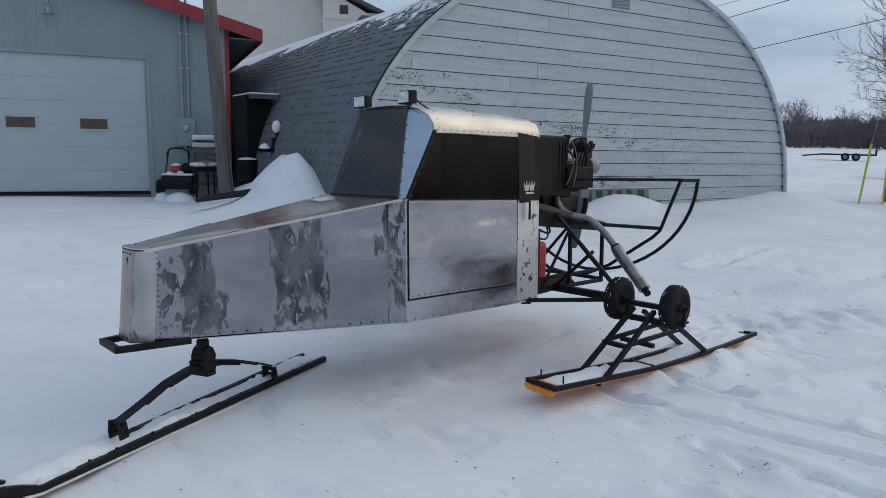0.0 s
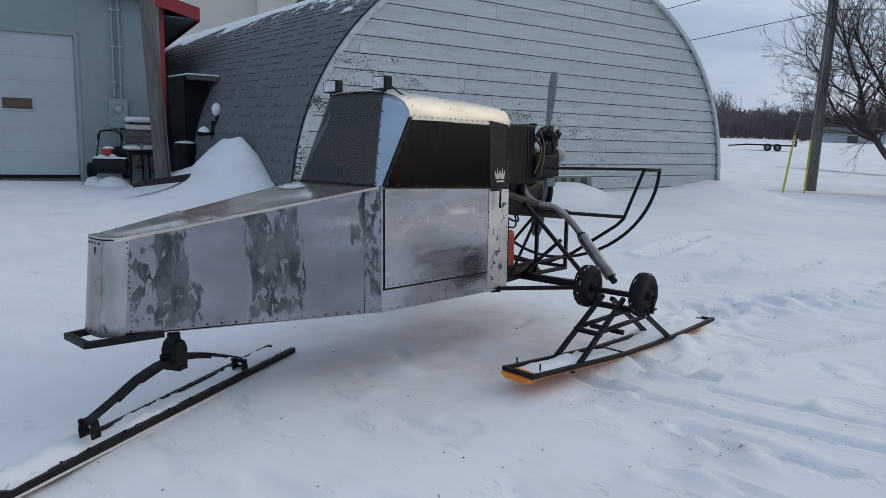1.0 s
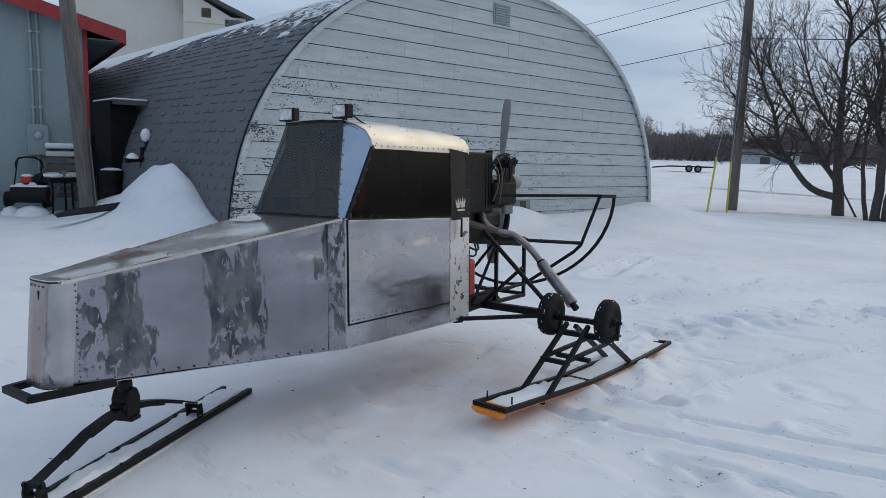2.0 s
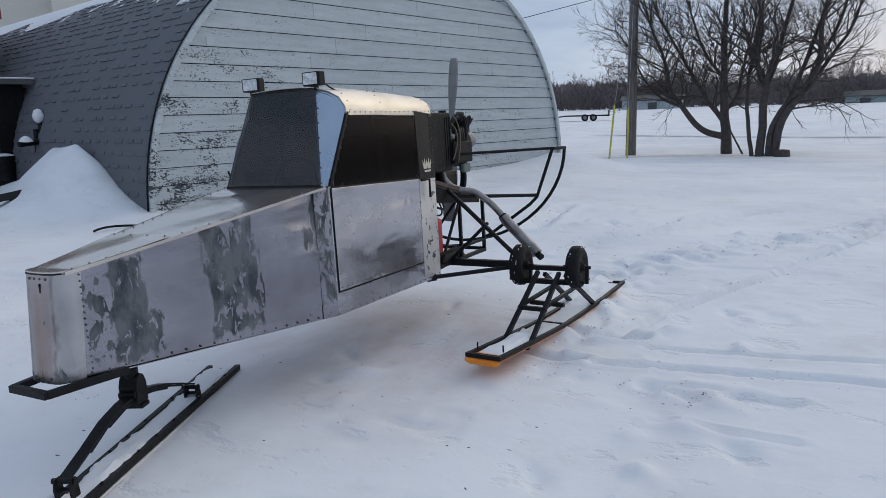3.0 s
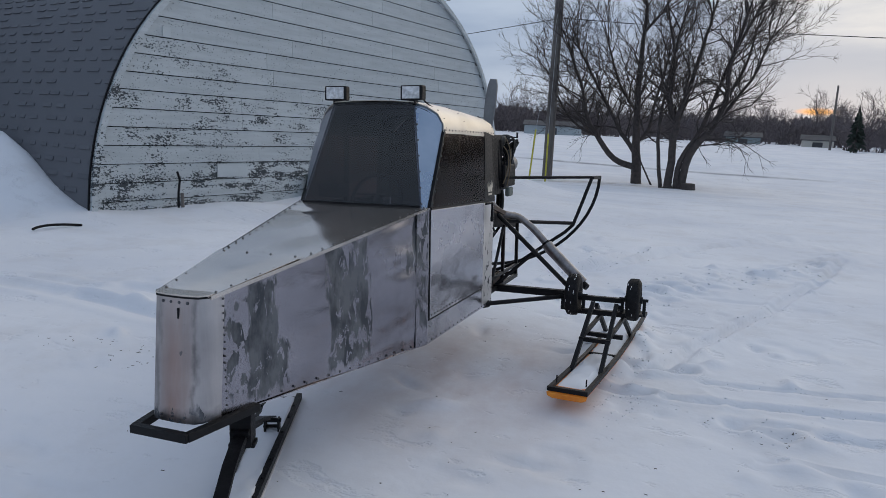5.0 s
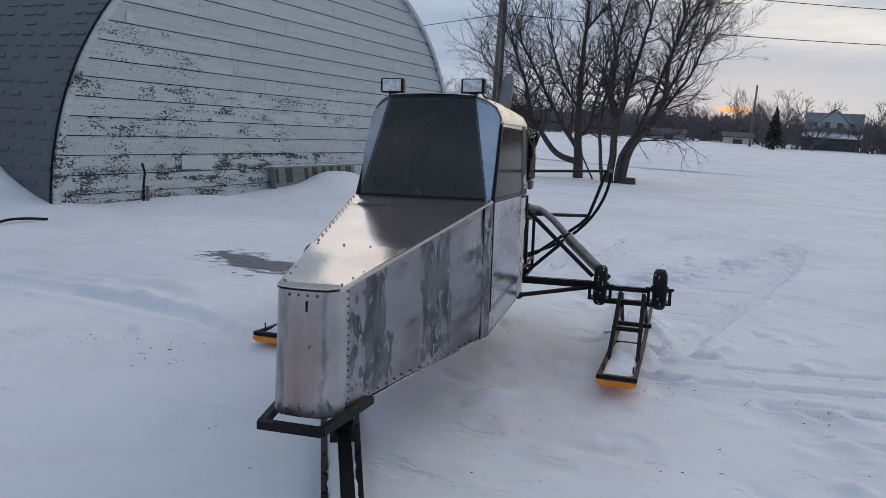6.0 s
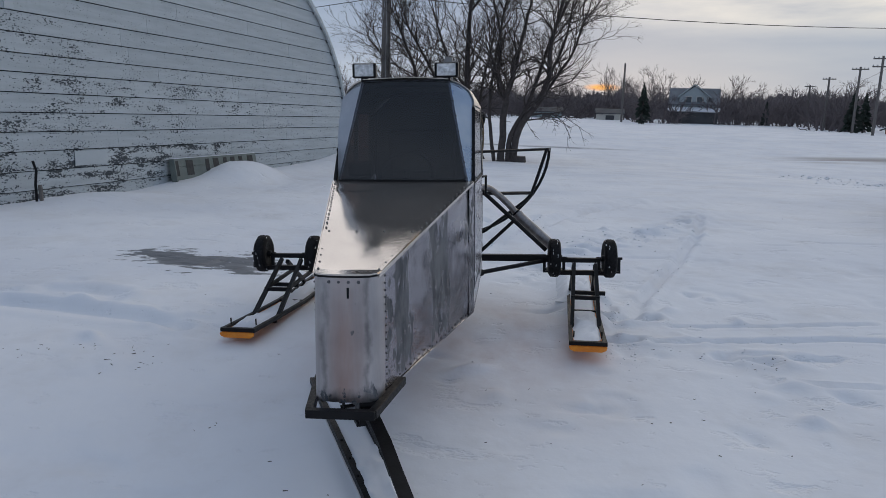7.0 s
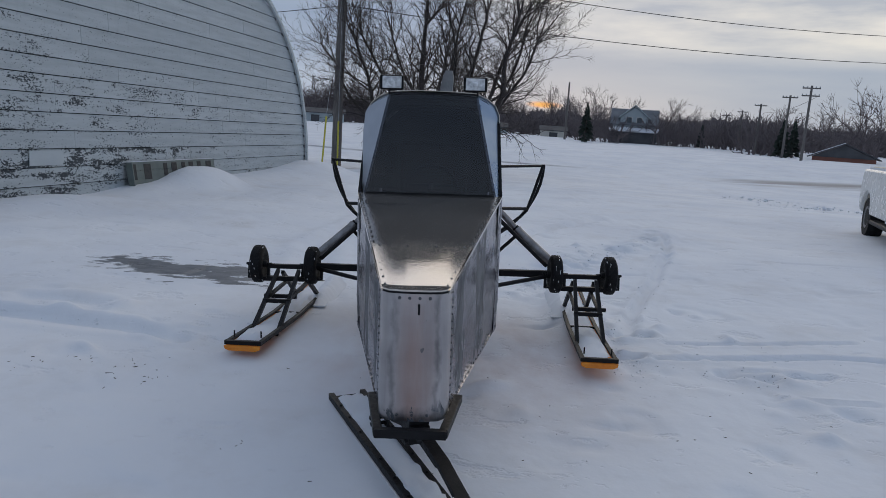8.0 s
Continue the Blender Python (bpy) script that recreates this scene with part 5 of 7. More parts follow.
for p, drop in ((sf, 0.072), (sr, 0.062)):
    sh = Build()
    for v in (-0.034, 0.034):
        c = p + e * v
        sh.plate([tuple(c + d * 0.022 - Vector((0, 0, drop))), tuple(c - d * 0.030 - Vector((0, 0, drop))), tuple(c - d * 0.026 - Vector((0, 0, drop * 0.45))), tuple(c - d * 0.018 + Vector((0, 0, 0.012))), tuple(c + d * 0.020 + Vector((0, 0, 0.014))), tuple(c + d * 0.028 - Vector((0, 0, drop * 0.4)))], 0.008)
    sh.tube([tuple(p - e * 0.050), tuple(p + e * 0.050)], 0.012, 8).tube([tuple(p - e * 0.042 - d * 0.012 - Vector((0, 0, drop * 0.6))), tuple(p + e * 0.042 - d * 0.012 - Vector((0, 0, drop * 0.6)))], 0.009, 8)
    part("shackle", sh, BLACK_STEEL, fs)
king = Matrix.Translation(cl) @ pose(0, 0, 0, 0, 0, 23.8)
b = Build().plate([(-0.048, 0.045, -0.052), (0.048, 0.045, -0.046), (0.048, 0.045, 0.050), (0.030, 0.045, 0.088), (0.0, 0.045, 0.104), (-0.030, 0.045, 0.088), (-0.048, 0.045, 0.050)], 0.09, king)
b.box(-0.064, 0.064, -0.040, 0.040, 0.012, 0.040, king @ pose(0, 0, 0, 0, -14, 0)).box(-0.034, 0.034, -0.056, 0.056, -0.066, -0.045, king).lathe([(0.034, 0.08), (0.034, 0.13), (0.028, 0.135), (0.028, 0.185)], 14, king)
part("steering_pivot", b, BLACK_STEEL, fs, "black spring clamp and steering pivot", False, 0.003)
rng = random.Random(3)
snowy = Build()
us2 = np.linspace(0.03, L + 0.02, 60)
lump = lambda u, v: 0.016 + 0.026 * max(0.0, math.sin(u * 6.3) * 0.5 + 0.25 * (v < 0) + rng.uniform(-0.35, 0.65))
snowy.sheet([[tip_at(u, v, 0.024 + (0.0 if i in (0, 59) or v in (-0.066, 0.092) else lump(u, v))) for v in (-0.066, -0.055, -0.03, 0.0, 0.03, 0.06, 0.080, 0.092)] for i, u in enumerate(us2)][::-1], 0.010)
# drifted over the far rail towards the tip
bury = lambda u: min(1.0, max(0.0, (u - 1.52) / 0.14)) * min(1.0, max(0.0, (L + 0.30 - u) / 0.25))
snowy.sheet([[tip_at(u, v, 0.018 + bury(u) * h * (1 + rng.uniform(-0.22, 0.22))) for v, h in ((-0.058, 0.004), (-0.02, 0.040), (0.03, 0.058), (0.075, 0.062), (0.105, 0.060), (0.150, 0.040), (0.21, 0.004), (0.25, -0.03))] for u in np.linspace(1.50, L + 0.30, 34)][::-1], 0.010)
part("ski_snow", snowy, SNOW_CLEAN, fs, "snow caked on the ski deck", True, 0.0, "stuff")


# ---- rear skis with their wheels ----
def wheel(parent, x, y, z, turn):
    m = pose(x, y, z, 90, 0, turn)
    w = part("wheel", Build().lathe([(0.020, -0.020), (0.040, -0.030), (0.058, -0.028), (0.072, -0.034), (0.078, -0.02), (0.078, 0.02), (0.072, 0.034), (0.058, 0.028), (0.040, 0.030), (0.020, 0.020)], 24, m), RIM, parent, "small pneumatic wheel with a grey rim", True)
    prof = [(0.075, -0.036), (0.096, -0.047), (0.122, -0.046), (0.140, -0.036), (0.148, -0.018), (0.149, 0.0), (0.148, 0.018), (0.140, 0.036), (0.122, 0.046), (0.096, 0.047), (0.075, 0.036)]
    part("tyre", Build().lathe(prof, 32, m), RUBBER, w, "", True)
    b = Build()
    for k in range(22):
        for q in (-0.024, -0.008, 0.008, 0.024):
            mm = m @ pose(0, 0, 0, 0, 0, k * 360 / 22 + (8 if abs(q) < 0.01 else 0))
            b.box(0.143, 0.1500 - abs(q) * 0.12, -0.013, 0.013, q - 0.006, q + 0.006, mm)
    part("tread", b, RUBBER, w, "", False, 0.0, "stuff")
    part("hub", Build().lathe([(0.022, -0.062), (0.026, -0.055), (0.026, 0.055), (0.022, 0.062)], 12, m), BLACK_STEEL, w, "", True)
    b = Build()
    for k in range(4):
        for q in (-1, 1):
            b.lathe([(0.007, 0), (0.007, 0.008), (0.003, 0.010)], 6, m @ pose(0.044 * math.cos(k * 1.571 + 0.6), 0.044 * math.sin(k * 1.571 + 0.6), 0.030 * q, 0 if q > 0 else 180, 0, 0))
    part("wheel_bolts", b, BLACK_STEEL, w, "", False, 0.0, "stuff")
    b = Build()
    for k in range(60):
        if rng.random() < 0.40:
            q = rng.choice((-0.038, -0.016, 0.0, 0.016, 0.038)) + rng.uniform(-0.004, 0.004)
            lo = 0.1490 - max(0.0, abs(q) - 0.012) * 0.32
            b.box(lo - 0.004, lo + 0.0012, -0.006 - 0.006 * rng.random(), 0.006, q, q + 0.002 + 0.004 * rng.random(), m @ pose(0, 0, 0, 0, 0, 6 * k + rng.uniform(-3, 3)))
    part("tyre_snow", b, SNOW_CLEAN, w, "snow packed in the tread", False, 0.0, "stuff")
    return w


def rear_ski(sy, x0, y0, z0, turn, length, axle):
    """A ski with its strut frame, axle and two wheels; x0, y0: middle of the tip; turn: degrees the tail swings towards +y."""
    M = pose(x0, y0, z0, 0, 0, turn)
    at = lambda u, v, z: tuple(M @ Vector((u, v, z)))
    up = lambda u: 0.060 * max(0.0, (1.0 - u) / 1.0) ** 1.1 + 0.030 * max(0.0, (u - 1.5) / 0.7) ** 1.5
    us = [0.0, 0.1, 0.2, 0.3, 0.45, 0.6, 0.75, 1.0, 1.4, 1.8, length - 0.2, length]
    base = part("rear_ski", Build().sheet([[at(u, v, 0.016 + up(u)) for v in ((-0.1195, 0, 0.112) if sy < 0 else (-0.112, 0, 0.112))] for u in us[:-1] + [length - 0.06]], 0.012), ORANGE, sled, "orange plastic-soled rear ski with a black steel frame", True)
    part("deck_plate", Build().sheet([[at(u, v, 0.021 + up(u)) for v in (-0.116, 0, 0.116)] for u in us], 0.004), BLACK_STEEL, base, "black steel deck over the orange sole", True)
    for v in (-0.108, 0.108):
        part("rail", Build().square([at(u, v, 0.034 + up(u)) for u in (us if v * sy > 0 else us[:-2])], 0.026), BLACK_STEEL, base)
    part("tip_bar", Build().square([at(0.012, -0.122, 0.036 + up(0)), at(0.012, 0.122, 0.034 + up(0))], 0.026), BLACK_STEEL, base)
    part("tip_sole", Build().plate([at(0.002, -0.088, up(0) - 0.016), at(0.002, 0.088, up(0) - 0.016), at(-0.002, 0.116, up(0) - 0.002), at(-0.004, 0.122, up(0) + 0.020), at(-0.004, -0.122, up(0) + 0.020), at(-0.002, -0.116, up(0) - 0.002)], -0.012), ORANGE, base, "upturned orange sole under the tip bar", False, 0.003)
    part("tail_bar", Build().square([at(length - 0.008, sy * 0.12, 0.034 + up(length)), at(length - 0.008, sy * 0.02, 0.028 + up(length))], 0.022), BLACK_STEEL, base)
    for u in (0.42, 1.0, 1.75):
        part("cross_strap", Build().square([at(u, -0.105, 0.034), at(u, 0.105, 0.034)], 0.02), BLACK_STEEL, base)
    ax, az = axle[0], axle[1]
    loc = M.inverted() @ Vector((ax, y0, az))
    ua, za = loc.x, loc.z
    zm = 0.05 + (za - 0.07) * 0.50
    fu = lambda k: 0.46 + (ua - 0.05 - 0.46) * k          # along the front strut
    for v in (-0.095, 0.095):
        part("front_strut", Build().square([at(0.46, v, 0.05), at(ua - 0.05, v * 0.86, za - 0.02)], 0.027), BLACK_STEEL, base)
        part("rear_strut", Build().square([at(1.58, v, 0.05), at(ua + 0.06, v * 0.86, za - 0.06)], 0.028), BLACK_STEEL, base)
        part("long_brace", Build().square([at(fu(0.52), v * 0.92, zm), at(1.58 + (ua + 0.06 - 1.58) * 0.56, v * 0.92, zm + 0.02)], 0.024), BLACK_STEEL, base)
    part("step_bar", Build().square([at(fu(0.50) - 0.02, -0.105, zm - 0.012), at(fu(0.50) - 0.02, 0.105, zm - 0.012)], 0.028), BLACK_STEEL, base)
    part("step_bar", Build().square([at(fu(0.50) + 0.16, -sy * 0.10, zm - 0.02), at(fu(0.50) + 0.16, sy * 0.155, zm - 0.02)], 0.028), BLACK_STEEL, base)
    for v in (-0.09, 0.09):
        part("tip_bolt", Build().tube([at(0.10, v, 0.05 + up(0.1)), at(0.10, v, 0.095 + up(0.1))], 0.005, 6), BLACK_STEEL, base)
    yi, yo = sy * 0.885, sy * 1.465
    part("axle_beam", Build().square([(ax, yi, az + 0.0), (ax, yo - sy * 0.15, az + 0.0)], 0.034).square([(ax - 0.02, yi + sy * 0.05, az - 0.095), (ax - 0.02, yo - sy * 0.04, az - 0.095)], 0.036), BLACK_STEEL, base)
    for yw in (sy * 0.962, sy * 1.385):
        wheel(base, ax, yw, az + 0.015, 0)
        b = Build()
        for q in (-0.075, 0.075):
            b.square([(ax - 0.015, yw + q, az - 0.10), (ax, yw + q, az - 0.02), (ax, yw + q, az + 0.02)], 0.022)
        b.tube([(ax, yw - 0.10, az + 0.015), (ax, yw + 0.10, az + 0.015)], 0.011, 8)
        b.plate([(ax - 0.06, yw - 0.07, az - 0.09), (ax - 0.06, yw + 0.07, az - 0.09), (ax + 0.07, yw + 0.07, az - 0.09), (ax + 0.07, yw - 0.07, az - 0.09)], -0.012)
        part("wheel_fork", b, BLACK_STEEL, base)
    deck = Build()
    r = random.Random(7 + sy)
    us2 = np.linspace(0.10, length - 0.04, 46)
    deck.sheet([[at(u, v, 0.026 + up(u) + (0.0 if i in (0, 45) or abs(v) > 0.09 else 0.012 + 0.030 * max(0.0, math.sin(u * 5.1 + sy) * 0.6 + r.uniform(-0.35, 0.7)))) for v in (-0.094, -0.06, -0.03, 0, 0.03, 0.06, 0.094)] for i, u in enumerate(us2)][::-1], 0.012)
    far = -sy                                   # the inner rail lies drifted under towards the tail
    rows = [[at(u, far * v, 0.020 + up(u) + min(1.0, max(0.0, (u - 1.34) / 0.20)) * h * (1 + r.uniform(-0.25, 0.25))) for v, h in ((0.02, 0.004), (0.06, 0.030), (0.09, 0.044), (0.118, 0.052), (0.16, 0.030), (0.22, -0.05))] for u in np.linspace(1.32, length + 0.05, 28)]
    deck.sheet(rows[::-1] if far > 0 else rows, 0.010)
    part("ski_snow", deck, SNOW_CLEAN, base, "snow lying between the ski rails", True, 0.0, "stuff")
    return base


rear_ski(-1, 1.885, -1.122, 0.0, -4.2, 2.27, (2.92, 0.435))
rear_ski(1, 1.86, 1.200, 0.045, -3.4, 2.15, (2.95, 0.435))

# ---- rear frame, engine, propeller ----
for sy in (-1, 1):
    part("cross_beam", Build().square([(2.98, sy * 0.30, 0.435), (2.94, sy * 0.90, 0.445)], 0.045, 0.05), BLACK_STEEL, sled)
    part("radius_rod", Build().tube([(2.60, sy * 0.385, 0.392), (2.92, sy * 0.90, 0.43)], 0.016, 8), BLACK_STEEL, sled)
    part("rod_end", Build().tube([(2.57, sy * 0.36, 0.388), (2.62, sy * 0.41, 0.392)], 0.026, 8), BLACK_STEEL, sled)
    part("diagonal_strut", Build().tube([(2.96, sy * 0.36, 1.00), (2.98, sy * 0.90, 0.50)], 0.017, 8), BLACK_STEEL, sled)
    part("brace_tube", Build().tube([(2.98, sy * 0.36, 0.46), (3.02, sy * 0.66, 0.74)], 0.014, 8), BLACK_STEEL, sled)
    for x, zb in ((2.74, 0.43), (3.13, 0.45), (3.55, 0.44)):
        part("frame_post", Build().square([(x, sy * 0.365, zb), (x, sy * 0.365, 0.90)], 0.024), BLACK_STEEL, sled)
    part("lower_rail", Build().square([(2.70, sy * 0.365, 0.44), (3.56, sy * 0.365, 0.43)], 0.028), BLACK_STEEL, sled)
    part("middle_rail", Build().square([(2.70, sy * 0.365, 0.53), (3.56, sy * 0.365, 0.52)], 0.02), BLACK_STEEL, sled)
    part("upper_rail", Build().square([(2.70, sy * 0.365, 1.09), (3.58, sy * 0.365, 0.885)], 0.03), RUSTY_STEEL, sled)
    part("frame_diagonal", Build().tube([(2.80, sy * 0.365, 0.46), (3.12, sy * 0.365, 0.88)], 0.012, 6), BLACK_STEEL, sled)
    part("frame_diagonal", Build().tube([(2.86, sy * 0.10, 0.46), (3.14, sy * 0.34, 0.90)], 0.012, 6), BLACK_STEEL, sled)
    part("exhaust_pipe", Build().tube(arc((3.10, sy * 0.24, 1.13), (3.06, sy * 0.30, 0.98), (3.20, sy * 0.42, 0.97)) + arc((3.24, sy * 0.45, 0.955), (3.30, sy * 0.56, 0.88), (3.29, sy * 0.68, 0.735)), 0.027, 10), BARE_PIPE, sled, "bent bare-steel exhaust pipe", True)
    part("muffler", Build().tube([(3.295, sy * 0.675, 0.745), (3.285, sy * 0.70, 0.715), (3.225, sy * 0.96, 0.49), (3.222, sy * 0.975, 0.475)], 0.043, 14), BARE_PIPE, sled, "sooty round exhaust muffler", True)
    part("muffler_clamp", Build().tube([(3.298, sy * 0.66, 0.757), (3.292, sy * 0.685, 0.732)], 0.036, 12), BLACK_STEEL, sled)
    part("tail_pipe", Build().tube([(3.222, sy * 0.97, 0.478), (3.20, sy * 1.015, 0.45)], 0.026, 10), BLACK_STEEL, sled)
    part("belly_gusset", Build().plate([(2.70, sy * 0.34, 0.40), (3.25, sy * 0.34, 0.43), (3.10, sy * 0.34, 0.54), (2.70, sy * 0.34, 0.53)], 0.006), RUSTY_STEEL, sled)
    part("guard_top_bar", Build().tube([(3.10, sy * 0.30, 1.262), (3.765, sy * 0.925, 1.255)], 0.012, 8), BLACK_STEEL, sled)
    part("guard_mid_bar", Build().tube([(3.12, sy * 0.36, 0.93), (3.70, sy * 0.80, 0.875)], 0.015, 8), BLACK_STEEL, sled)
    part("guard_end", Build().square([(3.745, sy * 0.935, 1.252), (3.955, sy * 0.965, 1.247)], 0.026), BLACK_STEEL, sled)
hoop = [(3.75, -0.93, 1.253), (3.715, -0.855, 1.02), (3.70, -0.80, 0.86), (3.69, -0.74, 0.80), (3.60, -0.40, 0.55), (3.58, -0.20, 0.46), (3.57, 0.0, 0.44)]
part("propeller_guard", Build().tube(hoop + [(x, -y, z) for x, y, z in hoop[-2::-1]], 0.014, 8), BLACK_STEEL, sled, "black bent guard tube before the propeller", True)
for x, w, zc in ((3.945, 0.965, 1.25),):
    pts = [(x - 0.10 * (1 - abs(math.cos(a))), -w * math.cos(a) * (1 - 0.02 * math.sin(a)), zc - 0.80 * math.sin(a)) for a in np.linspace(0, math.pi, 31)]
    part("propeller_guard", Build().tube(pts, 0.014, 8), BLACK_STEEL, sled, "black half-hoop guard tube round the propeller", True)
for x in (3.13, 3.55):
    part("cross_tube", Build().square([(x, -0.365, 0.90), (x, 0.365, 0.90)], 0.026), BLACK_STEEL, sled)
    part("cross_tube", Build().square([(x, -0.365, 0.44), (x, 0.365, 0.44)], 0.026), BLACK_STEEL, sled)
part("engine_deck", Build().plate([(2.70, -0.36, 1.062), (3.56, -0.36, 0.862), (3.56, 0.36, 0.862), (2.70, 0.36, 1.062)], 0.03), WOOD_PLANK, sled, "weathered brown engine deck", False, 0.004)
part("deck_skirt", Build().plate([(2.70, -0.355, 0.93), (3.5, -0.355, 0.84), (3.5, -0.355, 0.87), (2.70, -0.355, 1.06)], 0.008), BLACK_MATT, sled)
tank = part("fuel_can", Build().box(2.715, 2.86, -0.36, -0.10, 0.50, 0.80), RED_TANK, sled, "red plastic fuel can behind the cab", False, 0.025)
part("cap", Build().lathe([(0.03, 0), (0.03, 0.03), (0.02, 0.035)], 12, pose(2.79, -0.2, 0.80)), BLACK_MATT, tank)
part("radiator_shroud", Build().box(2.72, 3.10, -0.345, 0.345, 1.14, 1.585), BLACK_MATT, sled, "black box shroud behind the cab", False, 0.012)
for k in range(3):
    part("shroud_rib", Build().box(3.00 + 0.036 * k, 3.012 + 0.036 * k, -0.350, -0.346, 1.18, 1.55), BLACK_STEEL, sled)
eng = part("engine", Build().box(3.05, 3.42, -0.15, 0.15, 1.02, 1.42).box(3.08, 3.40, -0.33, -0.14, 1.16, 1.38).box(3.08, 3.40, 0.14, 0.33, 1.16, 1.38), CASTING, sled, "grimy flat engine with hoses and bare cables", False, 0.02)
for sy in (-1, 1):
    for k in range(2):
        x = 3.16 + 0.16 * k
        b = Build()
        for j in range(7):
            b.lathe([(0.075, 0), (0.075, 0.008)], 14, pose(x, sy * (0.20 + 0.022 * j), 1.27, -90 * sy, 0, 0))
        part("cylinder_fins", b, CASTING, eng, "", False, 0.0, "stuff")
        part("spark_lead", Build().tube(arc((x, sy * 0.33, 1.32), (x + 0.05, sy * 0.40, 1.50), (x - 0.06, sy * 0.15, 1.52), 10), 0.007, 6), HOSE, eng)
    part("valve_cover", Build().box(3.08, 3.40, *sorted((sy * 0.335, sy * 0.375)), 1.19, 1.36), BLACK_MATT, eng, "", False, 0.012)
part("air_cleaner", Build().lathe([(0.09, 0), (0.10, 0.02), (0.10, 0.07), (0.06, 0.09)], 18, pose(3.24, -0.02, 1.44)), BLACK_STEEL, eng, "", True)
part("breather_pipe", Build().tube([(3.36, -0.12, 1.40), (3.37, -0.13, 1.60)], 0.022, 10).tube([(3.37, -0.13, 1.585), (3.37, -0.13, 1.61)], 0.032, 10), BLACK_STEEL, eng, "upright black breather pipe", True)
part("intake_hose", Build().tube(arc((3.12, -0.30, 1.45), (3.22, -0.38, 1.64), (3.36, -0.22, 1.50), 12), 0.02, 8).tube(arc((3.20, -0.28, 1.48), (3.30, -0.36, 1.66), (3.42, -0.20, 1.42), 12), 0.014, 8), HOSE, eng, "", True)
part("coolant_hose", Build().tube(arc((3.42, -0.18, 1.30), (3.62, -0.22, 1.12), (3.46, -0.20, 0.90), 12), 0.022, 8).tube(arc((3.40, -0.22, 1.26), (3.56, -0.26, 1.10), (3.42, -0.24, 0.90), 12), 0.018, 8), HOSE, eng, "black looping coolant hoses", True)
part("throttle_cable", Build().tube(arc((3.08, -0.36, 1.50), (3.16, -0.42, 1.42), (3.06, -0.37, 1.22), 10), 0.0045, 6), COPPER_WIRE, eng, "tan sheathed cable", True)
part("oil_line", Build().tube(arc((3.10, -0.37, 1.56), (3.18, -0.42, 1.45), (3.13, -0.38, 1.20), 10), 0.0045, 6), COPPER_WIRE, eng, "tan sheathed cable", True)
for k in range(4):
    part("heater_hose", Build().tube(arc((3.12 + 0.07 * k, -0.34, 1.20 + 0.03 * k), (3.20 + 0.06 * k, -0.43 + 0.02 * k, 1.62 + 0.02 * k), (3.30 + 0.04 * k, -0.28, 1.36 - 0.04 * k), 12), 0.013 + 0.003 * (k % 2), 7), HOSE, eng, "", True)
part("carburettor", Build().box(3.30, 3.40, -0.36, -0.24, 1.42, 1.52).lathe([(0.035, 0), (0.035, 0.06), (0.028, 0.07)], 12, pose(3.35, -0.30, 1.52)), CASTING, eng, "", False, 0.008)
part("alternator", Build().lathe([(0.03, 0), (0.062, 0.01), (0.068, 0.05), (0.068, 0.09), (0.05, 0.11), (0.02, 0.12)], 16, pose(3.40, -0.30, 1.36, 0, 90, 0)), RIM, eng, "bright ribbed alternator", True)
part("starter_box", Build().box(3.24, 3.36, -0.372, -0.335, 1.11, 1.18), GREEN_BOARD, eng, "grey-green cast box", False, 0.012)
for k in range(5):
    part("plug_lead", Build().tube(arc((3.14 + 0.05 * k, -0.36, 1.55 - 0.02 * k), (3.20 + 0.05 * k, -0.46, 1.66 - 0.03 * (k % 3)), (3.42 - 0.02 * k, -0.30, 1.24 + 0.03 * k), 10), 0.008 + 0.003 * (k % 2), 6), HOSE, eng, "", True)
part("oil_pan", Build().box(3.16, 3.46, -0.20, 0.10, 0.98, 1.12), CASTING, eng, "cast housing under the engine", False, 0.03)
part("wiring_loop", Build().tube(arc((2.74, -0.33, 0.92), (2.95, -0.42, 0.78), (2.86, -0.30, 1.0), 12), 0.008, 6).tube(arc((2.73, -0.32, 0.86), (2.92, -0.40, 0.74), (2.90, -0.28, 0.98), 12), 0.007, 6), HOSE, sled)
part("drive_housing", Build().lathe([(0.10, 0), (0.09, 0.10), (0.06, 0.20), (0.05, 0.28)], 18, pose(3.42, 0, 1.345, 0, 90, 0)), CASTING, sled, "", True)
prop = part("propeller", Build().lathe([(0.06, 0), (0.075, 0.02), (0.075, 0.07), (0.06, 0.09)], 18, pose(3.70, 0, 1.345, 0, 90, 0)), PROP_WOOD, sled, "dark two-bladed pusher propeller standing upright", True)
for q in (0, 180):
    rows = []
    for t in np.linspace(0, 1, 14):
        r = 0.05 + 0.66 * t
        chord = 0.024 + 0.042 * math.sin(math.pi * min(1, 0.08 + 0.80 * t)) if t < 0.96 else 0.03
        tw = radians(58 - 42 * t)
        rows.append([(3.745 + math.sin(tw) * c * chord, math.cos(tw) * c * chord, r) for c in (-1, -0.3, 0.4, 1)])
    M = pose(3.745, 0, 1.345, 0, 0, 0) @ pose(0, 0, 0, q + 6, 0, 0) @ pose(-3.745, 0, 0)
    b = Build().sheet(rows, 0.014)
    b.v = [tuple(M @ Vector(p)) for p in b.v]
    part("blade", b, PROP_WOOD, prop, "", True)
part("spinner", Build().lathe([(0.062, 0), (0.058, 0.03), (0.042, 0.065), (0.008, 0.085)], 18, pose(3.79, 0, 1.345, 0, 90, 0)), RIM, prop, "bright metal hub nut", True)


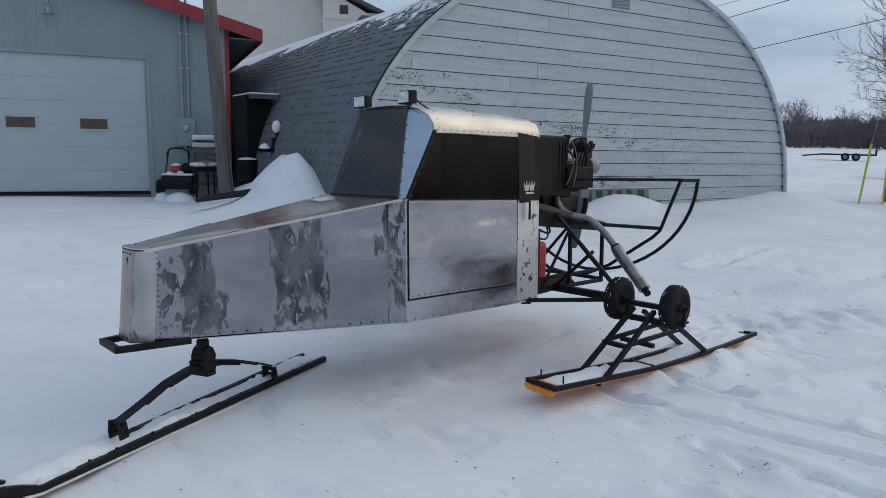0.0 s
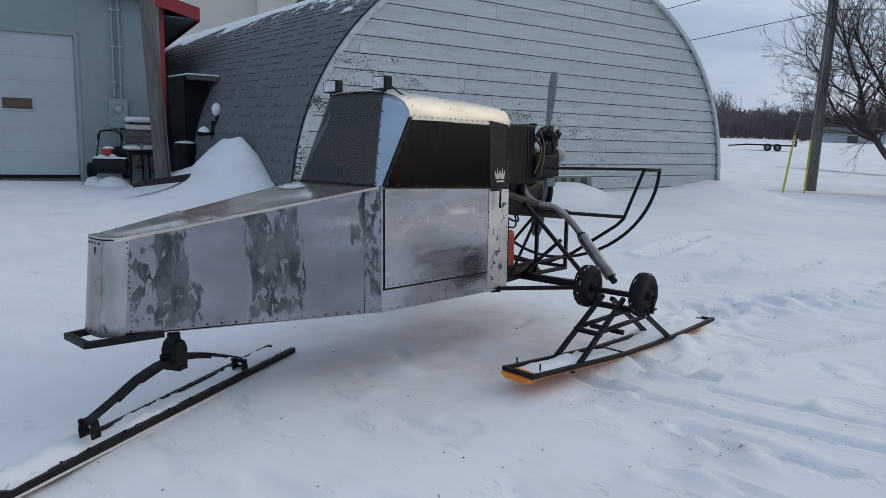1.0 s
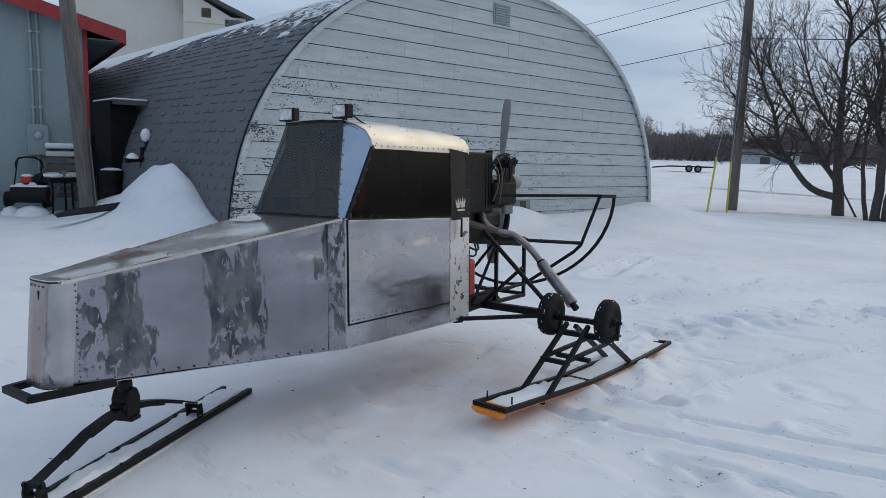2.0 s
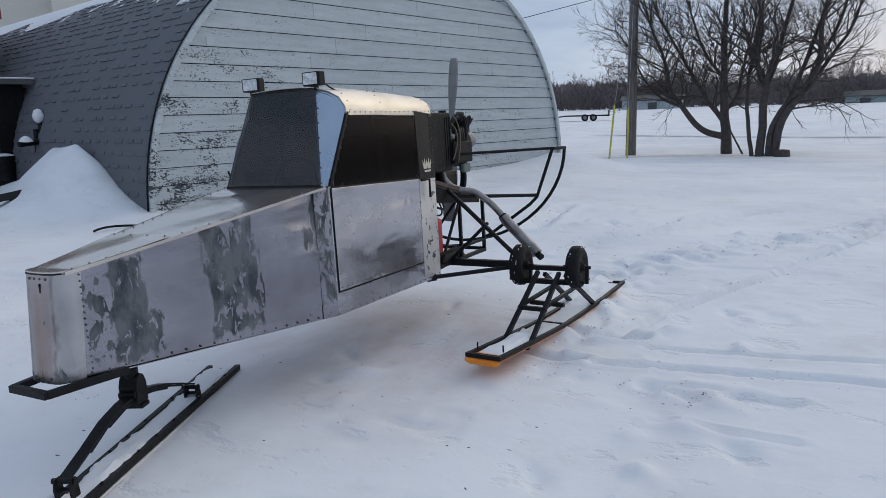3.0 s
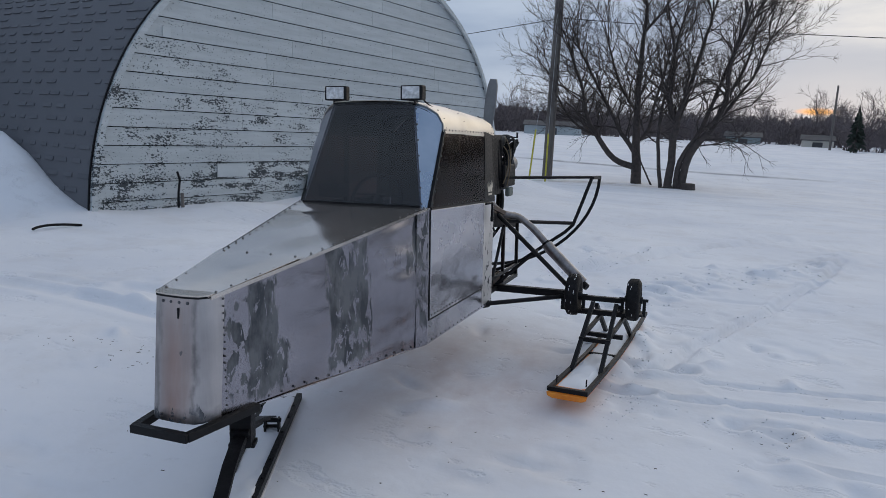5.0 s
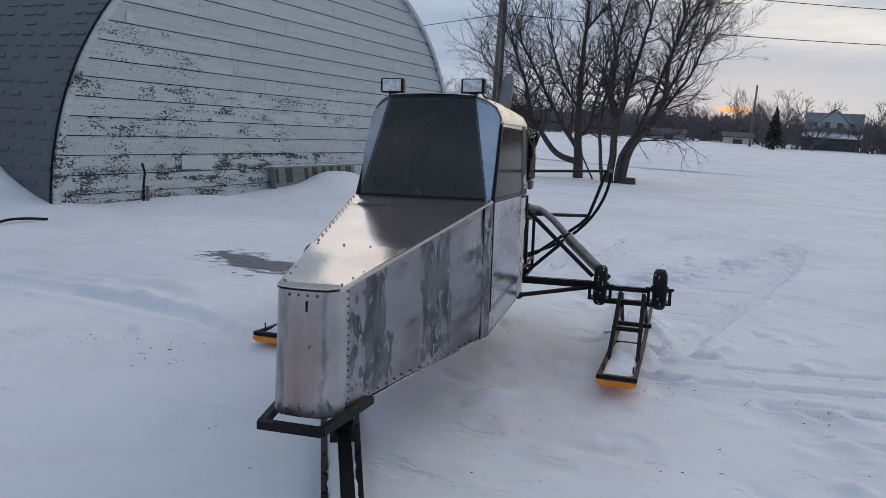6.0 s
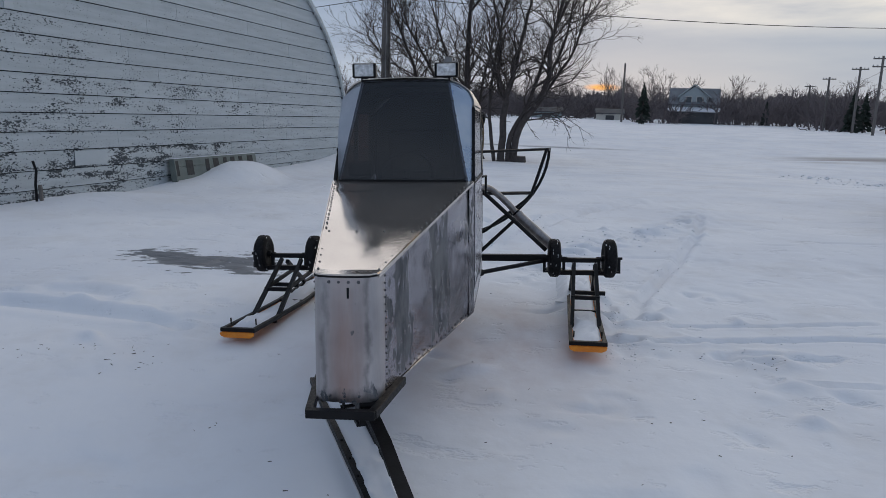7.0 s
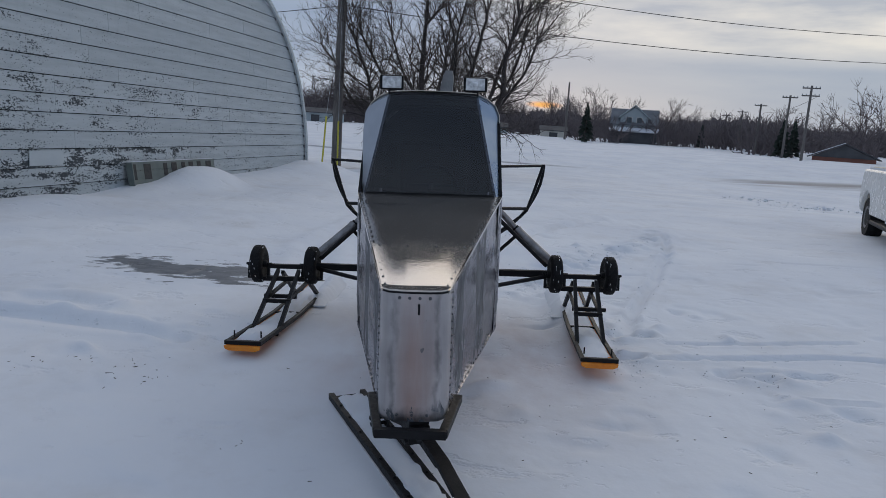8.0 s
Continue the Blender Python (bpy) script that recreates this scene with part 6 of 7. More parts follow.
# ---- trees ----
def grow(vs, fs, p, d, r, length, depth, rng, spread=34.0, up=0.12, sides=5, kids=(2, 3), shrink=0.72, wob=0.18, thin=0.0):
    """A limb that wanders, thins out and forks. thin: the least radius of a twig."""
    r = max(r, thin)
    n = 3 if depth > 1 else 2
    d = d.normalized()
    side = d.cross(Vector((0.3, 0.2, 1.0)))
    side = side.normalized() if side.length > 0.05 else Vector((1, 0, 0))
    k = max(3, sides)
    base = len(vs)
    stops = []
    for i in range(n + 1):
        rr = r * (1 - 0.38 * i / n) if depth else r * (1 - 0.85 * i / n)
        side = (side - d * side.dot(d)).normalized()
        q = d.cross(side)
        for j in range(k):
            a = 2 * math.pi * j / k
            vs.append(tuple(p + side * (math.cos(a) * rr) + q * (math.sin(a) * rr)))
        if i < n:
            for j in range(k):
                a, b = base + i * k + j, base + i * k + (j + 1) % k
                fs.append((a, b, b + k, a + k))
            stops.append((p.copy(), d.copy(), rr))
            d = (d + Vector((rng.gauss(0, wob), rng.gauss(0, wob), rng.gauss(0, wob * 0.6) + up * 0.5))).normalized()
            p = p + d * (length / n)
    if depth == 0:
        return
    for _ in range(rng.randint(*kids)):
        a = Vector((rng.gauss(0, 1), rng.gauss(0, 1), rng.gauss(0, 1)))
        a = (a - d * a.dot(d)).normalized()
        g = radians(rng.uniform(0.45, 1.15) * spread)
        grow(vs, fs, p.copy(), (d * math.cos(g) + a * math.sin(g) + Vector((0, 0, up))), r * rng.uniform(0.52, 0.68), length * shrink * rng.uniform(0.8, 1.15), depth - 1, rng, spread, up, max(3, sides - 1), kids, shrink, wob, thin)
    if depth > 1:
        for q, dd, rr in stops[1:]:
            if rng.random() < 0.95:
                a = Vector((rng.gauss(0, 1), rng.gauss(0, 1), rng.gauss(0, 0.6)))
                a = (a - dd * a.dot(dd)).normalized()
                grow(vs, fs, q.copy(), dd * 0.6 + a * 0.8 + Vector((0, 0, up)), rr * 0.42, length * shrink * rng.uniform(0.55, 0.85), max(0, depth - 2), rng, spread, up, 3, kids, shrink, wob, thin)


def yard_tree(x, y, stems, seed, label, full):
    """stems: radius at the foot, radius at the end, then (across, height) points of each stem in turn."""
    t = thing("bare_tree", label, "tree", pose(x, y, on_ground(x, y) - 0.03))
    rng = random.Random(seed)
    for k, (r0, r1, pts) in enumerate(stems):
        deep, dx = 0.0, rng.uniform(-0.35, 0.35)
        path = []
        for i, (u, z) in enumerate(pts):
            path.append(Vector((0.10 * math.cos(2.2 * k) + deep, -u, z)))
            deep += dx * (0.5 + 0.3 * i) + rng.uniform(-0.12, 0.12)
        path[0].z -= 0.25 if pts[0][1] == 0 else 0.0
        smooth = []                                    # rounded through the given points
        for i in range(len(path) - 1):
            p0, p1, p2, p3 = path[max(0, i - 1)], path[i], path[i + 1], path[min(len(path) - 1, i + 2)]
            for q in np.linspace(0, 1, 5)[:-1]:
                smooth.append(0.5 * ((2 * p1) + (p2 - p0) * q + (2 * p0 - 5 * p1 + 4 * p2 - p3) * q * q + (3 * p1 - p0 - 3 * p2 + p3) * q ** 3))
        smooth.append(path[-1])
        smooth = [p + Vector((rng.gauss(0, 0.012), rng.gauss(0, 0.018), 0)) if 0 < i < len(smooth) - 1 else p for i, p in enumerate(smooth)]
        trunk = Build().tube([tuple(p) for p in smooth], r0, 9, r1)
        if pts[0][1] == 0:
            trunk.tube([tuple(smooth[0]), tuple(smooth[0].lerp(smooth[1], 0.7) + Vector((0, 0, 0.1))), tuple(smooth[1])], r0 * 1.35, 9, r0 * 0.95)
        part("trunk", trunk, BARK, t, "", True)
        vs, fs = [], []
        n = len(smooth)
        for i in range(1, n):
            p, d = smooth[i], (smooth[i] - smooth[i - 1]).normalized()
            r = r0 + (r1 - r0) * i / (n - 1)
            if p.z < 1.9 or (i < n - 1 and rng.random() > full):
                continue
            for _ in range(2 if p.z > 3.2 and rng.random() < full else 1):
                a = Vector((rng.gauss(0, 1), rng.gauss(0, 1), rng.gauss(0, 0.4)))
                a = (a - d * a.dot(d)).normalized()
                out = d * 0.75 + a * rng.uniform(0.5, 1.0) + Vector((0, -0.10 * (path[-1].y < 0) + 0.10 * (path[-1].y > 0), 0.0))
                grow(vs, fs, p.copy(), out, min(r * 0.5, 0.055), rng.uniform(0.75, 1.2), 4 if rng.random() < full - 0.3 else 3, rng, 38.0, 0.04, 5, (2, 3), 0.80, 0.17, 0.007)
        for _ in range(3):
            d = (smooth[-1] - smooth[-2]).normalized() + Vector((rng.gauss(0, 0.3), rng.gauss(0, 0.3), 0.1))
            grow(vs, fs, smooth[-1].copy(), d, r1 * 0.85, 1.25, 4, rng, 34.0, 0.05, 5, (2, 3), 0.80, 0.15, 0.007)
        raw_part("crown", vs, fs, BARK, t, "leafless limbs and twigs", "", True)
    return t


yard_tree(34.5, 1.40, [
    (0.29, 0.09, [(0.0, 0.0), (-0.06, 1.0), (-0.2, 2.5), (-0.25, 5.0), (-0.2, 7.4)]),
    (0.17, 0.06, [(-0.15, 0.95), (-1.2, 1.3), (-2.2, 2.5), (-2.7, 3.3), (-3.0, 4.6), (-3.7, 6.3)]),
    (0.13, 0.05, [(-0.15, 1.6), (-0.95, 2.6), (-1.5, 3.5), (-2.4, 5.0), (-3.5, 6.8)]),
    (0.11, 0.05, [(-0.1, 2.2), (0.35, 2.9), (0.6, 4.3), (1.0, 6.3)]),
    (0.08, 0.04, [(-2.1, 2.4), (-3.2, 2.9), (-4.2, 4.0), (-4.9, 5.4)]),
    (0.09, 0.04, [(-0.25, 3.6), (-1.2, 5.0), (-1.9, 6.8)])], 21, "leafless spreading yard tree with a low forking limb", 0.95)
yard_tree(32.2, -0.50, [
    (0.10, 0.05, [(-0.55, 0.0), (-0.78, 1.2), (-0.92, 3.0), (-0.7, 5.0), (-0.4, 7.2)]),
    (0.19, 0.15, [(-0.25, 0.0), (-0.2, 1.8), (-0.12, 3.1)]),
    (0.13, 0.06, [(-0.12, 3.0), (0.12, 4.0), (0.55, 6.1), (0.9, 7.8)]),
    (0.12, 0.05, [(-0.14, 2.9), (-0.55, 3.9), (-0.5, 5.8), (-0.9, 7.6)]),
    (0.14, 0.06, [(0.05, 0.0), (0.2, 1.3), (0.85, 2.6), (1.2, 3.6), (1.9, 5.9), (2.6, 7.6)]),
    (0.19, 0.07, [(0.3, 0.0), (0.55, 1.6), (1.4, 2.9), (1.85, 4.1), (1.85, 5.5), (2.3, 7.6)]),
    (0.09, 0.04, [(1.5, 3.0), (2.3, 4.2), (2.9, 5.2), (3.3, 6.6)]),
    (0.08, 0.04, [(1.85, 4.1), (2.5, 5.6), (2.8, 7.2)])], 33, "leafless yard tree with several stems from one root", 0.70)
prop_stick = thing("dead_branch", "dead branch leaning on the yard tree", "branch", pose(34.0, 1.0, on_ground(34.0, 1.0)))
part("stick", Build().tube([(0, -0.42, -0.05), (0.1, 0.15, 1.0), (0.2, 0.62, 1.9)], 0.05, 7, 0.03), BARK, prop_stick, "", True)
stump = thing("tree_stump", "low dark stump beside the yard tree", "stump", pose(31.9, -1.15, on_ground(31.9, -1.15)))
part("stump_body", Build().lathe([(0.36, -0.2), (0.33, 0.1), (0.30, 0.34), (0.05, 0.36)], 12), BARK, stump, "", True)

# far woods: six kinds of small bare tree, strewn along the field's edge
kinds = []
for seed in range(6):
    rng = random.Random(100 + seed)
    vs, fs = [], []
    grow(vs, fs, Vector((0, 0, 0)), Vector((rng.gauss(0, 0.05), rng.gauss(0, 0.05), 1)), 0.15, 2.3, 5, rng, 38.0, 0.06, 4, (2, 3), 0.80, 0.15, 0.020)
    kinds.append((np.array(vs), fs))
shrubs = []
for seed in range(3):
    rng = random.Random(200 + seed)
    vs, fs = [], []
    for _ in range(5):
        grow(vs, fs, Vector((rng.gauss(0, 0.6), rng.gauss(0, 0.6), 0)), Vector((rng.gauss(0, 0.4), rng.gauss(0, 0.4), 1)), 0.08, 1.0, 3, rng, 34.0, 0.05, 3, (2, 2), 0.85, 0.2, 0.03)
    shrubs.append((np.array(vs), fs))


def strewn(name, label, spots, pool, seed, mat):
    """One mesh of many copies. spots: x, y, size."""
    rng = random.Random(seed)
    V, F, k = [], [], 0
    for x, y, s in spots:
        v, f = pool[rng.randrange(len(pool))]
        a = rng.uniform(0, 6.28)
        c, q = math.cos(a) * s, math.sin(a) * s
        V.append(np.stack([v[:, 0] * c - v[:, 1] * q + x, v[:, 0] * q + v[:, 1] * c + y, v[:, 2] * s * rng.uniform(0.85, 1.15) + on_ground(x, y) - 0.3], -1))
        F += [tuple(i + k for i in t) for t in f]
        k += len(v)
    return tagged(raw_part(name, np.concatenate(V).tolist(), F, mat, None, label, "stuff"), "", "trees")


rng = random.Random(77)
spots = []
for _ in range(300):
    az = radians(rng.uniform(-42, 24))
    dist = rng.uniform(150, 215)
    spots.append((math.cos(az) * dist, math.sin(az) * dist, rng.uniform(0.80, 1.30) * (1.0 if math.degrees(az) > -12 else 0.80)))
strewn("far_woods", "dense line of leafless trees along the field's far edge", spots, kinds, 1, HAZY_WOOD)
spots = []
for _ in range(260):
    az = radians(rng.uniform(-42, 26))
    dist = rng.uniform(142, 170)
    spots.append((math.cos(az) * dist, math.sin(az) * dist, rng.uniform(1.2, 2.2)))
strewn("far_brush", "dark brush along the foot of the woods", spots, shrubs, 2, HAZY_WOOD)
# the thick of the woods behind, a ragged mass
V, F = [], []
az_list = np.linspace(radians(-75), radians(60), 1500)
for i, a in enumerate(az_list):
    h = 5.2 + 1.3 * float(value_noise(np.array([i * 0.03]), np.array([3.3]), 41)[0]) + 0.9 * float(value_noise(np.array([i * 0.17]), np.array([8.3]), 42)[0]) + 1.3 * rng.random() ** 2
    for k, (dd, z) in enumerate(((192, -1.0), (193, h * 0.7), (196, h), (200, -1.0))):
        x, y = math.cos(a) * dd, math.sin(a) * dd
        V.append((x, y, 2.2 + z))
    if i:
        q = 4 * i
        F += [(q - 4 + j, q + j, q + j + 1, q - 3 + j) for j in range(3)]
for ob_spots, sd in (([(119 + 3 * math.sin(k * 1.7), -22 - 0.8 * k, 1.2 + 0.8 * ((k * 7) % 3) / 2) for k in range(34) if not 9 <= k <= 15], 8), ([(92 + 1.2 * k, -42.5 - 0.5 * k, 1.5 + 0.6 * ((k * 5) % 4) / 3) for k in range(34)], 9)):
    strewn("roadside_brush", "bare brush along the road by the houses", ob_spots, shrubs, sd, HAZY_WOOD)
strewn("roadside_trees", "bare trees by the houses across the field", [(128, -24, 1.0), (131, -29, 1.2), (129, -34, 1.1), (128, -39.5, 1.35), (126, -42, 1.0), (110, -47, 0.8), (104, -50, 0.95), (88, -50, 1.1), (84, -52, 1.15), (80, -55, 1.2), (95, -52, 1.0), (78, -50, 1.0), (74, -52, 1.1), (90, -54, 1.25), (86, -57, 1.2), (71, -51, 1.05), (92, -49, 0.9)], kinds, 10, HAZY_WOOD)
tagged(raw_part("woods_thicket", V, F, HAZY_WOOD, None, "dark thicket behind the bare trees", "stuff"), "", "trees")


def spruce(x, y, h, seed):
    t = thing("spruce_tree", "dark green spruce with drooping tiers", "tree", pose(x, y, on_ground(x, y)))
    part("trunk", Build().tube([(0, 0, -0.2), (0, 0, h)], 0.12 * h / 6, 7, 0.01), BARK, t)
    rng = random.Random(seed)
    b = Build()
    for k in range(int(h * 34)):
        z = h * (0.06 + 0.93 * rng.random() ** 0.8)
        reach = (h - z) * 0.30 * rng.uniform(0.6, 1.1) + 0.08
        a = rng.uniform(0, 6.283)
        c, s = math.cos(a), math.sin(a)
        w = reach * 0.22
        b.add([(0, 0, z + 0.1), (c * reach * 0.6 - s * w, s * reach * 0.6 + c * w, z - 0.05), (c * reach, s * reach, z - 0.35 * reach), (c * reach * 0.6 + s * w, s * reach * 0.6 - c * w, z - 0.05), (c * reach * 0.6, s * reach * 0.6, z - 0.32)], [(0, 1, 2, 3), (0, 1, 4), (0, 4, 3), (1, 2, 4), (2, 3, 4)])
    part("crown", b, SPRUCE, t)
    return t


spruce(105.7, -20.4, 6.2, 1)
spruce(80.0, -38.6, 5.0, 2)
spruce(82.5, -41.0, 4.6, 3)
spruce(118.0, -42.5, 4.0, 4)


# ---- poles and wires ----
def utility_pole(x, y, h, arms, r=0.16, lean=0.0):
    t = thing("utility_pole", "grey weathered wooden utility pole" + (" with crossarms" if arms else ""), "pole", pose(x, y, on_ground(x, y) - 0.2, 0, lean, 0), "poles along the road")
    part("shaft", Build().tube([(0, 0, 0), (0, 0, h * 0.5), (0, 0, h)], r, 12, r * 0.72), POLE_WOOD, t, "", True)
    for k in range(arms):
        z = h - 0.25 - 0.75 * k
        arm = part("crossarm", Build().box(-0.06, 0.06, -0.82, 0.82, z - 0.06, z + 0.06, pose(0, 0, 0, 0, 0, -20)), POLE_WOOD, t)
        for v in (-0.75, -0.38, 0.38, 0.75):
            part("insulator", Build().lathe([(0.03, 0), (0.05, 0.05), (0.05, 0.10), (0.02, 0.14)], 8, pose(0, 0, 0, 0, 0, -20) @ pose(0, v, z + 0.06)), GALVANISED, arm)
    return t


utility_pole(34.0, 5.87, 13.0, 0, 0.26)
utility_pole(116.0, -19.0, 9.6, 0, 0.19, 1.0)
utility_pole(98.6, -43.5, 7.3, 1, 0.17)
utility_pole(79.1, -38.3, 7.3, 1, 0.15)
utility_pole(69.2, -35.65, 7.65, 2, 0.15)
utility_pole(122.0, -50.5, 7.0, 1, 0.17)
utility_pole(146.0, -57.0, 7.0, 1, 0.17)
for x, y, lx, ly in ((30.2, 5.92, 1.35, 0.0), (31.2, 5.35, 0.8, 0.1)):
    g = thing("guy_guard", "yellow plastic guard on a pole's guy wire", "guy guard", pose(x, y, on_ground(x, y)), "guards at the pole")
    part("sleeve", Build().tube([(0, 0, -0.1), (lx * 0.55, ly, 2.35)], 0.042, 8), YELLOW, g, "", True)
    part("guy_wire", Build().tube([(lx * 0.55, ly, 2.35), (34.0 - x, 5.87 - y, 8.5)], 0.008, 5), GALVANISED, g)


def wire(a, b, sag, r=0.016):
    t = thing("overhead_wire", "thin dark overhead line", "wire", pose(*a), "overhead lines")
    pts = [tuple(Vector(b) * k + Vector(a) * (1 - k) - Vector(a) - Vector((0, 0, 4 * sag * k * (1 - k)))) for k in np.linspace(0, 1, 17)]
    part("strand", Build().tube(pts, r, 5), HOSE, t)


wire((34.0, 5.87, 7.35), (25.0, 20.0, 3.6), 0.05)
wire((34.0, 5.87, 9.4), (25.0, 20.0, 4.7), 0.05)
wire((34.0, 5.87, 10.0), (25.0, 20.0, 5.4), 0.05, 0.010)
wire((34.0, 5.87, 7.4), (50.0, -42.0, 9.0), 0.9, 0.02)
wire((34.0, 5.87, 9.5), (50.0, -42.0, 10.8), 1.1, 0.02)
wire((69.2, -36.35, 7.3), (98.6, -44.2, 7.0), 0.5)
wire((98.6, -44.2, 7.0), (122.0, -51.2, 6.8), 0.4)

# ---- houses and sheds across the field ----
house = thing("farm_house", "blue-grey two-storey house with a steep gable", "house", pose(123.4, -32.2, on_ground(123, -32) - 0.5, 0, 0, -105) @ Matrix.Scale(0.92, 4))
part("wall", Build().box(-4.2, 4.2, 0, 8, 0, 4.0), BLUE_GREY_WALL, house)
part("gable", Build().plate([(-2.6, 0.0, 4.0), (2.6, 0.0, 4.0), (2.6, 0.0, 5.4), (0, 0.0, 7.4), (-2.6, 0.0, 5.4)], -0.2), BLUE_GREY_WALL, house)
part("roof", Build().plate([(-4.6, -0.5, 3.9), (4.6, -0.5, 3.9), (4.6, 4, 7.0), (-4.6, 4, 7.0)], 0.2).plate([(-4.6, 8.5, 3.9), (4.6, 8.5, 3.9), (4.6, 4, 7.0), (-4.6, 4, 7.0)], -0.2), WEATHERED_ROOF, house, "grey roof dusted with snow")
part("gable_roof", Build().plate([(-2.9, -0.5, 5.2), (0, -0.5, 7.6), (0, 4, 7.6), (-2.9, 4, 5.2)], 0.18).plate([(2.9, -0.5, 5.2), (0, -0.5, 7.6), (0, 4, 7.6), (2.9, 4, 5.2)], -0.18), BLUE_GREY_WALL, house)
part("porch_roof", Build().plate([(-4.8, -2.4, 2.6), (4.8, -2.4, 2.6), (4.8, 0, 3.4), (-4.8, 0, 3.4)], 0.15), SNOW_CLEAN, house, "snow-covered porch roof")
part("porch", Build().box(-4.4, 4.4, -2.0, 0, 0, 2.6), DARK_ROOF, house)
for x in (-1.5, 0.4):
    w = part("window", Build().box(x, x + 1.15, -0.06, 0.0, 4.2, 5.5), CREAM_WALL, house)
    part("pane", Build().box(x + 0.12, x + 1.03, -0.1, -0.06, 4.3, 5.4), FAR_PANE, w)

brick = thing("brick_house", "low brick building with a snow-dusted dark roof", "house", pose(76.8, -44.0, on_ground(76, -44) - 0.5, 0, 0, -118) @ Matrix.Scale(0.72, 4))
part("wall", Build().box(-4.2, 4.6, 0, 7, 0, 1.3), BRICK_RED, brick)
part("gable", Build().plate([(-4.4, 0.05, 1.3), (4.8, 0.05, 1.3), (0.2, 0.05, 3.3)], 0.2), DARK_ROOF, brick, "grey-clad gable")
part("roof", Build().plate([(-4.9, -0.4, 1.15), (0.2, -0.4, 3.4), (0.2, 7, 3.4), (-4.9, 7, 1.15)], 0.15), DARK_ROOF, brick, "dark roof slope")
part("roof_snow", Build().plate([(-4.9, -0.45, 1.32), (0.2, -0.45, 3.57), (0.2, 1.2, 3.57), (-4.9, 1.2, 1.32)], 0.08), SNOW_CLEAN, brick, "strip of snow along the roof edge")
part("roof_side", Build().plate([(5.3, -0.4, 1.15), (0.2, -0.4, 3.4), (0.2, 7, 3.4), (5.3, 7, 1.15)], -0.15), DARK_ROOF, brick)


def shed(x, y, w, h, turn, mat, roofmat):
    t = thing("far_shed", "low pale shed beyond the field", "shed", pose(x, y, on_ground(x, y) - 0.2, 0, 0, turn), "sheds beyond the field")
    part("wall", Build().box(-w / 2, w / 2, 0, 5, 0, h), mat, t)
    part("roof", Build().plate([(-w / 2 - 0.3, -0.4, h), (w / 2 + 0.3, -0.4, h), (w / 2 + 0.3, 2.5, h + 0.9), (-w / 2 - 0.3, 2.5, h + 0.9)], 0.15).plate([(-w / 2 - 0.3, 5.4, h), (w / 2 + 0.3, 5.4, h), (w / 2 + 0.3, 2.5, h + 0.9), (-w / 2 - 0.3, 2.5, h + 0.9)], -0.15), roofmat, t)
    part("door", Build().box(-0.8, 0.8, -0.06, 0.0, 0, h * 0.8), DARK_ROOF, t)


shed(134.0, 26.5, 11.0, 1.8, -80, BLUE_GREY_WALL, DARK_ROOF)
shed(139.5, -8.0, 6.0, 1.3, -92, GREY_SIDING, DARK_ROOF)
shed(136.5, -20.0, 5.0, 1.3, -96, CREAM_WALL, DARK_ROOF)

trailer = thing("flat_trailer", "low dark flatbed trailer parked on the snow", "trailer", pose(65.2, 17.7, on_ground(65, 17.7), 0, 0, -72))
part("bed", Build().box(-2.2, 1.9, -0.9, 0.9, 0.45, 0.58), BLACK_STEEL, trailer)
part("drawbar", Build().tube([(-2.2, 0, 0.5), (-3.6, 0, 0.35)], 0.06, 6), BLACK_STEEL, trailer)
part("ramp", Build().box(1.9, 2.0, -0.9, 0.9, 0.45, 1.0), BLACK_STEEL, trailer)
for x in (-0.3, 0.5):
    for y in (-0.95, 0.95):
        w = part("wheel", Build().lathe([(0.30, -0.09), (0.33, -0.05), (0.33, 0.05), (0.30, 0.09)], 16, pose(x, y, 0.32, 90, 0, 0)), RUBBER, trailer)
        part("rim", Build().lathe([(0.17, -0.1), (0.17, 0.1)], 12, pose(x, y, 0.32, 90, 0, 0)), RIM, w)

# white pickup: only its rear quarter comes into view
TR = pose(10.56, -9.03, on_ground(10.8, -8.2) - 0.03, 0, 0, 159)
truck = thing("pickup_truck", "white pickup truck with snow on its bed rail", "pickup truck", TR)
def arch_cut(cx):
    return [(cx + 0.47 * math.cos(a), 0.40 + 0.47 * math.sin(a)) for a in np.linspace(0.1, math.pi - 0.1, 12)]


side = [(-0.62, 0.55), (-0.68, 0.70), (-0.69, 1.02), (-0.64, 1.20), (-0.55, 1.27), (1.0, 1.27), (3.0, 1.22), (3.9, 1.14), (4.2, 1.05), (4.33, 0.75), (4.28, 0.45)] + arch_cut(3.5) + arch_cut(0.0)
b = Build()
for y in (-0.96, 0.88):
    b.plate([(x, y, z) for x, z in side], -0.08)
b.box(-0.67, -0.60, -0.90, 0.90, 0.62, 1.24).box(1.0, 1.1, -0.90, 0.90, 0.6, 1.26).box(3.0, 4.2, -0.90, 0.90, 1.12, 1.19).box(-0.6, 4.2, -0.86, 0.86, 0.62, 0.70)
part("body", b, TRUCK_WHITE, truck, "", False, 0.05)
for y in (-1.0, 0.96):
    part("arch_lip", Build().tube([(x, y + 0.02, z) for x, z in arch_cut(0.0)], 0.03, 6), TRUCK_WHITE, truck, "", True)
    part("side_step", Build().box(0.75, 2.7, y - 0.06, y + 0.10, 0.30, 0.38), BLACK_STEEL, truck, "", False, 0.02)
part("bed_cover", Build().box(-0.58, 0.98, -0.90, 0.90, 1.27, 1.33), CREAM_MARK, truck, "tan cover over the truck bed", False, 0.02)
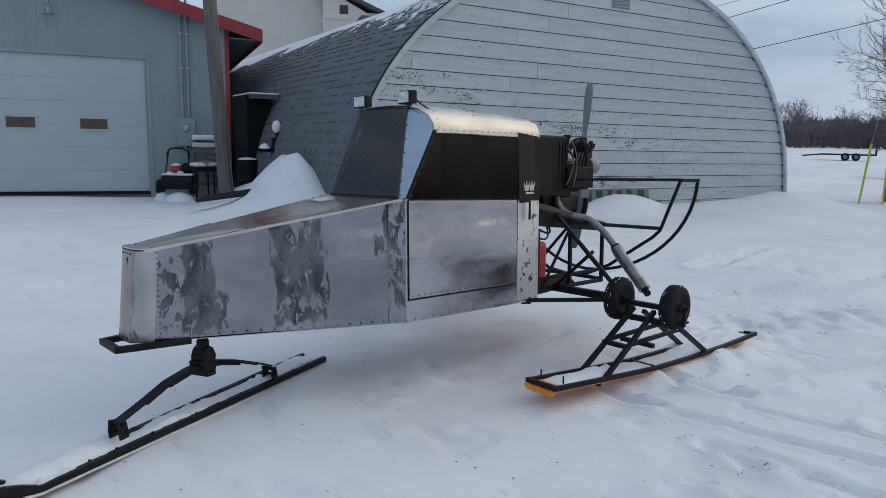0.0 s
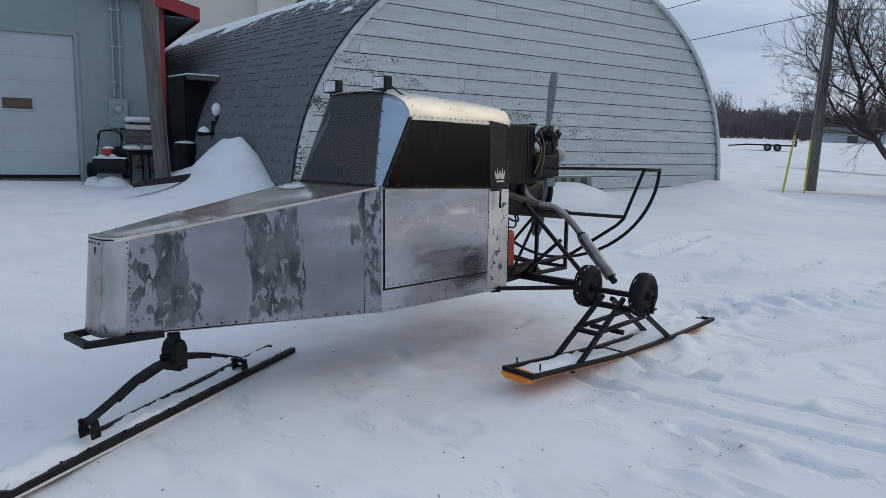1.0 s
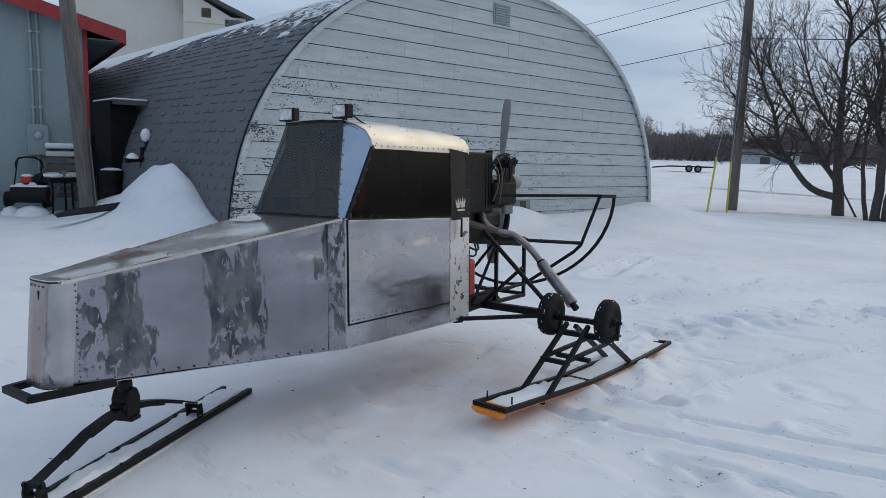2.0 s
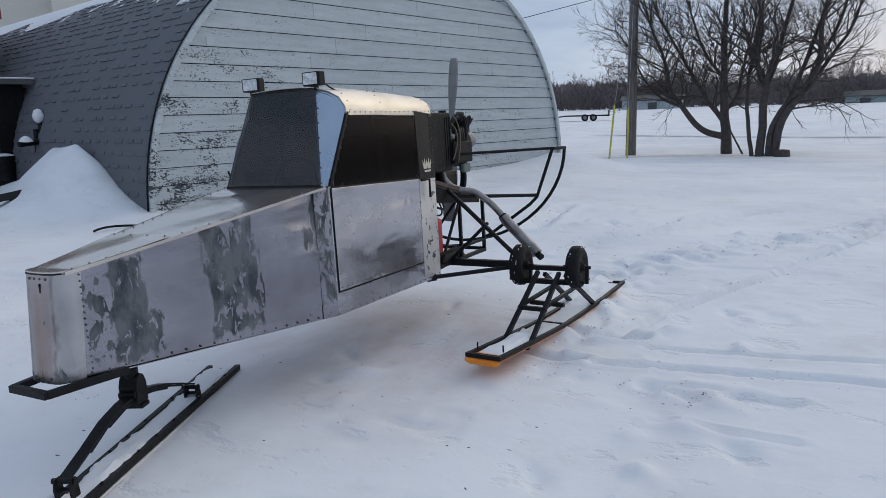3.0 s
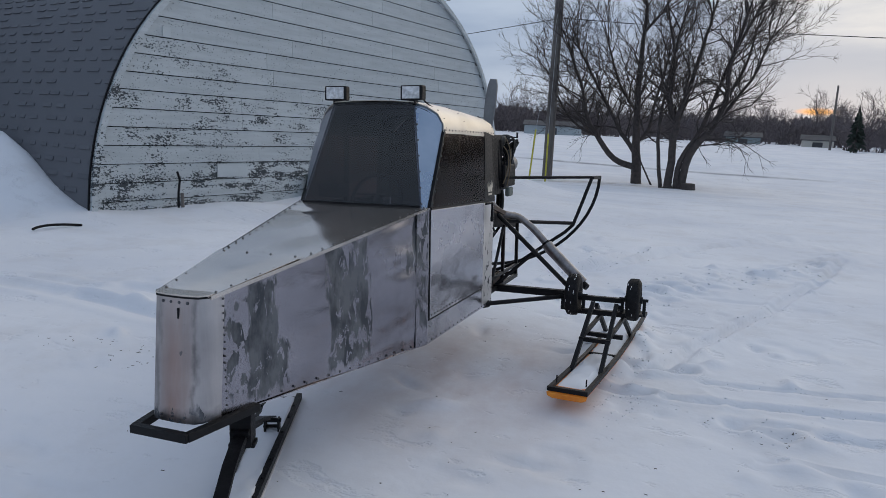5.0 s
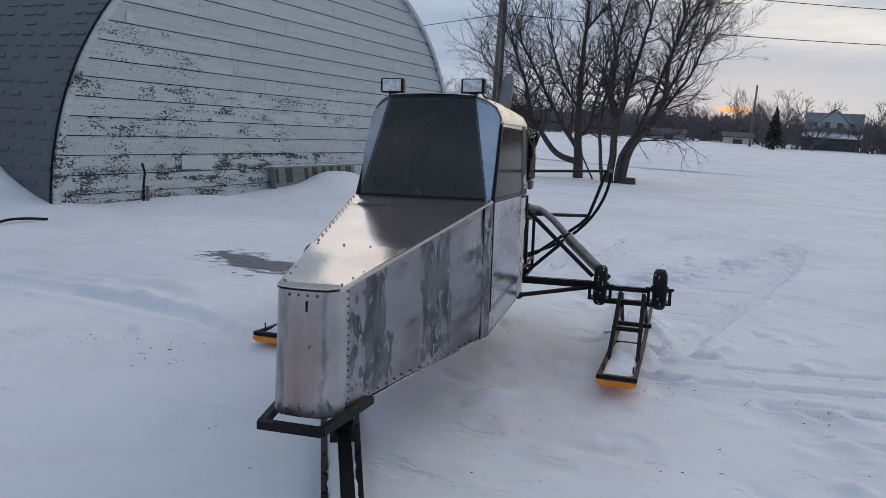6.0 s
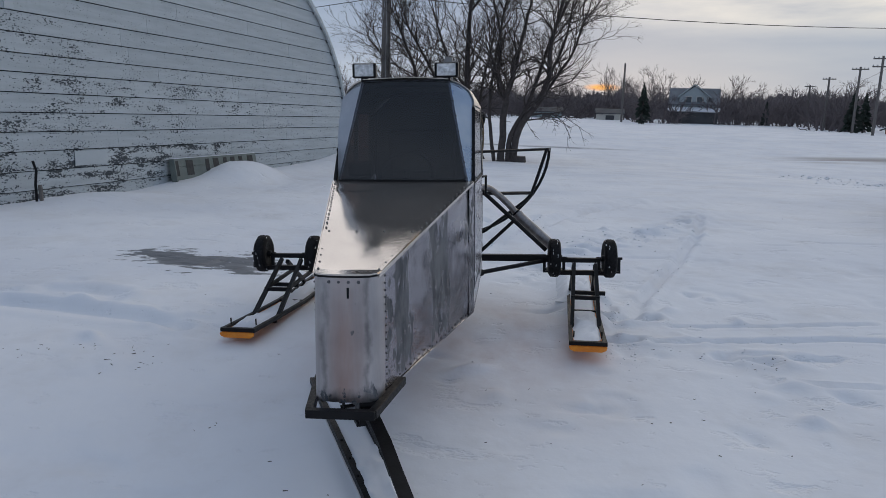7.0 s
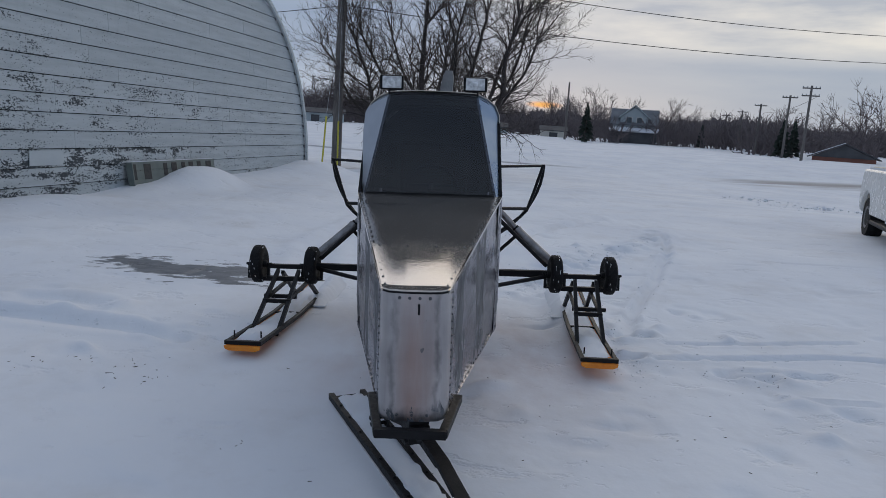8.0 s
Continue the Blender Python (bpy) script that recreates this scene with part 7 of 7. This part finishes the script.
part("bed_rail", Build().box(-0.55, 1.0, -0.96, -0.91, 1.275, 1.31).box(-0.55, 1.0, 0.91, 0.96, 1.275, 1.31), SNOW_CLEAN, truck, "snow lying on the bed rail")
part("bumper", Build().box(-0.80, -0.70, -0.80, 0.80, 0.50, 0.66), CHROME, truck, "", False, 0.03)
for y in (-0.99, 0.95):
    part("tail_light", Build().box(-0.705, -0.66, y * 0.93, y * 0.93 + 0.05, 0.90, 1.16), TAIL_RED, truck)
for x in (0.0, 3.5):
    for y in (-0.86, 0.86):
        w = part("wheel", Build().lathe([(0.20, -0.12), (0.36, -0.13), (0.39, -0.08), (0.39, 0.08), (0.36, 0.13), (0.20, 0.12)], 28, pose(x, y, 0.37, 90, 0, 0)), RUBBER, truck, "", True)
        part("rim", Build().lathe([(0.02, -0.10), (0.20, -0.125), (0.21, -0.13), (0.21, 0.13), (0.20, 0.125), (0.02, 0.10)], 20, pose(x, y, 0.37, 90, 0, 0)), RIM, w, "", True)
cab = part("cab", Build().plate([(0.95, -0.74, 1.20), (3.0, -0.74, 1.20), (2.3, -0.66, 1.88), (1.05, -0.66, 1.88)], 0.05).plate([(0.95, 0.74, 1.20), (3.0, 0.74, 1.20), (2.3, 0.66, 1.88), (1.05, 0.66, 1.88)], -0.05).plate([(1.05, -0.68, 1.88), (2.3, -0.68, 1.88), (2.3, 0.68, 1.88), (1.05, 0.68, 1.88)], 0.05), TRUCK_WHITE, truck, "", False, 0.03)
part("windscreen", Build().plate([(2.96, -0.70, 1.22), (2.96, 0.70, 1.22), (2.3, 0.62, 1.87), (2.3, -0.62, 1.87)], 0.01), DARK_PANE, cab)
part("hood_snow", Build().box(3.1, 4.1, -0.95, 0.95, 1.21, 1.25), SNOW_CLEAN, truck, "", True, 0.02)
part("front_bumper", Build().box(4.33, 4.52, -0.95, 0.95, 0.48, 0.72), CHROME, truck, "", False, 0.03)
for y in (-0.9, 0.62):
    part("headlight", Build().box(4.30, 4.37, y, y + 0.28, 0.80, 1.0), LENS, truck, "", False, 0.02)

# ---- things round the garage and the barn ----
pole = thing("yard_pole", "stout weathered wooden pole before the garage", "pole", pose(6.39, 12.70, on_ground(6.39, 12.70) - 0.3, 0, -3.6, 0))
part("shaft", Build().tube([(0, 0, 0), (0, 0, 4), (0, 0, 9)], 0.17, 14, 0.15), POLE_WOOD, pole, "", True)
part("conduit", Build().tube([(0.10, -0.19, 0.2), (0.10, -0.18, 2.1)], 0.018, 8), POLE_WOOD, pole)

board = thing("sign_board", "green painted sign board half buried in drifted snow", "sign", QUONSET @ pose(4.70, -0.20, 0.0, -9, 0, 0))
part("panel", Build().box(0, 3.0, 0, 0.03, -0.05, 0.395), GREEN_BOARD, board, "lower green plank", False, 0.004)
part("top_plank", Build().box(0, 3.0, 0.002, 0.03, 0.400, 0.56), GREEN_BOARD, board, "upper green plank", False, 0.004)
part("end_plate", Build().box(-0.03, 0.0, -0.10, 0.03, -0.05, 0.56), GREEN_BOARD, board, "", False, 0.004)
part("snow_ledge", Build().box(0.02, 2.98, 0.003, 0.030, 0.56, 0.575), SNOW_CLEAN, board, "thin snow along the top edge", False, 0.006)
for u0, u1 in ((0.02, 0.09), (0.14, 0.24), (0.35, 0.42), (0.44, 0.53), (0.56, 0.63), (0.65, 0.73), (0.755, 0.83), (0.87, 0.97)):
    part("mark", Build().box(3.0 * u0 + 0.02, 3.0 * u1 - 0.06, -0.005, 0.0, 0.22, 0.52), BLACK_PAINT, board, "plain black painted bar", False, 0.003)

stake = thing("bent_stake", "thin dark bent stake leaning at the barn wall", "stake", QUONSET @ pose(1.46, -0.25, -0.1))
part("rod", Build().tube([(0.0, 0, -0.1), (0.0, 0, 0.45), (0.03, 0, 0.66), (-0.02, 0, 0.80)], 0.020, 7), BLACK_STEEL, stake, "", True)
part("foot_rod", Build().tube([(0.07, -0.03, -0.1), (0.05, -0.03, 0.44)], 0.030, 7), POLE_WOOD, stake, "short grey stump of a post")

hose = thing("rubber_hose", "stray end of black hose lying on the snow", "hose", pose(5.0, 6.5, on_ground(5.0, 6.5) + 0.02))
part("strand", Build().tube(arc((-0.32, 0.07, 0.0), (-0.1, 0.12, 0.06), (0.32, -0.10, 0.0), 10), 0.018, 7), BLACK_MATT, hose, "", True)


def snowblower():
    t = thing("snow_blower", "red and black walk-behind snow blower capped with snow", "snow blower", GARAGE @ pose(4.20, -1.32, 0.02, 0, 0, -14) @ Matrix.Scale(0.90, 4))
    part("auger_housing", Build().sheet([[(x, -0.06 + 0.24 * math.cos(a), 0.36 + 0.20 * math.sin(a)) for a in np.linspace(0.5, 4.6, 12)] for x in (-0.40, -0.13, 0.13, 0.40)], 0.02), BLACK_STEEL, t, "", True)
    for x in (-0.42, 0.40):
        part("side_plate", Build().plate([(x, -0.26, 0.10), (x, 0.20, 0.10), (x, 0.22, 0.42), (x, 0.08, 0.57), (x, -0.20, 0.53)], 0.02), BLACK_STEEL, t)
    part("auger", Build().tube([(-0.4, -0.06, 0.32), (0.4, -0.06, 0.32)], 0.035, 8).tube([(-0.4 + 0.8 * k / 40, -0.06 + 0.15 * math.cos(k * 0.9), 0.32 + 0.15 * math.sin(k * 0.9)) for k in range(41)], 0.018, 6), RED_TANK, t)
    part("engine", Build().box(-0.30, -0.04, 0.36, 0.70, 0.62, 0.82), RED_TANK, t, "red engine cover", False, 0.04)
    part("recoil_cover", Build().lathe([(0.19, 0), (0.19, 0.05), (0.12, 0.10), (0.02, 0.11)], 18, pose(0.18, 0.36, 0.72, 90, 0, 0)), BLACK_MATT, t, "", True)
    part("fuel_tank", Build().box(0.02, 0.26, 0.42, 0.72, 0.55, 0.74), BLACK_MATT, t, "", False, 0.04)
    cap = Build()
    for x, y, z, r, h in ((-0.17, 0.53, 0.81, 0.15, 0.07), (0.14, 0.56, 0.735, 0.13, 0.07), (0.02, 0.36, 0.58, 0.14, 0.10), (-0.30, 0.30, 0.56, 0.12, 0.09)):
        cap.lathe([(r, 0), (r * 0.95, h * 0.4), (r * 0.6, h * 0.85), (0.01, h)], 14, pose(x, y, z))
    cap.box(-0.41, 0.41, -0.16, 0.14, 0.565, 0.61)
    part("snow_cap", cap, SNOW_CLEAN, t, "", True, 0.0)
    part("chute", Build().sheet([[(0.44 + 0.34 * k + w * 0.07, 0.06, 0.15 + 0.85 * k + w * -0.02) for w in (-1, 0, 1)] for k in np.linspace(0, 1, 6)], 0.05), POLE_WOOD, t, "grey plank leaning on the blower")
    for x in (-0.50, 0.10):
        part("handle_bar", Build().tube([(x, 0.55, 0.45), (x, 0.92, 0.95), (x + 0.02, 1.00, 1.18)], 0.018, 8), BLACK_STEEL, t, "", True)
    part("handle_hoop", Build().tube([(-0.52, 1.00, 1.02), (-0.52, 1.02, 1.16), (-0.46, 1.02, 1.27), (-0.30, 1.02, 1.31), (-0.06, 1.02, 1.30), (0.07, 1.02, 1.22), (0.12, 1.00, 1.02)], 0.026, 8), BLACK_MATT, t, "", True)
    for x in (-0.60, 0.30):
        w = part("wheel", Build().lathe([(0.10, -0.08), (0.19, -0.08), (0.21, -0.04), (0.21, 0.04), (0.19, 0.08), (0.10, 0.08)], 18, pose(x, 0.42, 0.21, 0, 90, 0)), RUBBER, t, "", True)
        part("rim", Build().lathe([(0.02, -0.07), (0.10, -0.07), (0.10, 0.07), (0.02, 0.07)], 12, pose(x, 0.42, 0.21, 0, 90, 0)), RED_TANK, w)
    part("packed_snow", Build().lathe([(0.46, -0.2), (0.32, 0.0), (0.16, 0.07), (0.01, 0.10)], 14, pose(0.05, -0.12, 0.0)).lathe([(0.30, -0.2), (0.20, 0.0), (0.10, 0.05), (0.01, 0.07)], 12, pose(-0.44, 0.05, 0.0)), SNOW_CLEAN, t, "snow packed about the blower", True)
    return t


snowblower()


def crate():
    t = thing("slatted_crate", "weathered wooden slat crate with a cap of snow", "crate", GARAGE @ pose(4.62, -0.46, 0.12))
    for x in (0, 0.58):
        for y in (0, 0.4):
            part("post", Build().box(x, x + 0.06, y, y + 0.06, 0, 1.3), POLE_WOOD, t)
    for k in range(7):
        part("slat", Build().box(-0.02, 0.66, -0.025, 0.0, 0.10 + 0.17 * k, 0.22 + 0.17 * k), CREAM_WALL if k in (3, 6) else POLE_WOOD, t)
    part("snow_cap", Build().box(-0.02, 0.70, -0.02, 0.46, 1.30, 1.44), SNOW_CLEAN, t, "", True, 0.05)
    return t


crate()
stool = thing("steel_stand", "black steel stand heaped with snow", "stand", pose(6.38, 14.10, on_ground(6.38, 14.10) - 0.05) @ Matrix.Scale(0.88, 4))
for x, y in ((-0.25, -0.2), (0.25, -0.2), (-0.25, 0.2), (0.25, 0.2)):
    part("leg", Build().square([(x * 1.1, y * 1.1, 0), (x, y, 0.9)], 0.04), BLACK_STEEL, stool)
part("top", Build().box(-0.34, 0.34, -0.28, 0.28, 0.88, 1.02), BLACK_STEEL, stool, "", False, 0.02)
part("snow_cap", Build().box(-0.30, 0.30, -0.25, 0.25, 1.02, 1.12), SNOW_CLEAN, stool, "", True, 0.04)

blade = thing("plough_blade", "bent black rubber plough edge lying on the snow", "plough blade", pose(5.62, 9.70, on_ground(5.2, 9.72) + 0.02, 0, -3, -14) @ Matrix.Scale(1.2, 4))
part("strip", Build().sheet([[(-1.0 + 0.2 * k, -0.10, 0.02 + 0.012 * k), (-1.0 + 0.2 * k, 0.0, 0.08 + 0.018 * k if 0 < k < 10 else 0.05), (-1.0 + 0.2 * k, 0.10, 0.03 + 0.012 * k)] for k in range(11)], 0.02), BLACK_STEEL, blade, "", True)


def barrel(x, y, s):
    t = thing("steel_drum", "dark steel drum topped with snow", "drum", pose(x, y, on_ground(x, y) - 0.1))
    part("shell", Build().lathe([(0.28 * s, 0), (0.29 * s, 0.28 * s), (0.30 * s, 0.30 * s), (0.29 * s, 0.32 * s), (0.29 * s, 0.58 * s), (0.30 * s, 0.60 * s), (0.28 * s, 0.88 * s), (0.02, 0.88 * s)], 20), BLACK_STEEL, t, "", True)
    part("snow_cap", Build().lathe([(0.27 * s, 0.88 * s), (0.24 * s, 0.905 * s), (0.12 * s, 0.935 * s), (0.01, 0.94 * s)], 16), SNOW_CLEAN, t, "", True)


barrel(7.15, 13.1, 0.92)
barrel(7.6, 12.4, 1.1)
post = thing("garden_machine", "old implement standing upright under clots of snow", "implement", pose(7.35, 11.7, on_ground(7.35, 11.7) - 0.1))
part("frame", Build().tube([(-0.3, 0, 0), (-0.1, 0, 1.0), (-0.10, 0, 1.5)], 0.05, 8).tube([(-0.2, 0.1, 0), (-0.15, 0.1, 1.3)], 0.05, 8).tube([(-0.6, 0, 1.0), (-0.05, 0, 1.05)], 0.06, 8), BLACK_STEEL, post)
part("snow_clot", Build().lathe([(0.03, 0), (0.09, 0.06), (0.115, 0.16), (0.07, 0.27), (0.01, 0.30)], 12, pose(-0.12, 0, 1.42)), SNOW_CLEAN, post, "", True)
part("snow_clot", Build().lathe([(0.05, 0), (0.14, 0.02), (0.09, 0.10), (0.02, 0.14)], 12, pose(-0.45, 0, 1.03)), SNOW_CLEAN, post, "", True)

# bits of twig and bark on the snow
rng = random.Random(12)
b = Build()
spots = [(1.46, 1.75, 14, 0.10), (1.5, 2.42, 8, 0.10), (1.6, 2.1, 7, 0.05), (1.36, 1.59, 5, 0.06), (0.65, 0.91, 4, 0.05), (2.02, -2.35, 12, 0.05), (2.0, -2.2, 5, 0.10), (0.8, -1.3, 26, 1.2), (2.5, -1.0, 26, 2.2), (1.1, 0.4, 14, 0.7), (0.2, -2.2, 12, 0.8)]
for cx, cy, _ in [(cx, cy, k) for cx, cy, n, _ in spots for k in range(n)]:
    wide = [q[3] for q in spots if q[0] == cx][0]
    x, y = rng.gauss(cx, wide), rng.gauss(cy, wide)
    a, ln, w = rng.uniform(0, 6.28), rng.uniform(0.002, 0.010) * (1 + 2.2 * (rng.random() < 0.08)), rng.uniform(0.0008, 0.0026)
    z = on_ground(x, y)
    b.box(-ln, ln, -w, w, -0.002, 0.002, pose(x, y, z, rng.gauss(0, 8), rng.gauss(0, 8), math.degrees(a)))
tagged(part("twig_litter", b, BARK, None, "dark flecks of twig and bark strewn on snow", False, 0.0, "stuff"), "", "litter")

# crumbled clods of snow along the trodden ways
rng = random.Random(61)
b = Build()
for pts, wide, count, s0, s1 in (([(4.6, -0.95), (5.45, -1.25), (6.35, -1.75), (7.3, -2.5), (8.5, -3.4)], 0.24, 420, 0.010, 0.042),
                                 ([(2.05, -1.40), (2.6, -1.33), (3.3, -1.40), (4.2, -1.36)], 0.09, 340, 0.005, 0.022),
                                 ([(1.75, -1.05), (1.95, -1.45), (2.3, -1.6)], 0.12, 120, 0.004, 0.014),
                                 ([(2.0, -1.95), (2.2, -2.45)], 0.14, 110, 0.004, 0.014),
                                 ([(2.43, -1.70), (2.58, -2.5), (2.65, -3.2)], 0.05, 130, 0.004, 0.016),
                                 ([(2.95, -1.9), (3.03, -2.7), (3.1, -3.4)], 0.04, 60, 0.003, 0.010),
                                 ([(3.05, -1.5), (4.0, -1.95), (5.4, -2.5), (7.0, -3.05)], 0.07, 200, 0.005, 0.020),
                                 ([(5.7, -0.2), (6.9, -0.5), (8.5, -1.05)], 0.16, 140, 0.010, 0.040),
                                 ([(7.2, 0.65), (9.7, 1.05)], 0.18, 90, 0.012, 0.045),
                                 ([(1.8, 1.32), (2.6, 1.36), (3.6, 1.28)], 0.08, 140, 0.004, 0.016),
                                 ([(1.4, 1.6), (1.6, 2.4)], 0.25, 90, 0.003, 0.010),
                                 ([(2.0, 2.3), (2.5, 2.9), (2.9, 3.3)], 0.14, 90, 0.004, 0.014),
                                 ([(18.0, -12.2), (22.5, -13.1), (29, -13.4)], 0.95, 620, 0.035, 0.14)):
    lens = [math.dist(p, q) for p, q in zip(pts[:-1], pts[1:])]
    for _ in range(int(count * 0.5)):
        k = rng.choices(range(len(lens)), lens)[0]
        t = rng.random()
        x = pts[k][0] + (pts[k + 1][0] - pts[k][0]) * t + rng.gauss(0, wide)
        y = pts[k][1] + (pts[k + 1][1] - pts[k][1]) * t + rng.gauss(0, wide)
        r = s0 + (s1 - s0) * rng.random() ** 2.2
        j = lambda: r * rng.uniform(0.6, 1.25)
        b.add([(j(), 0, 0), (0, j(), 0), (-j(), 0, 0), (0, -j(), 0), (r * rng.uniform(-0.4, 0.4), r * rng.uniform(-0.4, 0.4), j() * 0.55), (0, 0, -r)],
              [(0, 1, 4), (1, 2, 4), (2, 3, 4), (3, 0, 4), (1, 0, 5), (2, 1, 5), (3, 2, 5), (0, 3, 5)],
              pose(x, y, on_ground(x, y) - r * 0.16, rng.gauss(0, 14), rng.gauss(0, 14), rng.uniform(0, 360)))
tagged(raw_part("snow_clods", b.v, b.f, SNOW_CLEAN, None, "crumbled clods of snow along tracks and skis", "stuff", True), "", "snow")

# ---- boards and shingles of the barn, last ----
def board_piece(s0, s1, z0, z1):
    """A clapboard between two joints, cut to the arch at its ends; its foot stands proud of the board below."""
    def cut(s, z):
        h = arch_s(z) - 0.03
        return min(max(s, QC - h), QC + h)
    zs = np.linspace(z0, z1, 4)
    left, right = [(cut(s0, z), z) for z in zs], [(cut(s1, z), z) for z in zs]
    o = lambda z: -0.034 + 0.018 * (z - z0) / (z1 - z0)
    vs = [(s, o(z), z) for s, z in left] + [(s, o(z), z) for s, z in right] + [(s, 0.0, z) for s, z in left] + [(s, 0.0, z) for s, z in right]
    n = 4
    fs = [(k, k + n, k + n + 1, k + 1) for k in range(n - 1)] + [(2 * n + k, 2 * n + k + 1, 3 * n + k + 1, 3 * n + k) for k in range(n - 1)]
    fs += [(0, 2 * n, 3 * n, n), (n - 1, 2 * n - 1, 4 * n - 1, 3 * n - 1)]
    fs += [(k, k + 1, 2 * n + k + 1, 2 * n + k) for k in range(n - 1)] + [(n + k, 3 * n + k, 3 * n + k + 1, n + k + 1) for k in range(n - 1)]
    return vs, fs


rng = random.Random(9)
COURSES = [-0.30, -0.06, 0.235, 0.53, 0.83, 1.125, 1.415, 1.71, 2.005, 2.28, 2.575, 2.875, 3.20, 3.515, 3.83, 4.16, 4.47, 4.78, 5.08, 5.34]
for z, z_up in zip(COURSES[:-1], COURSES[1:]):
    z1 = min(z_up - 0.014, QZ + QH - 0.02)
    h = arch_s(z + 0.002) if z > QZ else QA
    joints = [QC - h, QC - h * rng.uniform(0.2, 0.7), QC + h * rng.uniform(0.0, 0.7), QC + h]
    for a, c in zip(joints[:-1], joints[1:]):
        vs, fs = board_piece(a + 0.003, c - 0.003, max(z, QZ - 0.2), z1)
        part("board", Build().add(vs, fs), CLAPBOARD, barn)
part("mended_patch", Build().box(1.36, 1.52, -0.045, -0.036, 2.88, 3.04), PATCH_BOARD, barn, "small white patch on the boards")
part("mended_patch", Build().box(2.45, 3.15, -0.045, -0.036, 0.56, 0.80), PATCH_BOARD, barn, "paler mended board")

# shingles: rows up the near slope; the nearest ones singly
EXPO, WIDE = 0.21, 0.40
angles, a = [], 2.0
while a < 88:
    angles.append(a)
    speed = math.hypot(QA * math.sin(radians(a)), QH * math.cos(radians(a))) * radians(1)
    a += EXPO / speed
single, joined = [], Build()
rng = random.Random(4)
base_mesh = {}
for i, a in enumerate(angles):
    s0, z0 = arch_point(a, 0.0)
    s1, z1 = arch_point(a + 1.9 * 0.9, 0.0)
    tang = Vector((s1 - s0, 0, z1 - z0)).normalized()
    outw = Vector((-tang.z, 0, tang.x))
    y = -0.03 + (WIDE / 2 if i % 2 else 0)
    if y > 0.1:
        y -= WIDE
    while y < QLEN - 0.1:
        shift, cutw = rng.uniform(-0.09, 0.09), rng.choice((0.05, 0.08, 0.08, 0.12))
        ya, yb = max(y + cutw + shift, -0.06), y + WIDE - cutw + shift
        if yb - ya > 0.08 and rng.random() > 0.12:
            lift = round(0.011 + rng.uniform(0, 0.007), 3)
            p = Vector((s0, (ya + yb) / 2, z0))
            M = Matrix((( tang.x, 0, outw.x, p.x + outw.x * 0.002), (0, 1, 0, p.y), (tang.z, 0, outw.z, p.z + outw.z * 0.002), (0, 0, 0, 1)))
            w = (yb - ya) / 2
            vs = [(-0.01, -w, 0.0), (-0.01, w, 0.0), (-0.01, w, lift), (-0.01, -w, lift), (0.060, -w, -0.004), (0.060, w, -0.004), (0.060, w, 0.001), (0.060, -w, 0.001)]
            vs = [(x, v * (1.0 if x < 0.05 else 0.9), h) for x, v, h in vs]
            fs = [(0, 1, 2, 3), (3, 2, 6, 7), (0, 3, 7, 4), (1, 5, 6, 2), (4, 7, 6, 5)]
            if 4 <= i < 30 and y < 3.9 and len(single) < 300:
                key = (round(w, 2), round(lift, 3))
                if key not in base_mesh:
                    me = bpy.data.meshes.new("shingle")
                    me.from_pydata(vs, [], fs)
                    me.materials.append(SHINGLE)
                    base_mesh[key] = me
                ob = new("shingle", base_mesh[key])
                ob.parent = barn
                ob.matrix_basis = M
                single.append(ob)
            else:
                joined.add(vs, fs, M)
        y += WIDE
raw_part("shingle_field", joined.v, joined.f, SHINGLE_FIELD, barn, "grey asphalt shingles with caught snow", "stuff")
# snow lying along the ridge
rows = []
for k in range(60):
    y = 3.0 + (QLEN - 3.2) * k / 59
    low = 57 - 12 * min(1, k / 35) + 7 * float(value_noise(np.array([y * 0.8]), np.array([1.7]), 51)[0])
    rows.append([(arch_point(q, 0.05 if j else 0.012)[0], y, arch_point(q, 0.05 if j else 0.012)[1]) for j, q in enumerate(np.linspace(low, 92, 9))])
part("ridge_snow", Build().sheet(rows, 0.03), SNOW_CLEAN, barn, "snow lying along the roof ridge", True)
